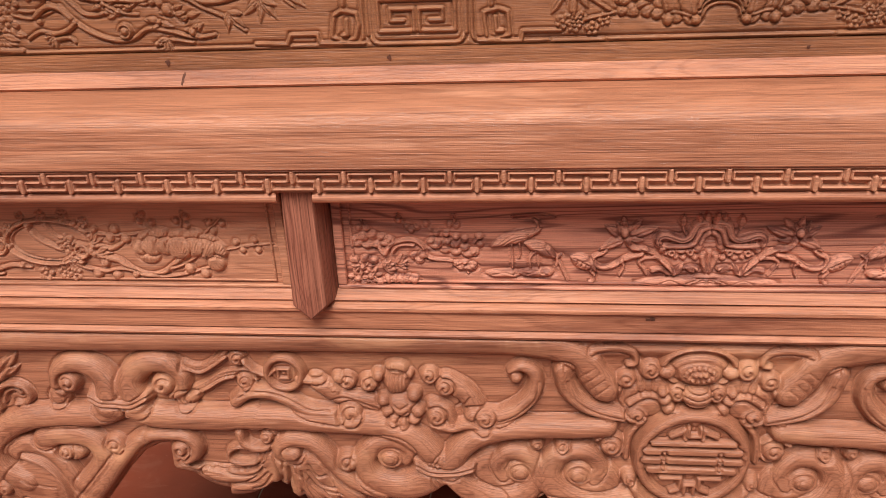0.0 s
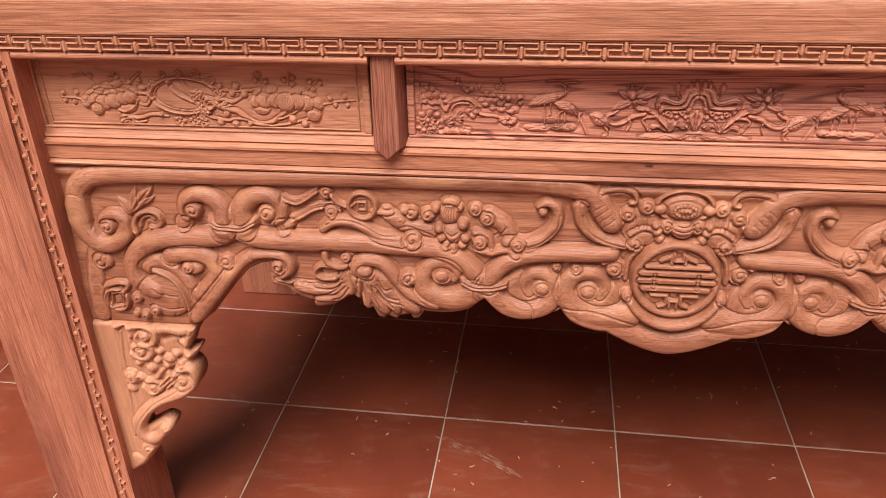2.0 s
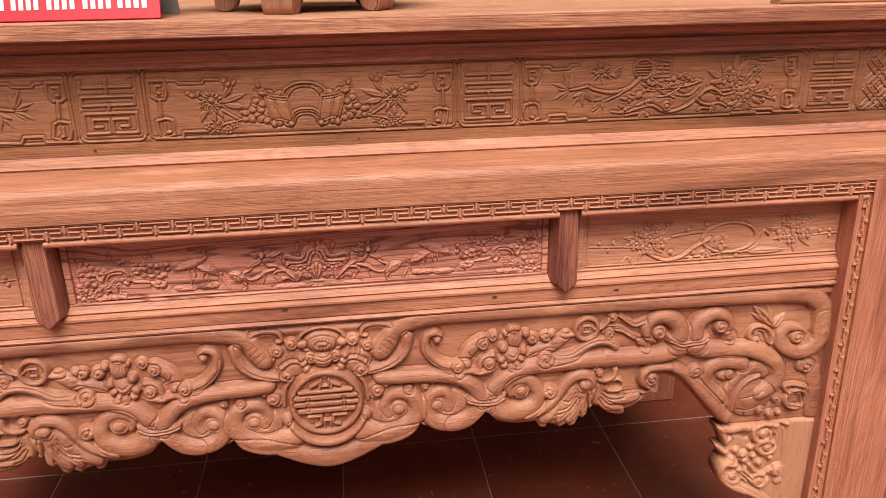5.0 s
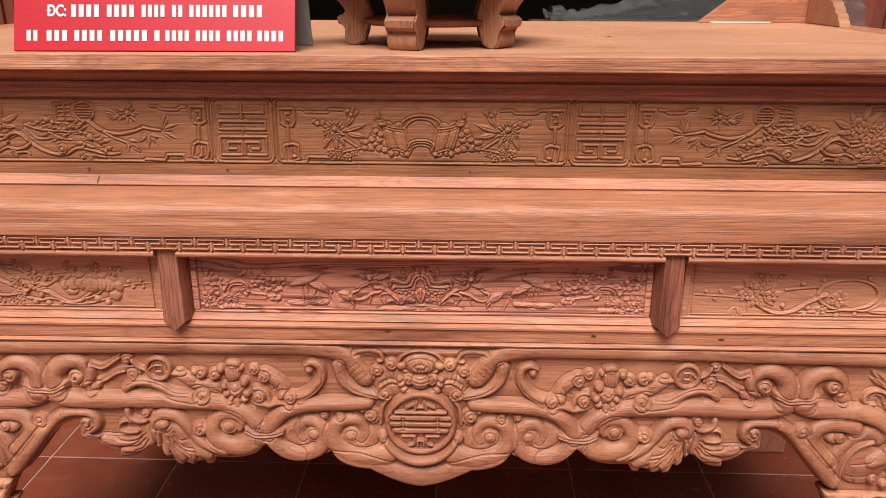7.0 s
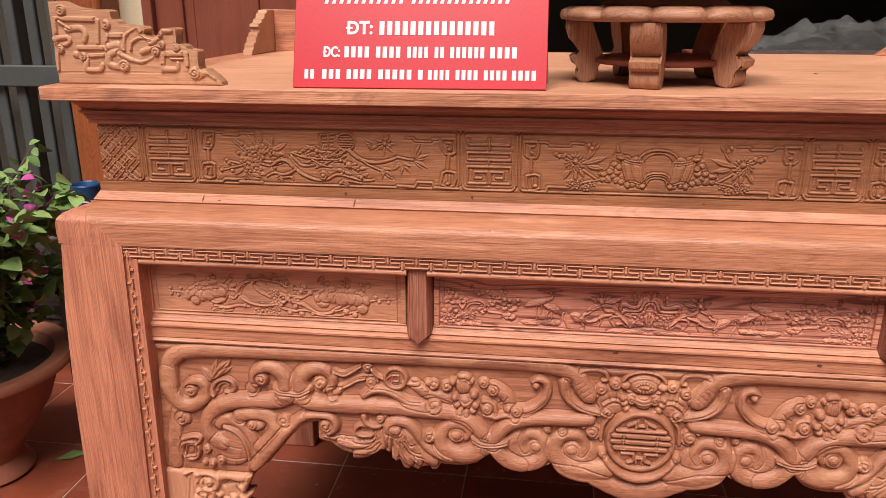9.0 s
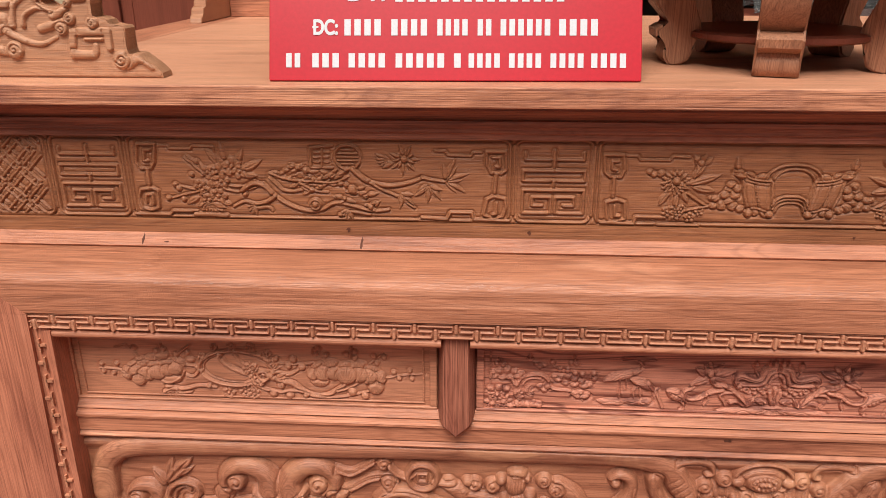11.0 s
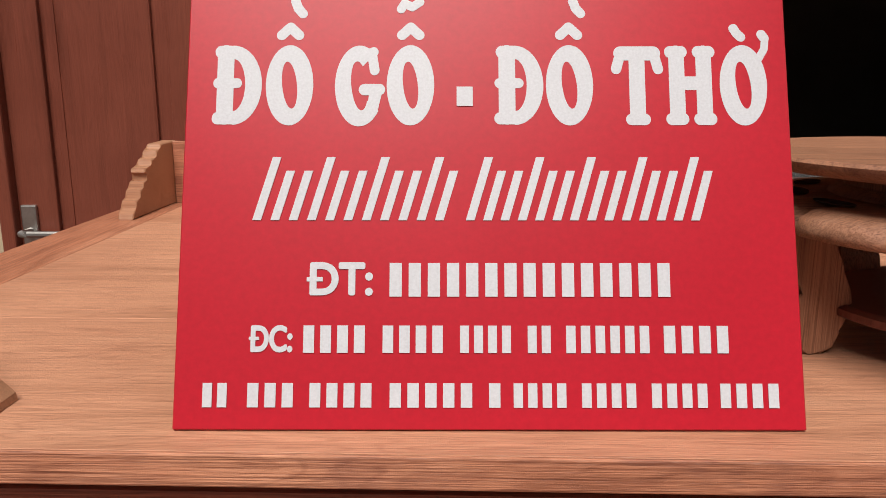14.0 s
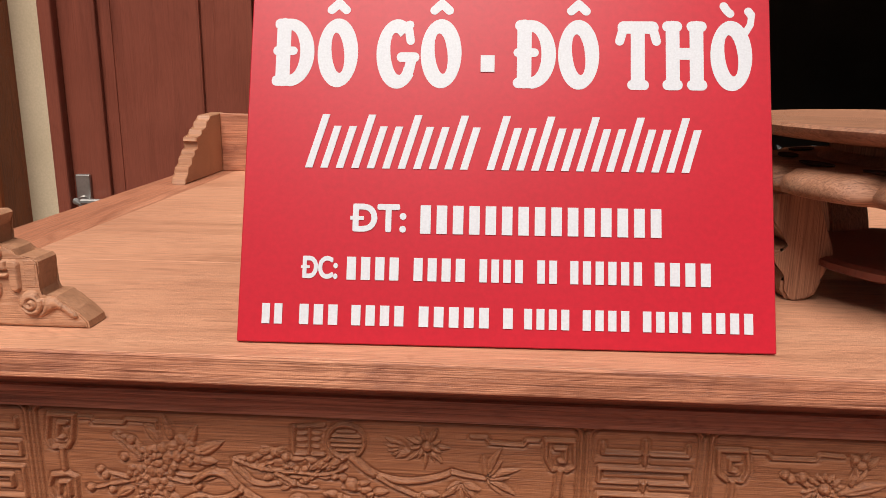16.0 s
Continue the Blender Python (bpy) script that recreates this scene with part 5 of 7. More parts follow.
for q, r in (("-90,1147", 6), ("-82,1139", 8), ("-73,1144", 7), ("-68,1137", 7), ("-59,1134", 6), ("-75,1158", 6), ("-68,1152", 7), ("-73,1165", 6), ("-65,1160", 6), ("-92,1138", 5), ("-80,1152", 6)):
    F.dome(*Q(q), 0.9 * r, 0.72 * r, 0, 2.8, rays=3)
    F.cut([(u - 0.3 * r, v) for u, v in (Q(q), (Q(q)[0] + 0.6 * r, Q(q)[1] + 0.4 * r))], 0.8, 1.0)
for q, r in (("-148,1130", 7), ("-137,1126", 7), ("-131,1133", 6), ("-120,1123", 7), ("-109,1131", 6), ("-139,1133", 5)):
    u, v = Q(q)
    bloom(F, u, v, r, 5, 3.4, u)
twig(F, "-128,1131 -115,1134 -99,1137")
key_line(P("-157,1112 -109,1112"), 2.6, 2.6)
F.band(P("-54,1173 -48,1153 -42,1134"), 8, 2.2, 8, power=0.2)
F.band(P("-37,1170 -33,1151 -27,1132"), 9, 2.4, 8, power=0.2)
for q in (P("-33,1171 -29,1181 -16,1189 0,1191"), P("-26,1170 -19,1180 -9,1185 0,1186"), P("-60,1177 -47,1172 -26,1170"), P("-59,1172 -45,1168 -28,1166"), P("-26,1170 -23,1152 -20,1134"), P("-62,1177 -57,1153 -49,1130"),
          P("-54,1131 -44,1136 -32,1133 -20,1128"), P("-20,1134 -16,1143 -8,1147 1,1147"), P("-21,1139 -17,1147 -8,1151 1,1151"), P("-18,1130 -14,1139 -6,1143 1,1143")):
    F.stroke(q, 1.1, 2.2, 1.0, groove=0.7)
for q in (P("-50,1170 -44,1136"), P("-43,1168 -37,1136"), P("-33,1166 -28,1134"), P("-10,1176 0,1177")):
    F.cut(q, 0.8, 1.2)
F.dome(*Q("-49,1129"), 4.5, 5, 0, 4)
F.dome(*Q("-23,1128"), 4.5, 4, 0, 4)
F.leaf(*Q("-68,1184"), 98, 17, 8, 4, crease=0.2)
F.dome(*Q("-66,1181"), 6, 3, -12, 4.4)
F.dome(*Q("-64,1177"), 7, 3, -12, 4.4)
# diagonal lattice at the outer ends
rim(F, -1030, -938, 1113, 1218)
for i in range(3):
    for j in range(5):
        cu, cv = -1008 + 24 * i, 1122 + 22 * j
        way = 1 if (i + j) % 2 else -1
        for k in (-1, 0, 1):
            du, dv = 6.5 * k, -6.5 * k * way
            F.stroke([(cu + du - 9, cv + dv - 9 * way), (cu + du + 9, cv + dv + 9 * way)], 1.6, 1.7, groove=0.6, flat=1.0, smooth=False)
inside = (V > 1114) & (V < 1217) | (U > -947)
F.H = np.where(inside, F.H, 0.0)
edge_f = np.minimum(V - 1110, 1221.5 - V)
F.H = np.where(edge_f < 1.2, -1.0, F.H)
full = Relief(np.concatenate([F.U, -F.U[:, -2::-1]], 1), np.concatenate([F.V, F.V[:, -2::-1]], 1))
full.H = np.concatenate([F.H, F.H[:, -2::-1]], 1)
frieze = carved("frieze", full, 0.066, wood_frieze_shaded, altar, "shaded frieze carved with squared symbols, bamboo and flowers", thick=0.02, sink=-2.6, gain=1.05)


# ---- carvings on the three panels ----
def fan(R, u, v, r, rv, turn=0.0, h=4.2, base=0.0, ribs=11):
    """A round petal with fine ribs that spread from its foot."""
    w = R.window(u - r - 6, u + r + 6, v - rv - 6, v + rv + 6)
    c, s = math.cos(radians(turn)), math.sin(radians(turn))
    x, y = R.U[w] - u, R.V[w] - v
    a, b = (c * x + s * y) / r, (-s * x + c * y) / rv
    q = np.hypot(a, b)
    rib = np.abs(np.cos(ribs * np.arctan2(a, b + 1.25) * 1.6))
    hs = h * np.maximum(1 - q ** 2.6, 0) ** 0.5 - 1.5 * np.clip((0.93 - q) * 6, 0, 1) * (1 - rib) ** 1.5
    R.lay(w, q, min(r, rv), np.where(q < 1, hs, -(q - 1) * rv * 1.5), base, 1.0)


U, V = grid(-930, -432.5, 865, 975, 0.8)
L = Relief(U, V, floor=0.0)
L.ring(*Q("-700,918"), 50, 3.4, 5.6, ry=26)
L.ring(*Q("-700,918"), 45, 1.2, 1.8, ry=22)
for q in ("-740,890", "-749,913", "-669,894", "-721,938", "-667,940"):
    L.dome(*Q(q), 3.2, 2.4, h=3, base=2.5)
L.stroke(P("-718,929 -711,921 -694,912 -683,908"), 3.4, 4.6, 2.6)
L.stroke(P("-701,939 -694,927 -686,921"), 1.4, 3, 1.0)
L.stroke(P("-668,914 -656,907 -642,900 -626,897 -613,886 -597,879 -579,881 -561,893 -552,902"), 4.2, 5, 2.4)
L.stroke(P("-661,933 -638,927 -615,926 -597,928"), 1.7, 3.2, 1.2)
L.stroke(P("-668,888 -645,883 -621,886 -604,880 -579,877 -553,880 -534,885 -517,890"), 1.9, 3.4, 1.2)
L.stroke(P("-566,887 -551,892 -536,901"), 1.6, 3.2, 1.1)
L.stroke(P("-652,916 -632,910 -614,919"), 3.2, 3.6, 1.6)
L.stroke(P("-798,887 -778,883 -753,889 -731,887"), 3.2, 4, 1.6)
L.stroke(P("-810,900 -795,893 -778,901 -773,910"), 2.6, 4, 1.6)
L.stroke(P("-771,920 -758,920 -752,913 -760,903 -770,905"), 2.2, 3.4, 1.4)
L.dome(*Q("-792,899"), 15, 8, 0, 2.6)
L.dome(*Q("-762,928"), 6, 4, 0, 3)
L.stroke(P("-803,878 -788,883 -781,877 -766,879"), 2.6, 3.6, 1.6)
for q, r, a in (("-828,924", 10, 10), ("-812,928", 11, 0), ("-796,925", 10, -8), ("-778,924", 9, -18), ("-800,934", 9, 0)):
    fan(L, *Q(q), r, r * 0.62, a, 3.2, 0.6)
for q, r, a in (("-840,916", 10, 14), ("-825,918", 11, 6), ("-810,917", 11, 0), ("-794,920", 10, -10)):
    fan(L, *Q(q), r, r * 0.66, a, 3.6, 1.2)
for q, r, a in (("-849,906", 10, 24), ("-835,908", 11, 10), ("-823,906", 11, 2), ("-809,908", 11, -6), ("-794,912", 9, -14), ("-783,914", 9, -20), ("-836,896", 9, 0)):
    fan(L, *Q(q), r, r * 0.92, a, 4.4, 1.8)
for q, r, a in (("-589,922", 11, 20), ("-573,927", 11, 8), ("-551,923", 13, 0), ("-534,925", 12, -10), ("-518,919", 11, -26), ("-589,902", 12, 180)):
    fan(L, *Q(q), r, r * 0.72, a, 3.4, 0.8)
for q, r, a in (("-597,912", 8, 30), ("-583,914", 11, 14), ("-568,914", 10, 6), ("-510,909", 10, -24), ("-514,895", 10, 200), ("-524,911", 11, -14), ("-537,913", 11, -6), ("-553,912", 13, 0)):
    fan(L, *Q(q), r, r * 0.95, a, 4.6, 2.0)
bloom(L, *Q("-681,917"), 11, 8, 4.6)
bloom(L, *Q("-681,917"), 6, 5, 6)
bloom(L, *Q("-676,904"), 9, 5, 4.2)
L.ring(*Q("-665,908"), 7, 2.0, 4.4)
for q, r in (("-714,880", 9), ("-691,882", 9), ("-679,879", 8), ("-745,933", 6), ("-657,941", 6), ("-728,948", 5), ("-704,949", 6), ("-679,949", 7)):
    u, v = Q(q)
    bloom(L, u, v, r, 5, 3.8, u)
for a, buds in (("-888,912 -868,911 -851,907", ("-885,918", "-864,919", "-884,907", "-870,905")), ("-848,948 -839,939 -832,929", ("-837,944",)), ("-800,950 -803,937", ("-807,940", "-797,943")), ("-761,950 -774,939 -783,927", ("-765,939", "-780,936")),
                ("-863,943 -847,947", ()), ("-595,949 -586,936 -578,929", ("-589,950", "-579,941", "-593,942")), ("-545,953 -548,935", ("-552,943", "-540,947", "-541,937")), ("-504,944 -522,929", ("-516,941", "-502,939", "-512,931")),
                ("-499,910 -478,914 -449,917", ("-490,918", "-469,921", "-483,909", "-466,909"))):
    twig(L, a, [Q(b) for b in buds], 1.2, 2.6)
for q, r in (("-623,933", 5), ("-630,923", 4.5), ("-612,922", 5), ("-642,893", 5), ("-653,880", 5.5), ("-631,878", 5.5), ("-609,879", 4), ("-546,887", 6), ("-529,881", 5.5), ("-646,933", 3.5)):
    L.dome(*Q(q), r, h=4.2, groove=0.7)
for q, a, n in (("-679,898", 200, 5), ("-653,917", 20, 4), ("-787,878", 190, 4), ("-648,906", -60, 4)):
    for k in range(n):
        L.leaf(*Q(q), a + 28 * k, 16, 5.5, 3.0)
carved("blossom_branch", L, 0.0165, wood_carved, panel_left, "carved looping branch with plum blossoms", thick=0.007, sink=-2.2, gain=1.0)

U, V = grid(432.5, 930, 865, 975, 0.8)
Rr = Relief(U, V, floor=0.0)
Rr.ring(704, 911, 49, 3.6, 4.2, ry=27)
Rr.stroke(P("777,912 766,919 761,902 750,890 732,883 700,885"), 2.4, 4, 2)
Rr.stroke(P("668,911 643,898 619,881 592,876 566,886 545,898"), 3.4, 5, 2)
Rr.stroke(P("700,884 668,880 626,879"), 1.5, 3, 1.2)
Rr.stroke(P("654,924 628,922 601,918"), 1.8, 3, 1.4)
rng = random.Random(9)
for cu, cv in ((556, 912), (822, 914)):
    for k in range(9):
        a = 40 * k + rng.uniform(-12, 12)
        Rr.leaf(cu + 14 * math.cos(radians(a)), cv + 8 * math.sin(radians(a)), a, rng.uniform(24, 36), 9, 3.4, 3)
    for dx, dy, r in ((-20, -2, 12), (4, 8, 13), (24, -3, 12), (-2, -12, 11), (12, 22, 9), (-16, 18, 9)):
        bloom(Rr, cu + dx, cv + dy, r, 5, 5)
for k in range(4):
    Rr.leaf(524, 888, 235 + 22 * k, 24, 8, 3.2)
bloom(Rr, 690, 903, 15, 6, 5)
bloom(Rr, 664, 884, 9, 5, 4)
Rr.leaf(737, 883, -4, 72, 12, 4.5, 5)
for a, b in (("858,941 844,928 838,920", ((852, 938),)), ("807,948 806,936", ((812, 943), (801, 940))), ("597,944 584,931", ((589, 941),)), ("551,947 551,934", ((557, 942),)),
             ("915,907 886,907 860,905", ((891, 913), (892, 902), (872, 912))), ("453,909 480,907 530,904", ((496, 914), (488, 900), (472, 914)))):
    twig(Rr, a, b, 1.2, 2.4)
for u, v in ((641, 887), (658, 875), (637, 875), (660, 937), (735, 940), (628, 930), (720, 876), (690, 874), (600, 890)):
    Rr.dome(u, v, 4.6, h=4, groove=0.6)
carved("blossom_branch", Rr, 0.0165, wood_carved, panel_right, "carved looping branch with leafy blossoms", thick=0.007, sink=-2.2, gain=1.0)

U, V = grid(-381.5, 0, 865, 975, 0.8)
Mp = Relief(U, V, floor=0.0, depth=1.6)
# old pine bough with scalloped clouds of needles, blossoms and shrubs
Mp.stroke(P("-334,912 -329,906 -325,914 -316,919 -305,922 -295,920 -289,914 -286,904 -277,900 -264,899 -253,895 -242,884"), 2.88, 5, 1.12)
Mp.stroke(P("-321,908 -317,914 -308,917 -298,916"), 1.44, 2.6, 0.96, base=2)
Mp.cut(P("-323,910 -313,918 -300,920 -291,911"), 0.7, 1.6)
def needles(at, row, h=4.2):
    """A flat cloud of pine needles: a scalloped upper edge over a fringed lower one."""
    for k, (u, v) in enumerate(row):
        Mp.dome(u, v, 5.6, 5, 0, h, groove=1.1, rays=5)
        Mp.dome(u, v + 0.6, 2.0, 1.7, 0, 1.0, base=h - 0.6, groove=0.5)
    for u, v in at:
        Mp.dome(u, v, 6, 3.6, 0, h - 0.6, groove=0.9, rays=6)


needles(P("-357,917 -347,915 -337,916 -328,918"), P("-359,922 -351,925 -341,927 -331,924 -324,921"))
needles(P("-275,915 -265,910 -254,908 -242,906"), P("-279,919 -271,918 -262,919 -254,916 -245,912 -236,908"))
needles(P("-248,890 -240,890"), P("-252,894 -245,895 -238,892"), 3.6)
for a, buds in (("-352,943 -350,938 -354,935", ("-355,936", "-347,935")), ("-313,950 -310,943 -306,939", ("-313,944", "-304,936", "-294,936", "-300,933")), ("-286,941 -281,934 -274,928", ("-274,930", "-284,940")), ("-256,949 -255,944 -256,937", ("-260,939", "-253,938", "-264,929", "-254,925", "-245,923")),
                ("-235,919 -231,924 -226,925", ("-230,926", "-229,917"))):
    twig(Mp, a, [Q(b) for b in buds], 1.2, 2.8)
for c, n in (("-354,890", 9), ("-346,880", 8), ("-360,877", 7)):
    for k in range(n):
        Mp.leaf(*Q(c), 360 * k / n + 10, 13, 5, 4.2, crease=0.45)
    Mp.dome(*Q(c), 3.4, h=5)
for k in range(5):
    Mp.leaf(*Q("-332,890"), -34 + 26 * k, 18 - 2 * k, 5, 3.8, crease=0.4)
    Mp.leaf(*Q("-318,895"), -30 + 22 * k, 14, 4.2, 3.4, crease=0.4)
for q in ("-363,899", "-351,900", "-342,898", "-298,903", "-293,899", "-289,905"):
    Mp.dome(*Q(q), 5, 4.2, 0, 3.6)
for q in ("-327,876", "-319,877", "-312,876", "-305,877", "-299,876", "-336,873"):
    Mp.dome(*Q(q), 5, 5.4, 0, 4.2, rays=3)
# plain rounded forms on stones
Mp.leaf(*Q("-219,916"), 17, 56, 15, 5, 3, crease=0.0, blunt=0.9)
for k in range(4):
    Mp.cut([(u + 2 * k, v - 2.4 * k) for u, v in P("-211,922 -201,929 -190,932 -180,931")], 0.8, 1.5)
Mp.stroke(P("-178,928 -171,933 -171,941 -175,946"), 2.08, 4, 1.28)
Mp.stroke(P("-195,947 -182,948 -167,948 -154,947"), 1.6, 3.6, 0.64)
Mp.stroke(P("-197,917 -196,904 -196,890"), 1.36, 3.2, 1.12)
Mp.stroke(P("-189,918 -188,907 -190,902"), 1.2, 3, 0.96)
Mp.leaf(*Q("-184,920"), -24, 36, 14, 4.8, -2, crease=0.0, blunt=0.9)
for k in range(3):
    Mp.cut([(u + 2 * k, v - 2.4 * k) for u, v in P("-178,919 -167,918 -157,913")], 0.8, 1.5)
Mp.stroke(P("-160,913 -152,903 -146,891 -139,875"), 2.24, 4, 0.8)
Mp.stroke(P("-151,894 -150,902 -146,906"), 1.44, 3, 0.8)
Mp.stroke(P("-173,909 -178,902 -177,889"), 1.28, 3, 1.04)
Mp.stroke(P("-170,905 -169,891"), 1.2, 2.8, 1.04)
for c, r in (("-204,884", 24), ("-172,885", 21), ("-161,886", 9)):
    Mp.dome(*Q(c), 0.8 * r, 4.6, 0, 4.4, rays=2)
Mp.cut(P("-216,883 -205,886 -194,883"), 0.8, 1.4)
Mp.cut(P("-182,884 -172,887 -160,884"), 0.8, 1.4)
# lotus flower, stem and curled leaf
for ang, L_, W, bend in ((152, 34, 14, -4), (198, 38, 14, 5), (96, 32, 12, 2), (62, 34, 13, -3), (28, 42, 15, -4), (120, 28, 10, 0), (352, 24, 8, 2)):
    Mp.leaf(*Q("-82,924"), ang, 0.78 * L_, 0.72 * W, 4.6, 0.8 * bend, crease=0.35, groove=1.2)
Mp.dome(*Q("-84,931"), 4, 5.6, 0, 5, base=2)
Mp.stroke(P("-81,923 -76,915 -63,912 -52,905 -42,896 -33,885"), 3.04, 5.2, 2.56)
Mp.cut(P("-78,918 -63,911 -51,902 -38,889"), 0.8, 1.6)
Mp.stroke(P("-66,907 -80,903 -94,894 -106,892 -113,897 -113,904 -106,907 -101,911"), 2.88, 4.8, 1.76)
Mp.leaf(*Q("-137,905"), -28, 32, 16, 4.6, -2, crease=0.0, blunt=0.8)
for k in range(4):
    Mp.cut([(u + 4.4 * k, v - 2.5 * k) for u, v in P("-134,903 -129,901 -131,896")], 0.8, 1.7)
Mp.stroke(P("-116,888 -112,882 -114,875 -117,875"), 2.08, 3.6, 1.12)
Mp.stroke(P("-86,899 -83,893 -87,882"), 1.92, 3.6, 0.96)
Mp.stroke(P("-50,904 -62,903 -68,898 -63,890 -60,884"), 2.4, 4, 1.12)
# arched canopy with a frilled edge
arch = P("-49,917 -51,924 -45,928 -35,925 -27,923 -20,927 -17,934 -14,939 -5,941")
Mp.band(arch, 4.32, 5.5, 4.32, power=0.6)
Mp.band(P("-44,915 -35,916 -24,916 -16,919 -12,927 -9,934 -3,936"), 3.52, 4.6, 3.52, base=0.6, power=0.6)
Mp.band(P("-39,909 -31,910 -20,911 -11,913 -9,921 -6,928 -2,931"), 2.88, 4.0, 2.72, base=0.3)
for q in (arch, P("-46,912 -34,913 -21,914 -13,917 -10,926 -6,933 -3,934")):
    Mp.cut(q, 0.8, 1.8)
for q, r in (("-40,908", 5), ("-32,905", 5), ("-25,904", 4.5), ("-13,904", 5), ("-6,906", 4.5), ("-46,912", 4.6)):
    Mp.dome(*Q(q), 0.8 * r, 0.64 * r, 0, 4, groove=1.2)
for q in ("-19,910", "-37,909"):
    Mp.ring(*Q(q), 2.6, 1.2, 4.2, groove=1.5)
for q in (P("-7,926 -1,926"), P("-6,922 -0,922"), P("-5,918 0,918")):
    Mp.cut(q, 0.8, 1.6)
for q, L_, W in (("-28,937", 17, 11), ("-5,943", 14, 10), ("-12,942", 12, 7)):
    Mp.leaf(*Q(q), 90, 0.8 * L_, 0.75 * W, 4.2, crease=0.2)
Mp.stroke(P("-28,937 -25,929"), 1.04, 3)
for q in (P("-0,910 1,898 1,886"), P("-7,905 -4,894 -2,886"), P("-11,891 -17,893 -23,891"), P("-54,889 -46,890 -37,884")):
    Mp.stroke(q, 2.8, 4, 1.6)
Mp.leaf(*Q("-31,884"), 62, 15, 6, 3.4, crease=0.3)
Mp.leaf(*Q("-12,887"), 150, 13, 5, 3.2, crease=0.3)
Mp.dome(*Q("4,877"), 35.2, 7.2, 0, 4.6)
Mp.dome(*Q("-38,876"), 30, 5, 3, 3.4)
Mp.cut(P("-47,874 -36,878 -24,873"), 0.8, 1.4)
for k in range(3):
    u, v = Q("4,875")
    Mp.cut([(u - 24 + 6 * k, v), (u - 11 + 3 * k, v + 5 - 1.8 * k), (u + 2, v + 6 - 2 * k)], 0.9, 1.7)
full = Relief(np.concatenate([Mp.U, -Mp.U[:, -2::-1]], 1), np.concatenate([Mp.V, Mp.V[:, -2::-1]], 1))
full.H = np.concatenate([Mp.H, Mp.H[:, -2::-1]], 1)
carved("lotus_relief", full, 0.0165, wood_violet, panel_mid, "carved lotus, pine and rounded stone forms", thick=0.007, sink=-2.2, gain=1.15)

# ---- corner wings on the table ----
WING = P("-769,0 -770,6 -780,16 -790,23 -796,28 -803,29 -809,27 -811,33 -809,58 -812,61 -828,62 -831,68 -838,71 -848,71 -848,86 -844,96 -848,99 -872,98 -877,92 -880,85 -889,81 -900,83 -909,89 -902,97 -907,101 -951,104 -954,109 -964,113 -965,126 -971,129 -1023,130 -1036,134 -1056,143 -1080,144 -1080,0")


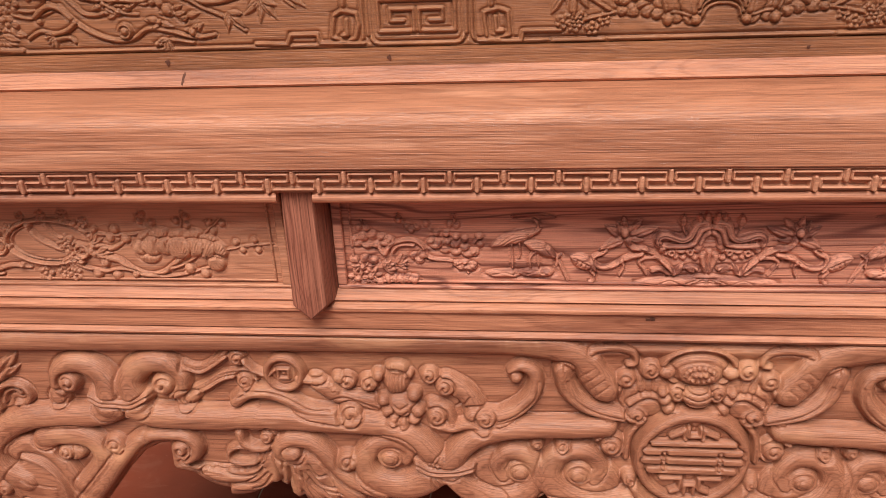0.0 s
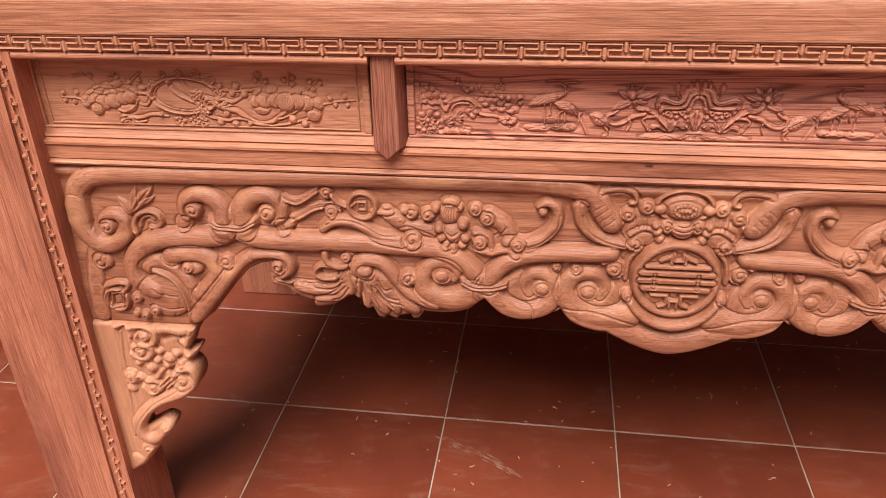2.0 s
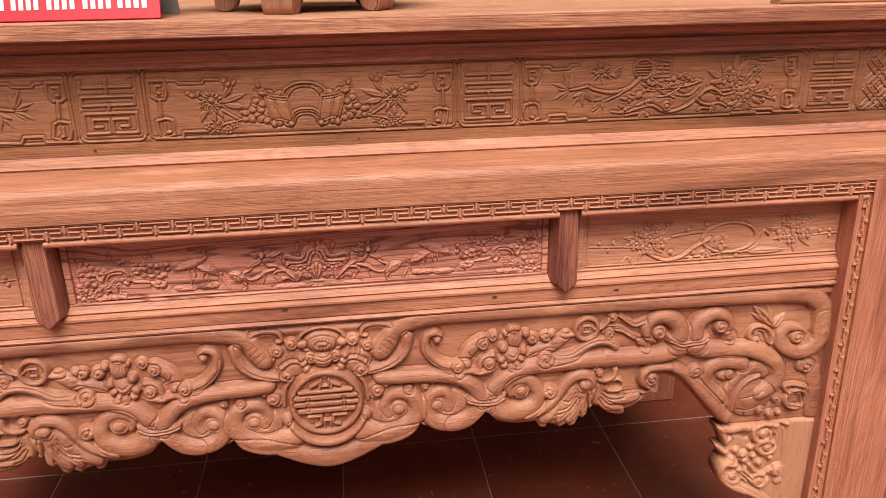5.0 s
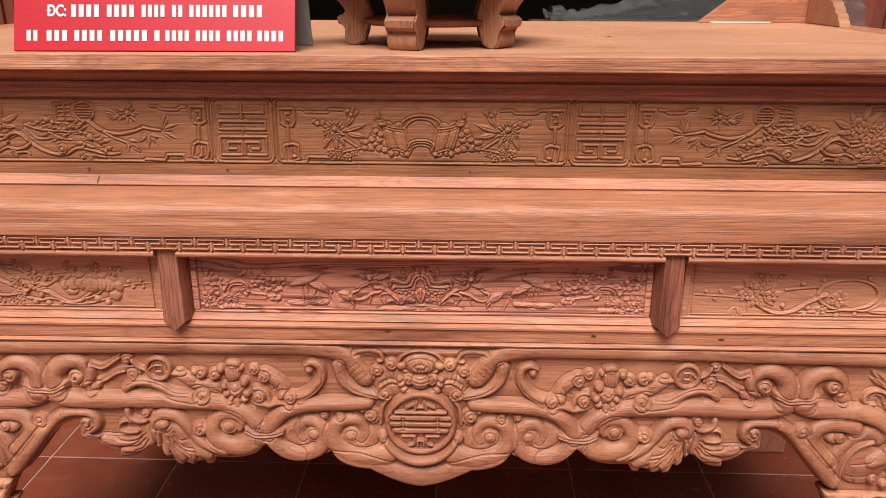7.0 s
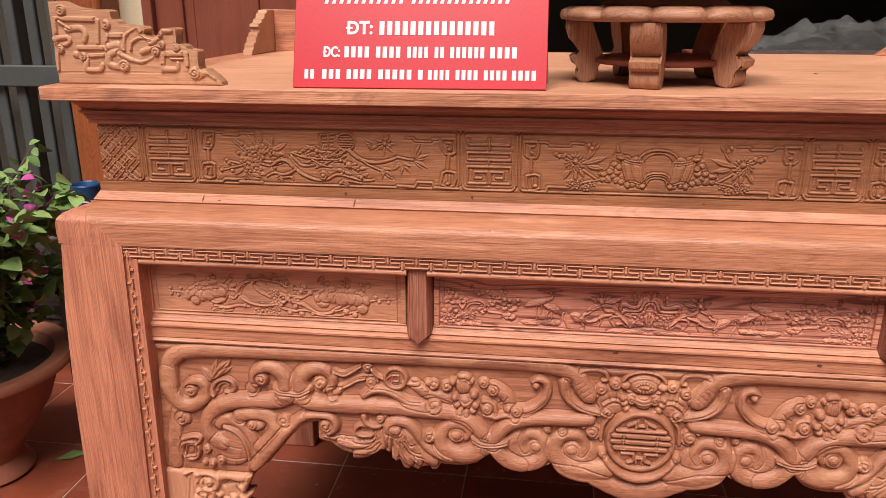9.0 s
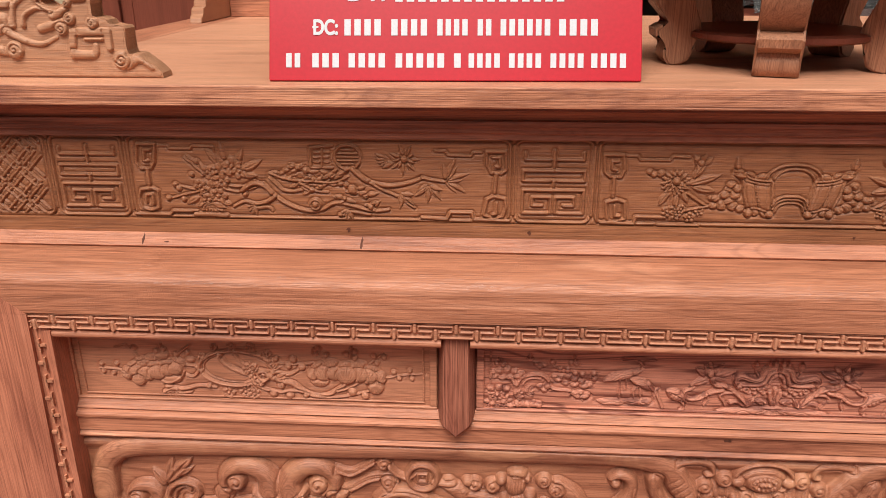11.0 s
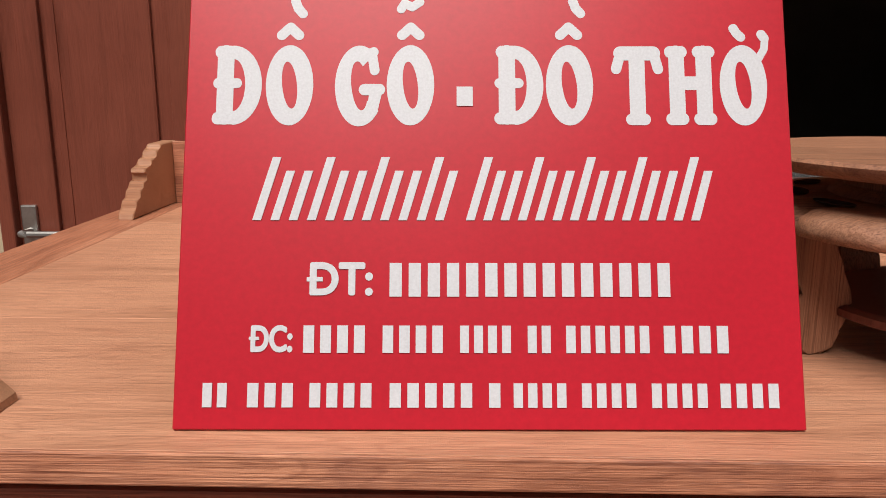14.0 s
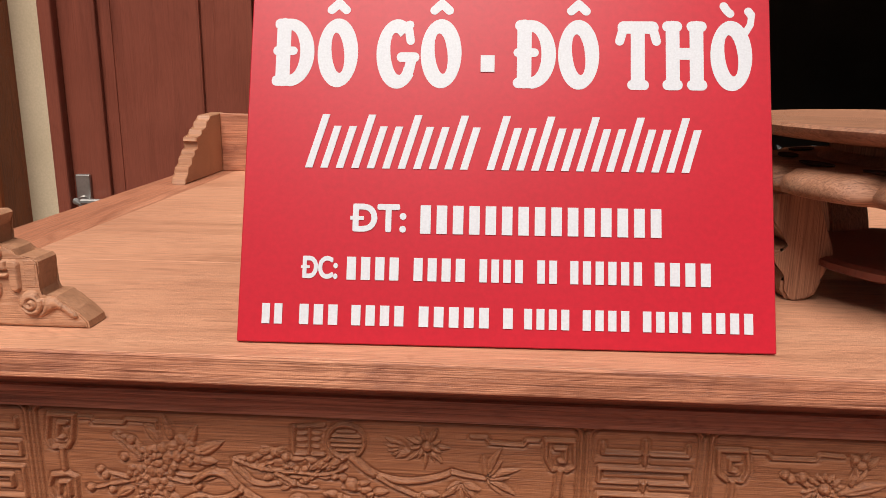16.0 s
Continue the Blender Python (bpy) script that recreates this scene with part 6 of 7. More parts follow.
def front_wing(sx):
    w = thing("corner_wing", "pale carved stepped corner wing standing on the table top", "carved ornament", group="corner wings")
    bm = bmesh.new()
    prism(bm, [(-sx * u / 1000, TOP + v / 1000) for u, v in WING], "y", 0.066, 0.096)
    bmesh.ops.bevel(bm, geom=[e for e in bm.edges if abs(e.verts[0].co.y - e.verts[1].co.y) < 1e-6], offset=0.0014, segments=2, affect="EDGES")
    board = part("board", bm, wood_pale_x, w)
    U, V = grid(-1080, -772, 1291, 1436, 0.9)
    R = Relief(U, V)
    D, _, _ = outline_distance(U, V - 1290, WING)
    R.H[:] = 0.2

    for q, r in ((P("-1070,1404 -993,1403"), 5), (P("-989,1400 -995,1356"), 5), (P("-1032,1354 -979,1354"), 4.5), (P("-1070,1404 -1077,1315"), 4.5), (P("-978,1376 -945,1376"), 5), (P("-976,1374 -979,1340"), 4.5), (P("-873,1344 -830,1345"), 5.5), (P("-873,1344 -877,1316"), 5), (P("-830,1345 -830,1326"), 5),
                 (P("-859,1336 -838,1336"), 2.5), (P("-1017,1340 -981,1342"), 4)):
        R.stroke(q, r, 4.0, flat=1.8, smooth=False)
    # curled clouds and leaves
    for q, r, r1 in ((P("-1049,1386 -1024,1388 -1015,1378 -1019,1366"), 6, 5), (P("-1081,1368 -1051,1372 -1049,1362 -1070,1356"), 5, 4), (P("-1039,1342 -1020,1336 -1021,1316 -996,1316 -990,1324"), 6, 5), (P("-972,1356 -956,1360 -951,1350 -972,1344 -977,1326 -953,1320"), 7, 6), (P("-954,1344 -934,1334 -914,1330 -894,1338"), 5, 2.5),
                     (P("-946,1352 -941,1374 -928,1384 -919,1388"), 4, 2), (P("-933,1352 -929,1364 -913,1372 -900,1368"), 3.5, 2), (P("-912,1348 -891,1354 -876,1358"), 5, 5), (P("-894,1364 -881,1370 -873,1382 -855,1384"), 6, 5), (P("-875,1318 -851,1318 -847,1328"), 6, 4), (P("-811,1307 -795,1313 -781,1303"), 7, 4),
                     (P("-915,1388 -908,1378 -896,1370"), 5, 4), (P("-1062,1398 -1052,1392 -1042,1386"), 3.5, 1.6)):
        R.stroke(q, r, 5.5, r1)
    for q, r, a in (("-1056,1418", 9, 60), ("-974,1394", 8, 120), ("-847,1355", 6.5, 0), ("-817,1312", 10, 200), ("-1067,1351", 7, 40), ("-1025,1339", 7, 90), ("-949,1323", 10, 0), ("-874,1360", 6.5, 90), ("-886,1348", 7, 200), ("-875,1378", 5, 40)):
        u, v = Q(q)
        R.dome(u, v, r, h=3, base=3.6, groove=1.4)
        R.cut(spiral(u, v, 0.74 * r, 1.2, a, 1, 20), 0.10 * r + 0.3, 3.2, smooth=False)
    R.cut(P("-1071,1310 -828,1312"), 1.2, 2.6, smooth=False)
    R.H = np.where(D < 1.5, -4, R.H)
    carved("carving", R, 0.066, wood_pale_x, board, "", mirror=sx > 0)
    return w


wood_pale_x = wood("rosewood_pale_long", (0.38, 0.185, 0.100), (0.48, 0.245, 0.140), (0.56, 0.31, 0.19), grain="x", figure=0.5, pores=0.5, lines=0.3)
front_wing(-1)
front_wing(1)


def back_corner(sx):
    w = thing("back_corner_wing", "plain stepped wing with slanting back board on the table", "carved ornament", group="rear corner wings")
    bm = bmesh.new()
    prof = [(0.862, 0), (0.866, 0.012), (0.880, 0.020), (0.882, 0.034), (0.900, 0.036), (0.902, 0.052), (0.916, 0.054), (0.918, 0.066), (0.935, 0.066), (0.936, 0.082), (0.928, 0.084), (0.930, 0.092),
            (0.958, 0.094), (0.962, 0.106), (0.984, 0.108), (0.988, 0.122), (1.005, 0.124), (1.01, 0.134), (1.085, 0.136), (1.085, 0)]
    x0, x1 = sorted((sx * 1.012, sx * 1.040))
    prism(bm, [(y, TOP + 0.9 * z) for y, z in prof], "x", x0, x1)
    bmesh.ops.bevel(bm, geom=[e for e in bm.edges if abs(e.verts[0].co.x - e.verts[1].co.x) < 1e-6], offset=0.002, segments=1, affect="EDGES")
    part("side_wing", bm, wood_pale_x, w)
    bm = bmesh.new()
    pts = [(sx * 1.0115, TOP), (sx * 0.715, TOP), (sx * 0.725, TOP + 0.006), (sx * 0.862, TOP + 0.112), (sx * 0.885, TOP + 0.119), (sx * 1.0115, TOP + 0.1215)]
    prism(bm, pts, "y", 1.062, 1.084)
    bmesh.ops.bevel(bm, geom=[e for e in bm.edges if abs(e.verts[0].co.y - e.verts[1].co.y) < 1e-6], offset=0.0015, segments=1, affect="EDGES")
    part("back_board", bm, wood_x, w)
    return w


back_corner(-1)
back_corner(1)
tagged(part("plastic_strip", boxed(0.742, 0.905, 1.030, 1.046, TOP, TOP + 0.004, 0.001, 1), strip_pale), "short pale green plastic strip lying on the table", "strip")
bm = bmesh.new()
lathe(bm, [(0.0005, 0.0015), (0.004, 0.001), (0.005, 0.0)][::-1], (0.36, 0.445, TOP), 8)
tagged(part("wood_chip", bm, hollow_chip_dark), "tiny dark chip lying on the table top", "debris")

# ---- red sign board ----
SA = Vector((0.435, 0.012, 0)).normalized()
SN0 = Vector((-SA.y, SA.x, 0))
SB = Vector((0, 0, math.cos(radians(19.3)))) + SN0 * math.sin(radians(19.3))
SN = SA.cross(SB)
SIGN = Matrix.Translation((-0.632, 0.045, TOP + 0.0012)) @ Matrix((SA, SB, SN)).transposed().to_4x4()
sign = thing("sign_board", "red advertising board with white lettering, leaning on the table", "sign")
sign.matrix_world = SIGN
W_S, H_S = 0.437, 0.345
part("face_board", boxed(0, W_S, 0, H_S, -0.005, 0, 0.0008, 1), sign_red, sign)
bm = bmesh.new()
foot_l, foot_r = SIGN @ Vector((0, 0, 0)) + Vector((0.01, 0.132, 0)), SIGN @ Vector((W_S, 0, 0)) + Vector((0.004, 0.128, 0))
head_l, head_r = SIGN @ Vector((0.01, H_S - 0.01, -0.006)), SIGN @ Vector((W_S - 0.01, H_S - 0.01, -0.006))
foot_l.z = foot_r.z = TOP + 0.0005
front = [bm.verts.new(SIGN.inverted() @ v) for v in (foot_l, foot_r, head_r, head_l)]
rear = [bm.verts.new(SIGN.inverted() @ (v + Vector((0, 0.004, 0)))) for v in (foot_l, foot_r, head_r, head_l)]
for i in range(4):
    bm.faces.new((front[i], front[(i + 1) % 4], rear[(i + 1) % 4], rear[i]))
bm.faces.new(front[::-1])
bm.faces.new(rear)
part("prop", bm, grey_board, sign, "grey folding prop behind the board")


def lettering(text, x0, x1, y0, y1, bold=0.0):
    """Flat white letters fitted to a box on the board."""
    cu = bpy.data.curves.new("letters", "FONT")
    cu.body, cu.resolution_u = text, 6
    tmp = bpy.data.objects.new("letters", cu)
    scene.collection.objects.link(tmp)
    bpy.context.view_layer.update()
    me = bpy.data.meshes.new_from_object(tmp)
    bpy.data.objects.remove(tmp)
    co = np.empty(len(me.vertices) * 3)
    me.vertices.foreach_get("co", co)
    co = co.reshape(-1, 3)
    lo, hi = co.min(0), co.max(0)
    for k, (a, b) in enumerate(((x0, x1), (y0, y1))):
        co[:, k] = a + (co[:, k] - lo[k]) / (hi[k] - lo[k]) * (b - a)
    co[:, 2] = 0.0006
    me.vertices.foreach_set("co", co.ravel())
    bm = bmesh.new()
    for k in range(9 if bold else 1):
        a = 2 * math.pi * k / 8
        off = Vector((bold * math.cos(a), bold * math.sin(a), 0.00003 * k)) if k < 8 else Vector((0, 0, 0.00026))
        first_v = len(bm.verts)
        bm.from_mesh(me)
        bm.verts.ensure_lookup_table()
        for v in bm.verts[first_v:]:
            v.co += off
    bm.to_mesh(me)
    bm.free()
    me.materials.append(white_paint)
    ob = new("lettering", me)
    ob.parent = sign
    ob["label"] = "white painted letters"
    return ob


def bar(x0, x1, y0, y1):
    part("lettering_bar", boxed(x0, x1, y0, y1, 0.0002, 0.0008), white_paint, sign)


def pen(strokes, width, name="lettering"):
    """Flat letter strokes with round ends, as if drawn with a broad pen."""
    bm = bmesh.new()
    lift = 0.0003
    for line_ in strokes:
        w = width
        if isinstance(line_, tuple):
            line_, w = line_
        pts = P(line_)
        r = w / 2
        for (x, y), (x2, y2) in zip(pts, pts[1:]):
            d = Vector((x2 - x, y2 - y))
            n = Vector((-d.y, d.x)).normalized() * r
            lift += 0.000004
            bm.faces.new([bm.verts.new((a / 1000, b / 1000, lift)) for a, b in ((x + n.x, y + n.y), (x - n.x, y - n.y), (x2 - n.x, y2 - n.y), (x2 + n.x, y2 + n.y))])
        for x, y in pts:
            lift += 0.000004
            bm.faces.new([bm.verts.new(((x + r * math.cos(2 * math.pi * k / 18)) / 1000, (y + r * math.sin(2 * math.pi * k / 18)) / 1000, lift)) for k in range(18)])
    part(name, bm, white_paint, sign, "white painted letters")


def bowl(cx, cy, rx, ry, wx, wy, a0=0, a1=360, slant=0.0):
    """A round letter body with a narrow, slightly tilted counter."""
    bm = bmesh.new()
    n = 48
    turn = [radians(a0 + (a1 - a0) * k / n) for k in range(n + 1)]
    out = [bm.verts.new(((cx + rx * math.cos(a)) / 1000, (cy + ry * math.sin(a)) / 1000, 0.0003)) for a in turn]
    inn = [bm.verts.new(((cx + (rx - wx) * math.cos(a) - slant * (ry - wy) * math.sin(a)) / 1000, (cy + (ry - wy) * math.sin(a)) / 1000, 0.0003)) for a in turn]
    for k in range(n):
        bm.faces.new((out[k], out[k + 1], inn[k + 1], inn[k]))
    part("lettering", bm, white_paint, sign, "white painted letters")


for x in (27, 228.5):
    pen([f"{x + 6.5},226 {x + 6.5},270", (f"{x + 1.5},224.5 {x + 12},224.5", 8.5), (f"{x + 3},271 {x + 12},271", 9), (f"{x + 1},249 {x + 15},249", 7)], 12)
    bowl(x + 12, 247.7, 20.7, 27.8, 12, 9.5, -90, 90)
for x in (79.5, 166, 280, 405):
    bowl(x, 247.7, 17, 28.2, 11.7, 11.7, slant=0.11)
bowl(129.5, 247.2, 17.5, 28.4, 11.7, 11.2, 52, 322, slant=0.1)
pen([("138.5,268.5 140.3,258", 7), ("134,269 139.5,271", 7), ("133,244.5 144,244.5", 8), ("141.5,243 138.5,230", 8.5)], 7)
pen(["328.7,226 328.7,268", ("324,223.7 333.8,223.7", 8), ("317,270 341,270", 10), ("316.5,268 313.8,259", 7.5), ("341.5,268 344,259", 7.5)], 11.5)
pen(["357.3,226 357.3,270", "376.8,226 376.8,270", ("358,249 376,249", 9.5)] + [(f"{x - 4},{y} {x + 4},{y}", 8.5) for x in (357, 377) for y in (224, 271)], 11.3)
pen(["416,265 421,273 422,281", ("421.5,281 419.5,284", 7)], 5.5)
for x in (79.3, 166, 280):
    pen([f"{x - 6.2},283.5 {x},289.5 {x + 6.2},283.5"], 7.5)
for x in (82.5, 283.5):
    pen([f"{x},309.5 {x + 2},304 {x + 5.5},300"], 7)
pen(["159,303.5 161.5,308 167,305 172.5,309"], 6.5)
pen(["399.5,288.5 401.5,285 404.5,282"], 7)
bar(0.1990, 0.2105, 0.2330, 0.2465)
lettering("DT:", 0.0965, 0.138, 0.1005, 0.1215, 0.0010)
bar(0.0935, 0.1045, 0.1095, 0.1125)
lettering("DC:", 0.0570, 0.084, 0.0615, 0.0785, 0.0008)
bar(0.0550, 0.0620, 0.0690, 0.0712)
def slanted_bar(x, y0, y1, w):
    """A plain bar leaning to the right."""
    lean = 0.30 * (y1 - y0)
    bm = bmesh.new()
    prism(bm, [(x - w / 2, y0), (x + w / 2, y0), (x + lean + w / 2, y1), (x + lean - w / 2, y1)], "z", 0.0002, 0.0008)
    part("lettering_bar", bm, white_paint, sign)


for x0, x1, count in ((0.060, 0.190, 11), (0.212, 0.372, 14)):
    for k in range(count):
        slanted_bar(x0 + (x1 - x0) * k / (count - 1) - 0.006, 0.151, 0.186 if k % 3 else 0.196, 0.0062)
for row, (y0, y1) in ((((0.148, 0.345),), (0.099, 0.122)),
                      (((0.090, 0.136), (0.144, 0.189), (0.197, 0.235), (0.243, 0.262), (0.269, 0.329), (0.335, 0.383)), (0.0605, 0.079)),
                      (((0.023, 0.043), (0.053, 0.088), (0.095, 0.141), (0.149, 0.209), (0.216, 0.228), (0.233, 0.272), (0.279, 0.319), (0.326, 0.367), (0.372, 0.415)), (0.0215, 0.0405))):
    for x0, x1 in row:
        count = max(1, round((x1 - x0) / (y1 - y0) / 0.58))
        fill = 0.64
        for k in range(count):
            pitch = (x1 - x0) / count
            bar(x0 + pitch * (k + 0.5 - fill / 2), x0 + pitch * (k + 0.5 + fill / 2), y0, y1)

# the lines sit a little low on the board and run out towards its edges
for ob in list(sign.children):
    if ob.name.startswith("lettering"):
        for v in ob.data.vertices:
            x, y = v.co.x * 1000, v.co.y * 1000
            if y < 145:
                x = 219 + (x - 218.5) * 1.026
            elif y > 210:
                x = float(np.interp(x, [0, 26, 230, 437], [0, 20.5, 228, 437]))
            v.co.x = x / 1000
            v.co.y = float(np.interp(y, [0, 31, 70, 111, 168, 220, 276, 345], [0, 22, 62.5, 104, 164, 216, 276, 345])) / 1000


# ---- round offering stand ----
SX, SY = 0.014, 0.242
stand = thing("offering_stand", "unfinished round wooden offering stand with five scrolled legs", "stand", (SX, SY, TOP))


def leg_profile():
    return [(0.130, 0.1095), (0.176, 0.1095), (0.177, 0.098), (0.170, 0.078), (0.155, 0.062), (0.1445, 0.0535), (0.158, 0.0515), (0.167, 0.046), (0.165, 0.036), (0.149, 0.0285),
            (0.154, 0.020), (0.154, 0.010), (0.148, 0.001), (0.142, 0.0), (0.130, 0.0), (0.120, 0.006), (0.115, 0.020), (0.114, 0.037), (0.107, 0.047), (0.109, 0.057), (0.121, 0.085)]


shape = None
for k in range(5):
    if shape is None:
        bm = bmesh.new()
        prism(bm, leg_profile(), "y", -0.0265, 0.0265)
        bmesh.ops.bevel(bm, geom=[e for e in bm.edges if abs(e.verts[0].co.y - e.verts[1].co.y) < 1e-6], offset=0.003, segments=2, affect="EDGES")
        ob = part("leg", bm, wood_stand, stand, "", smooth=50)
        shape = ob.data
    else:
        ob = new("leg", shape)
        ob.parent = stand
    ob.matrix_basis = pose(0, 0, 0, 0, 0, 253 + 72 * k)
bm = bmesh.new()
lathe(bm, [(0.06, 0.034), (0.118, 0.034), (0.124, 0.037), (0.124, 0.043), (0.118, 0.046), (0.06, 0.046)], (0, 0, 0), 36)
part("stretcher_ring", bm, wood_door, stand, "dark thin stretcher disc")
bm = bmesh.new()
n = 96
rings = []
for r, z, deep in ((0.10, 0.110, 0), (0.174, 0.110, 0.5), (0.186, 0.113, 1), (0.189, 0.120, 1), (0.186, 0.129, 1.2), (0.172, 0.135, 0.8), (0.10, 0.137, 0), (0.05, 0.137, 0)):
    ring = []
    for i in range(n):
        a = 2 * math.pi * i / n
        notch = math.exp(-((((a / (2 * math.pi) * 12) % 1) - 0.5) / 0.09) ** 2)
        rr = r - 0.015 * deep * notch
        ring.append(bm.verts.new((rr * math.cos(a), rr * math.sin(a), z - (0.005 * deep * notch if z > 0.125 else 0))))
    rings.append(ring)
for a, b in zip(rings, rings[1:]):
    for i in range(n):
        bm.faces.new((a[i], a[(i + 1) % n], b[(i + 1) % n], b[i]))
bm.faces.new(rings[0][::-1])
bm.faces.new(rings[-1])
part("lower_plate", bm, wood_stand_x, stand, "scalloped lower plate with notched rim", smooth=60)
# hollows are dark dishes laid on the plate; their shade is painted, not cut
for k in range(12):
    a = radians(15 + 30 * k)
    bm = bmesh.new()
    lathe(bm, [(0.016, 0.1365), (0.0165, 0.1378), (0.0155, 0.1378), (0.012, 0.1368)], (0, 0, 0), 16)
    ob = part("hollow", bm, hollow_chip_dark, stand, "shallow dark dish on the plate, coloured as a hollow's shade")
    ob.matrix_basis = pose(0.142 * math.cos(a), 0.142 * math.sin(a), 0, 0, 0, 15 + 30 * k) @ Matrix.Diagonal((0.6, 1.4, 1, 1))
bm = bmesh.new()
lathe(bm, [(0.115, 0.1372), (0.112, 0.141), (0.104, 0.146), (0.104, 0.153), (0.118, 0.1595)], (0, 0, 0), 36)
part("collar", bm, wood_stand, stand, "", smooth=50)
bm = bmesh.new()
lathe(bm, [(0.10, 0.1597), (0.160, 0.1597), (0.182, 0.1630), (0.191, 0.1680), (0.193, 0.1735), (0.190, 0.1765), (0.186, 0.176), (0.05, 0.1745)], (0, 0, 0), 64)
part("upper_plate", bm, wood_stand_x, stand, "smooth turned upper plate", smooth=50)

# ---- plastic sheet over a crate behind the table ----
crate = thing("crate", "dark wooden crate behind the altar table", "crate", (0.85, 1.40, 0))
for z0 in (0.0, 0.25, 0.50, 0.75, 1.0):
    part("plank", boxed(-0.55, 0.45, -0.12, -0.10, z0 + 0.003, z0 + 0.247, 0.003, 1), wood_door, crate)
part("lid", boxed(-0.55, 0.45, -0.12, 0.30, 1.25, 1.27, 0.003, 1), wood_door, crate)
part("side", boxed(-0.55, -0.53, -0.10, 0.30, 0.0, 1.25), wood_door, crate)
part("side", boxed(0.43, 0.45, -0.10, 0.30, 0.0, 1.25), wood_door, crate)
bm = bmesh.new()
nx, ny = 96, 34
vs = []
for j in range(ny + 1):
    row = []
    for i in range(nx + 1):
        x, y = -0.50 + 0.92 * i / nx, -0.16 + 0.42 * j / ny
        q = Vector((x * 7, y * 7, 0.3))
        hump = 0.098 * math.exp(-((x - 0.26) / 0.32) ** 2) + 0.046 * math.exp(-((x + 0.14) / 0.15) ** 2)
        z = 1.275 + hump * math.sin(math.pi * min(1, (j + 2) / (ny + 2))) ** 0.5 + 0.060 * abs(noise.noise(q * 1.3)) + 0.030 * abs(noise.noise(q * 3.3)) - (0.09 if j == 0 else 0.0)
        row.append(bm.verts.new((0.85 + x + 0.02 * noise.noise(q * 2), 1.40 + y, z if j == 0 else max(z, 1.2715))))
    vs.append(row)
for j in range(ny):
    for i in range(nx):
        bm.faces.new((vs[j][i], vs[j][i + 1], vs[j + 1][i + 1], vs[j + 1][i]))
tagged(part("plastic_sheet", bm, plastic, None, "", smooth=20), "crumpled clear plastic sheet lying on a crate", "plastic sheet")

# ---- left of the table: gate, plants ----
gate = thing("metal_gate", "grey painted steel gate with upright slats", "gate", (-2.75, 1.70, 0))
for k in range(9):
    part("slat", boxed(-0.145 + 0.091 * k, -0.145 + 0.091 * k + 0.045, -0.012, 0.012, 0.0 if k in (0, 8) else 0.08, 2.1, 0.004, 1), gate_mat, gate)
for z in (0.14, 1.105, 2.0):
    part("rail", boxed(-0.62, 0.66, -0.045, -0.0125, z, z + 0.085, 0.005, 1), gate_mat, gate)
for k in range(5):
    part("slat", boxed(-0.60 + 0.091 * k, -0.60 + 0.091 * k + 0.045, -0.012, 0.012, 0.08, 2.1, 0.004, 1), gate_mat, gate)

tagged(part("wall_far_west", boxed(-6.0, -2.08, 1.90, 2.05, 0, 3.0), dark_wall), "dark wall behind the gate", "wall", kind="structure")


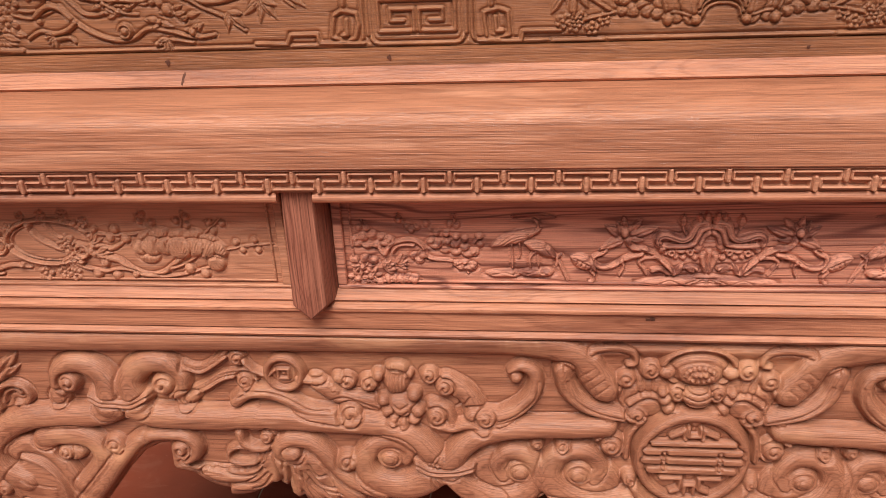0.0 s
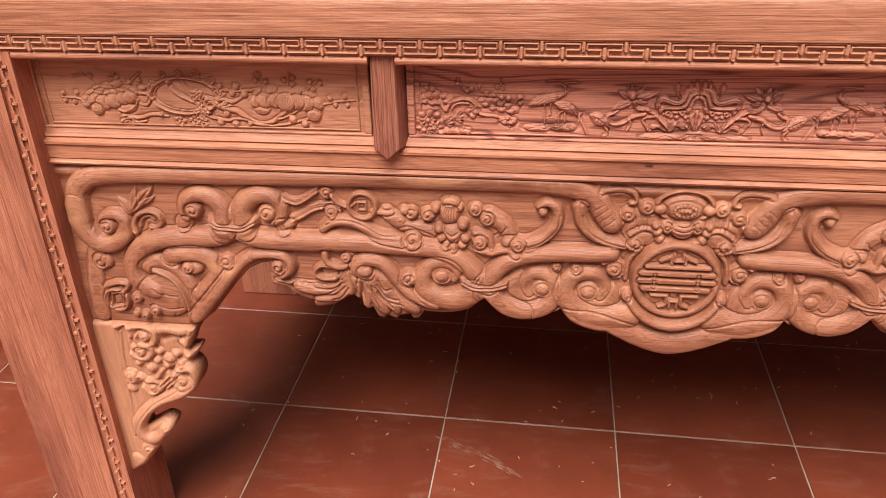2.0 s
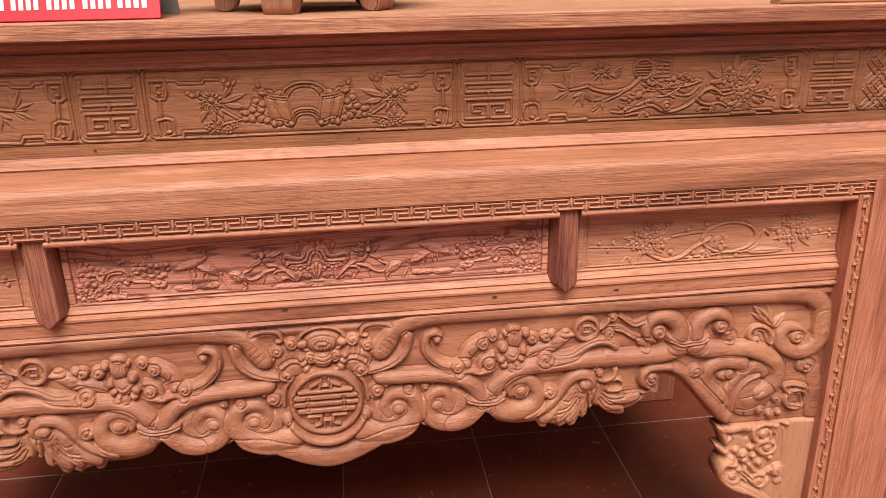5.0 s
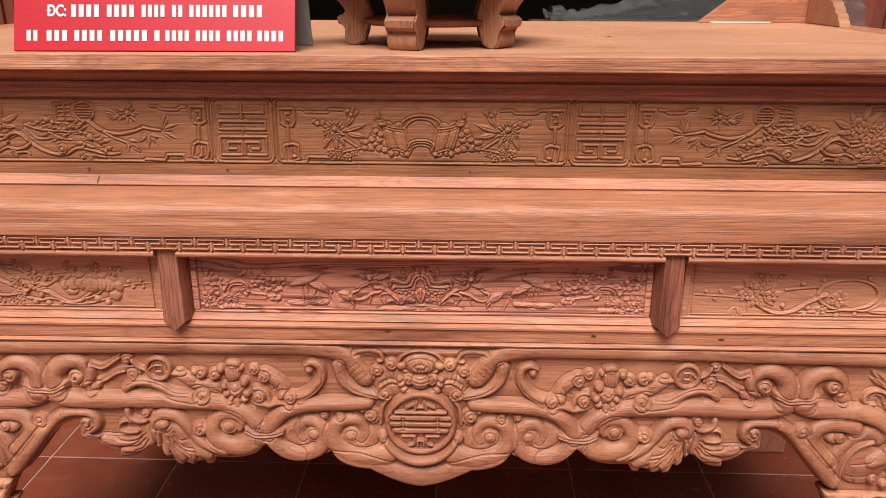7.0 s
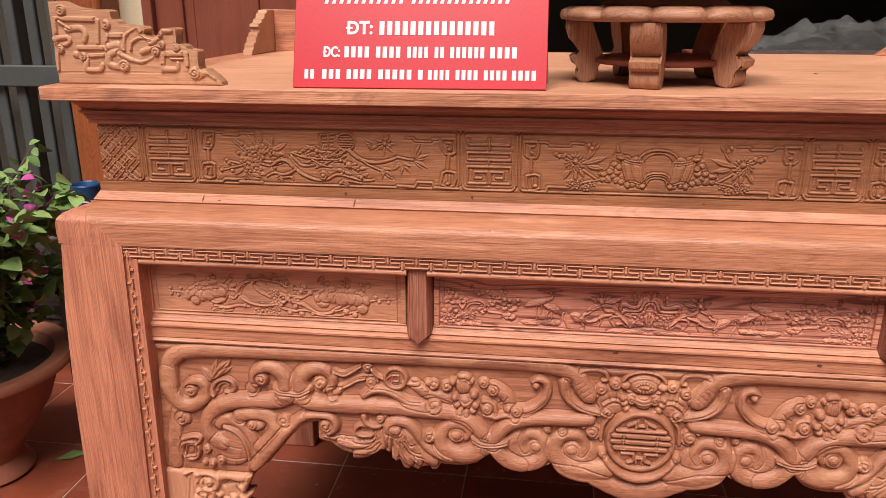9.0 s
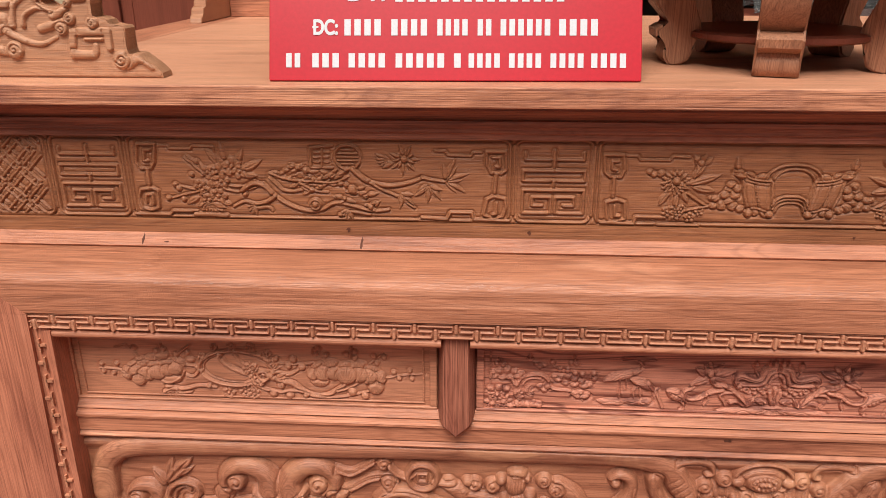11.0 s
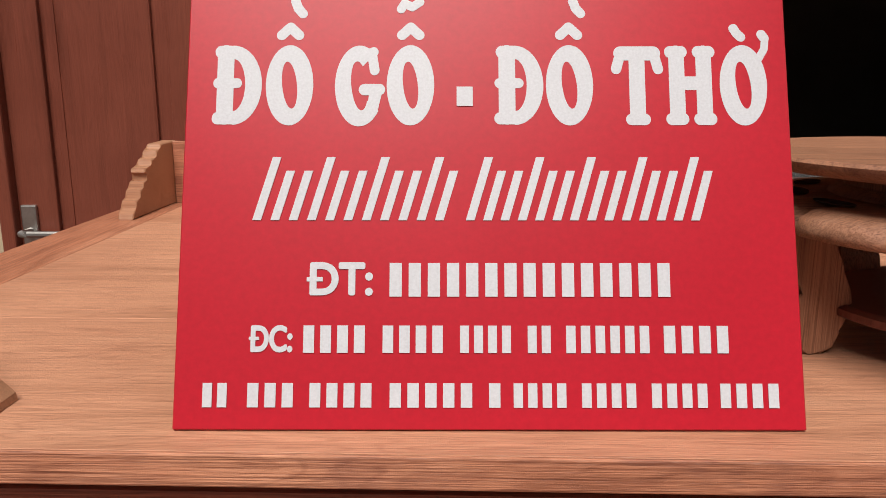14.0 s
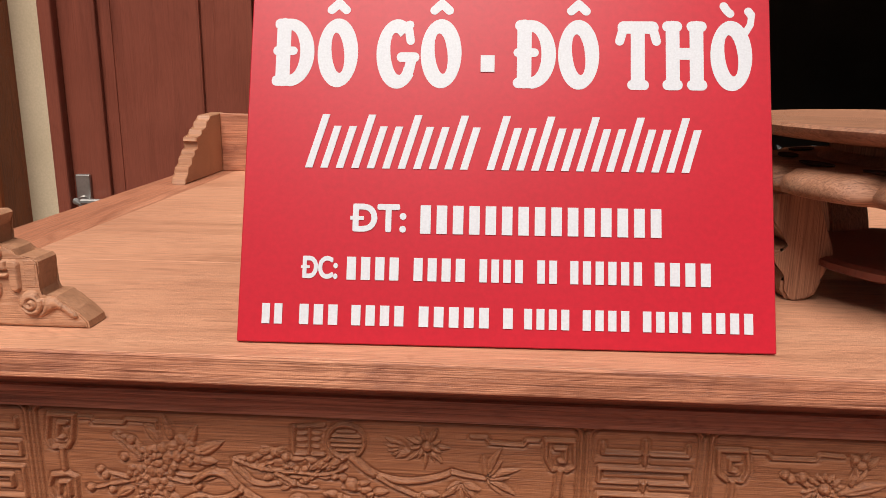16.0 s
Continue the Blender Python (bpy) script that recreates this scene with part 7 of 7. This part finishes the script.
def plant(name, at, label, seed, height, spread, leaves, flowers, pot_r, pot_h, toward=None):
    rng = random.Random(seed)
    p = thing(name, label, "potted plant", at)
    bm = bmesh.new()
    lathe(bm, [(pot_r * 0.40, 0), (pot_r * 0.44, 0.012), (pot_r * 0.42, 0.03), (pot_r * 0.34, 0.06), (pot_r * 0.38, 0.10), (pot_r * 0.70, pot_h * 0.6), (pot_r * 0.84, pot_h * 0.90), (pot_r * 0.99, pot_h * 0.93),
               (pot_r, pot_h * 0.97), (pot_r * 0.97, pot_h), (pot_r * 0.80, pot_h * 0.98), (pot_r * 0.76, pot_h * 0.88)], (0, 0, 0), 40)
    part("pot", bm, terracotta, p, "weathered terracotta pot with a wide rim", smooth=50)
    bm = bmesh.new()
    lathe(bm, [(pot_r * 0.77, pot_h * 0.86), (pot_r * 0.74, pot_h * 0.90), (0.02, pot_h * 0.93)], (0, 0, 0), 24)
    part("soil", bm, soil_mat, p, "dark soil")
    tips = []
    bm = bmesh.new()
    for k in range(11):
        a = rng.uniform(0, 2 * math.pi) if toward is None else rng.gauss(toward, 0.75)
        b = a + rng.uniform(-0.6, 0.6)
        r1 = spread * rng.uniform(0.35, 1.0)
        h1 = height * rng.uniform(0.45, 1.0)
        pts = [Vector((0.03 * math.cos(a), 0.03 * math.sin(a), pot_h * 0.9))]
        for q in (0.3, 0.55, 0.8, 1.0):
            pts.append(Vector((r1 * q ** 1.3 * math.cos(a + (b - a) * q) + rng.uniform(-.02, .02), r1 * q ** 1.3 * math.sin(a + (b - a) * q) + rng.uniform(-.02, .02), pot_h * 0.9 + h1 * q ** 0.8)))
        tube(bm, pts, 0.006, 0.002, 5)
        for i in range(1, 5):
            tips += [pts[i - 1].lerp(pts[i], f) for f in (0.3, 0.65, 1.0)]
    part("stems", bm, bark, p, "thin woody stems", smooth=60)

    def blades(count, size, mat_, name_, label_, cup):
        bm = bmesh.new()
        for k in range(count):
            c = rng.choice(tips) + Vector((rng.gauss(0, 0.03), rng.gauss(0, 0.03), rng.gauss(0, 0.025)))
            s_ = size * rng.uniform(0.6, 1.25)
            m = Matrix.Translation(c) @ Euler((rng.uniform(-0.9, 0.9), rng.uniform(-0.7, 0.7), rng.uniform(0, 6.3))).to_matrix().to_4x4()
            rowv = []
            for t, w_ in ((0, 0.08), (0.22, 0.72), (0.5, 0.95), (0.78, 0.58), (1.0, 0.04)):
                z = -0.25 * t * t * s_
                rowv.append([bm.verts.new(m @ Vector((t * s_, side * w_ * 0.42 * s_, z + cup * s_ * abs(side) * w_))) for side in (-1, 0, 1)])
            for r0, r1 in zip(rowv, rowv[1:]):
                for i in range(2):
                    bm.faces.new((r0[i], r0[i + 1], r1[i + 1], r1[i]))
        me_ob = part(name_, bm, mat_, p, label_, smooth=180)
        return me_ob
    blades(leaves, 0.062, leaf_green, "foliage", "fresh green oval leaves", 0.10)
    if flowers:
        blades(flowers, 0.046, petal_pink, "blossoms", "bright pink papery blossoms", 0.30)
    return p


plant("bougainvillea", (-1.91, 0.66, 0), "pink bougainvillea in a terracotta pot on the tiles", 3, 0.66, 0.52, 1250, 120, 0.30, 0.40, -0.30)
plant("leafy_plant", (-2.35, 1.25, 0), "green leafy shrub in a terracotta pot", 8, 0.55, 0.36, 320, 24, 0.24, 0.40)
ledge = thing("low_bench", "rough grey wooden bench beside the gate", "bench", (-1.60, 0.93, 0))
part("seat", boxed(-0.09, 0.18, -0.12, 0.14, 0.72, 0.745, 0.004, 1), dark_wall, ledge)
for x, y in ((-0.07, -0.09), (0.15, -0.09), (-0.07, 0.11), (0.15, 0.11)):
    part("leg", boxed(x - 0.02, x + 0.02, y - 0.02, y + 0.02, 0, 0.72), dark_wall, ledge)
tin = thing("milk_tin", "blue printed tin can standing on the bench", "tin can", (-1.595, 0.90, 0.745))
bm = bmesh.new()
lathe(bm, [(0.041, 0), (0.043, 0.004), (0.0415, 0.008), (0.0415, 0.144), (0.043, 0.148), (0.041, 0.152), (0.038, 0.148), (0.037, 0.02)], (0, 0, 0), 32)
part("can", bm, blue_tin, tin, "", smooth=40)
for z0, z1 in ((0.05, 0.075), (0.10, 0.108)):
    bm = bmesh.new()
    for k in range(16):
        a0, a1 = radians(205 + 8 * k), radians(205 + 8 * k + 8)
        bm.faces.new([bm.verts.new((0.0421 * math.cos(a), 0.0421 * math.sin(a), z)) for a, z in ((a0, z0), (a1, z0), (a1, z1), (a0, z1))])
    bmesh.ops.remove_doubles(bm, verts=bm.verts[:], dist=0.0001)
    part("print_bar", bm, white_paint, tin, "white printed bar")

# ---- knots and cracks in the table's wood ----
def knot(x, y, z, w, h, nx, ny, nz):
    """A small dark knot let into a face with the given outward normal."""
    bm = bmesh.new()
    up = Vector((0, 0, 1)) if abs(nz) < 0.9 else Vector((0, 1, 0))
    n = Vector((nx, ny, nz)).normalized()
    e1 = up.cross(n).normalized()
    e2 = n.cross(e1)
    rng_k = random.Random(int(abs(x) * 1000 + z * 777))
    rim_v = []
    for k in range(14):
        a = 2 * math.pi * k / 14
        r = rng_k.uniform(0.55, 1.25)
        rim_v.append(bm.verts.new(Vector((x, y, z)) + e1 * (w * r * math.cos(a)) + e2 * (h * r * math.sin(a)) + n * 0.0006))
    mid_v = bm.verts.new(Vector((x, y, z)) + n * 0.0010)
    for k in range(14):
        bm.faces.new((rim_v[k], rim_v[(k + 1) % 14], mid_v))
    part("knot", bm, knot_brown, altar, "dark knot in the wood", smooth=180)


knot(-0.531, 0.0500, 1.0850, 0.0020, 0.0098, 0, -0.73, 0.68)
knot(-0.817, 0.0500, 1.0850, 0.0018, 0.0092, 0, -0.73, 0.68)
knot(-0.786, 0.0480, 1.0830, 0.0040, 0.0014, 0, -0.73, 0.68)
knot(-0.054, 0.0003, 0.8405, 0.0060, 0.0022, 0, -1, 0)
knot(0.290, 0.0003, 0.8370, 0.0050, 0.0030, 0, -1, 0)
knot(0.500, 0.0003, 0.8340, 0.0060, 0.0028, 0, -1, 0)
knot(-0.548, 0.0583, 1.1010, 0.0030, 0.0034, 0, -1, 0)
knot(-0.318, 0.0583, 1.1005, 0.0026, 0.0034, 0, -1, 0)
knot(0.080, 0.0583, 1.1020, 0.0018, 0.0020, 0, -1, 0)

# ---- small things on the floor ----
bm = bmesh.new()
vs = [bm.verts.new(v) for v in ((-0.05, -0.012, 0.002), (0.0, -0.028, 0.006), (0.055, 0.0, 0.003), (0.0, 0.026, 0.008))]
bm.faces.new(vs)
lf = part("fallen_leaf", bm, leaf_green)
lf.matrix_basis = pose(-1.70, 0.77, 0, 0, 0, 25)
tagged(lf, "fallen green leaf lying on the red tiles", "leaf")
lf2 = tagged(new("fallen_leaf", lf.data), "small crumpled green leaf on the red tiles", "leaf")
lf2.matrix_basis = pose(0.908, 0.262, 0, 0, 0, 70) @ Matrix.Diagonal((0.3, 0.5, 1, 1))
bm = bmesh.new()
box(bm, -0.004, 0.004, -0.026, 0.026, 0.0, 0.005, 0.001, 1)
box(bm, -0.004, 0.004, 0.022, 0.026, 0.005, 0.014, 0.001, 1)
st = part("metal_clip", bm, strap_yellow)
st.matrix_basis = pose(0.995, 0.27, 0, 0, 0, 8)
tagged(st, "small yellowish metal clip on the floor by the leg", "clip")
bm = bmesh.new()
rng = random.Random(5)
trail = [Vector(p) for p in ((-0.404, 0.355, 0), (-0.331, 0.323, 0), (-0.277, 0.293, 0), (-0.226, 0.261, 0))]
for k in range(46):
    f = rng.uniform(0, 2.999)
    a, b = trail[int(f)], trail[int(f) + 1]
    c = a.lerp(b, f % 1) + Vector((rng.gauss(0, 0.004), rng.gauss(0, 0.005), 0))
    d = (b - a).normalized() * rng.uniform(0.008, 0.024)
    n_ = Vector((-d.y, d.x, 0)).normalized() * rng.uniform(0.0006, 0.0018)
    z = Vector((0, 0, 0.0004 + 0.00003 * k))
    bm.faces.new([bm.verts.new(p + z) for p in (c - d, c - 0.2 * d - n_, c + d, c + 0.1 * d + n_)])
tagged(part("chalk_smear", bm, dust_mat), "pale dusty smear across the red tiles", "dust", kind="stuff")
bm = bmesh.new()
rng = random.Random(21)
for k in range(170):
    x, y, a, L_ = rng.uniform(-0.9, 1.6), rng.uniform(0.02, 1.1), rng.uniform(0, 6.3), rng.uniform(0.003, 0.012)
    if rng.random() < 0.06:
        L_ *= 2.5
    pts = []
    for q in range(4):
        pts.append((x + L_ * (q / 3 - 0.5) * math.cos(a) + 0.15 * L_ * math.sin(a) * math.sin(q * 2), y + L_ * (q / 3 - 0.5) * math.sin(a) - 0.15 * L_ * math.cos(a) * math.sin(q * 2), 0.0012))
    tube(bm, pts, 0.0010, 0.0006, 4)
tagged(part("wood_shavings", bm, shaving), "tiny pale wood shavings scattered on the tiles", "shavings", kind="stuff")

# ---- floor tiles ----
bm = bmesh.new()
box(bm, -0.1985, 0.1985, -0.1985, 0.1985, -0.012, 0.0, 0.0015, 1)
first = None
for i in range(-7, 7):
    for j in range(-7, 3):
        if first is None:
            first = part("tile", bm, red_tile, floor)
            mesh = first.data
            ob = first
        else:
            ob = new("tile", mesh)
            ob.parent = floor
        ob.matrix_basis = TURN_TILES @ pose(0.2 + 0.4 * i, 0.2 + 0.4 * j, 0)
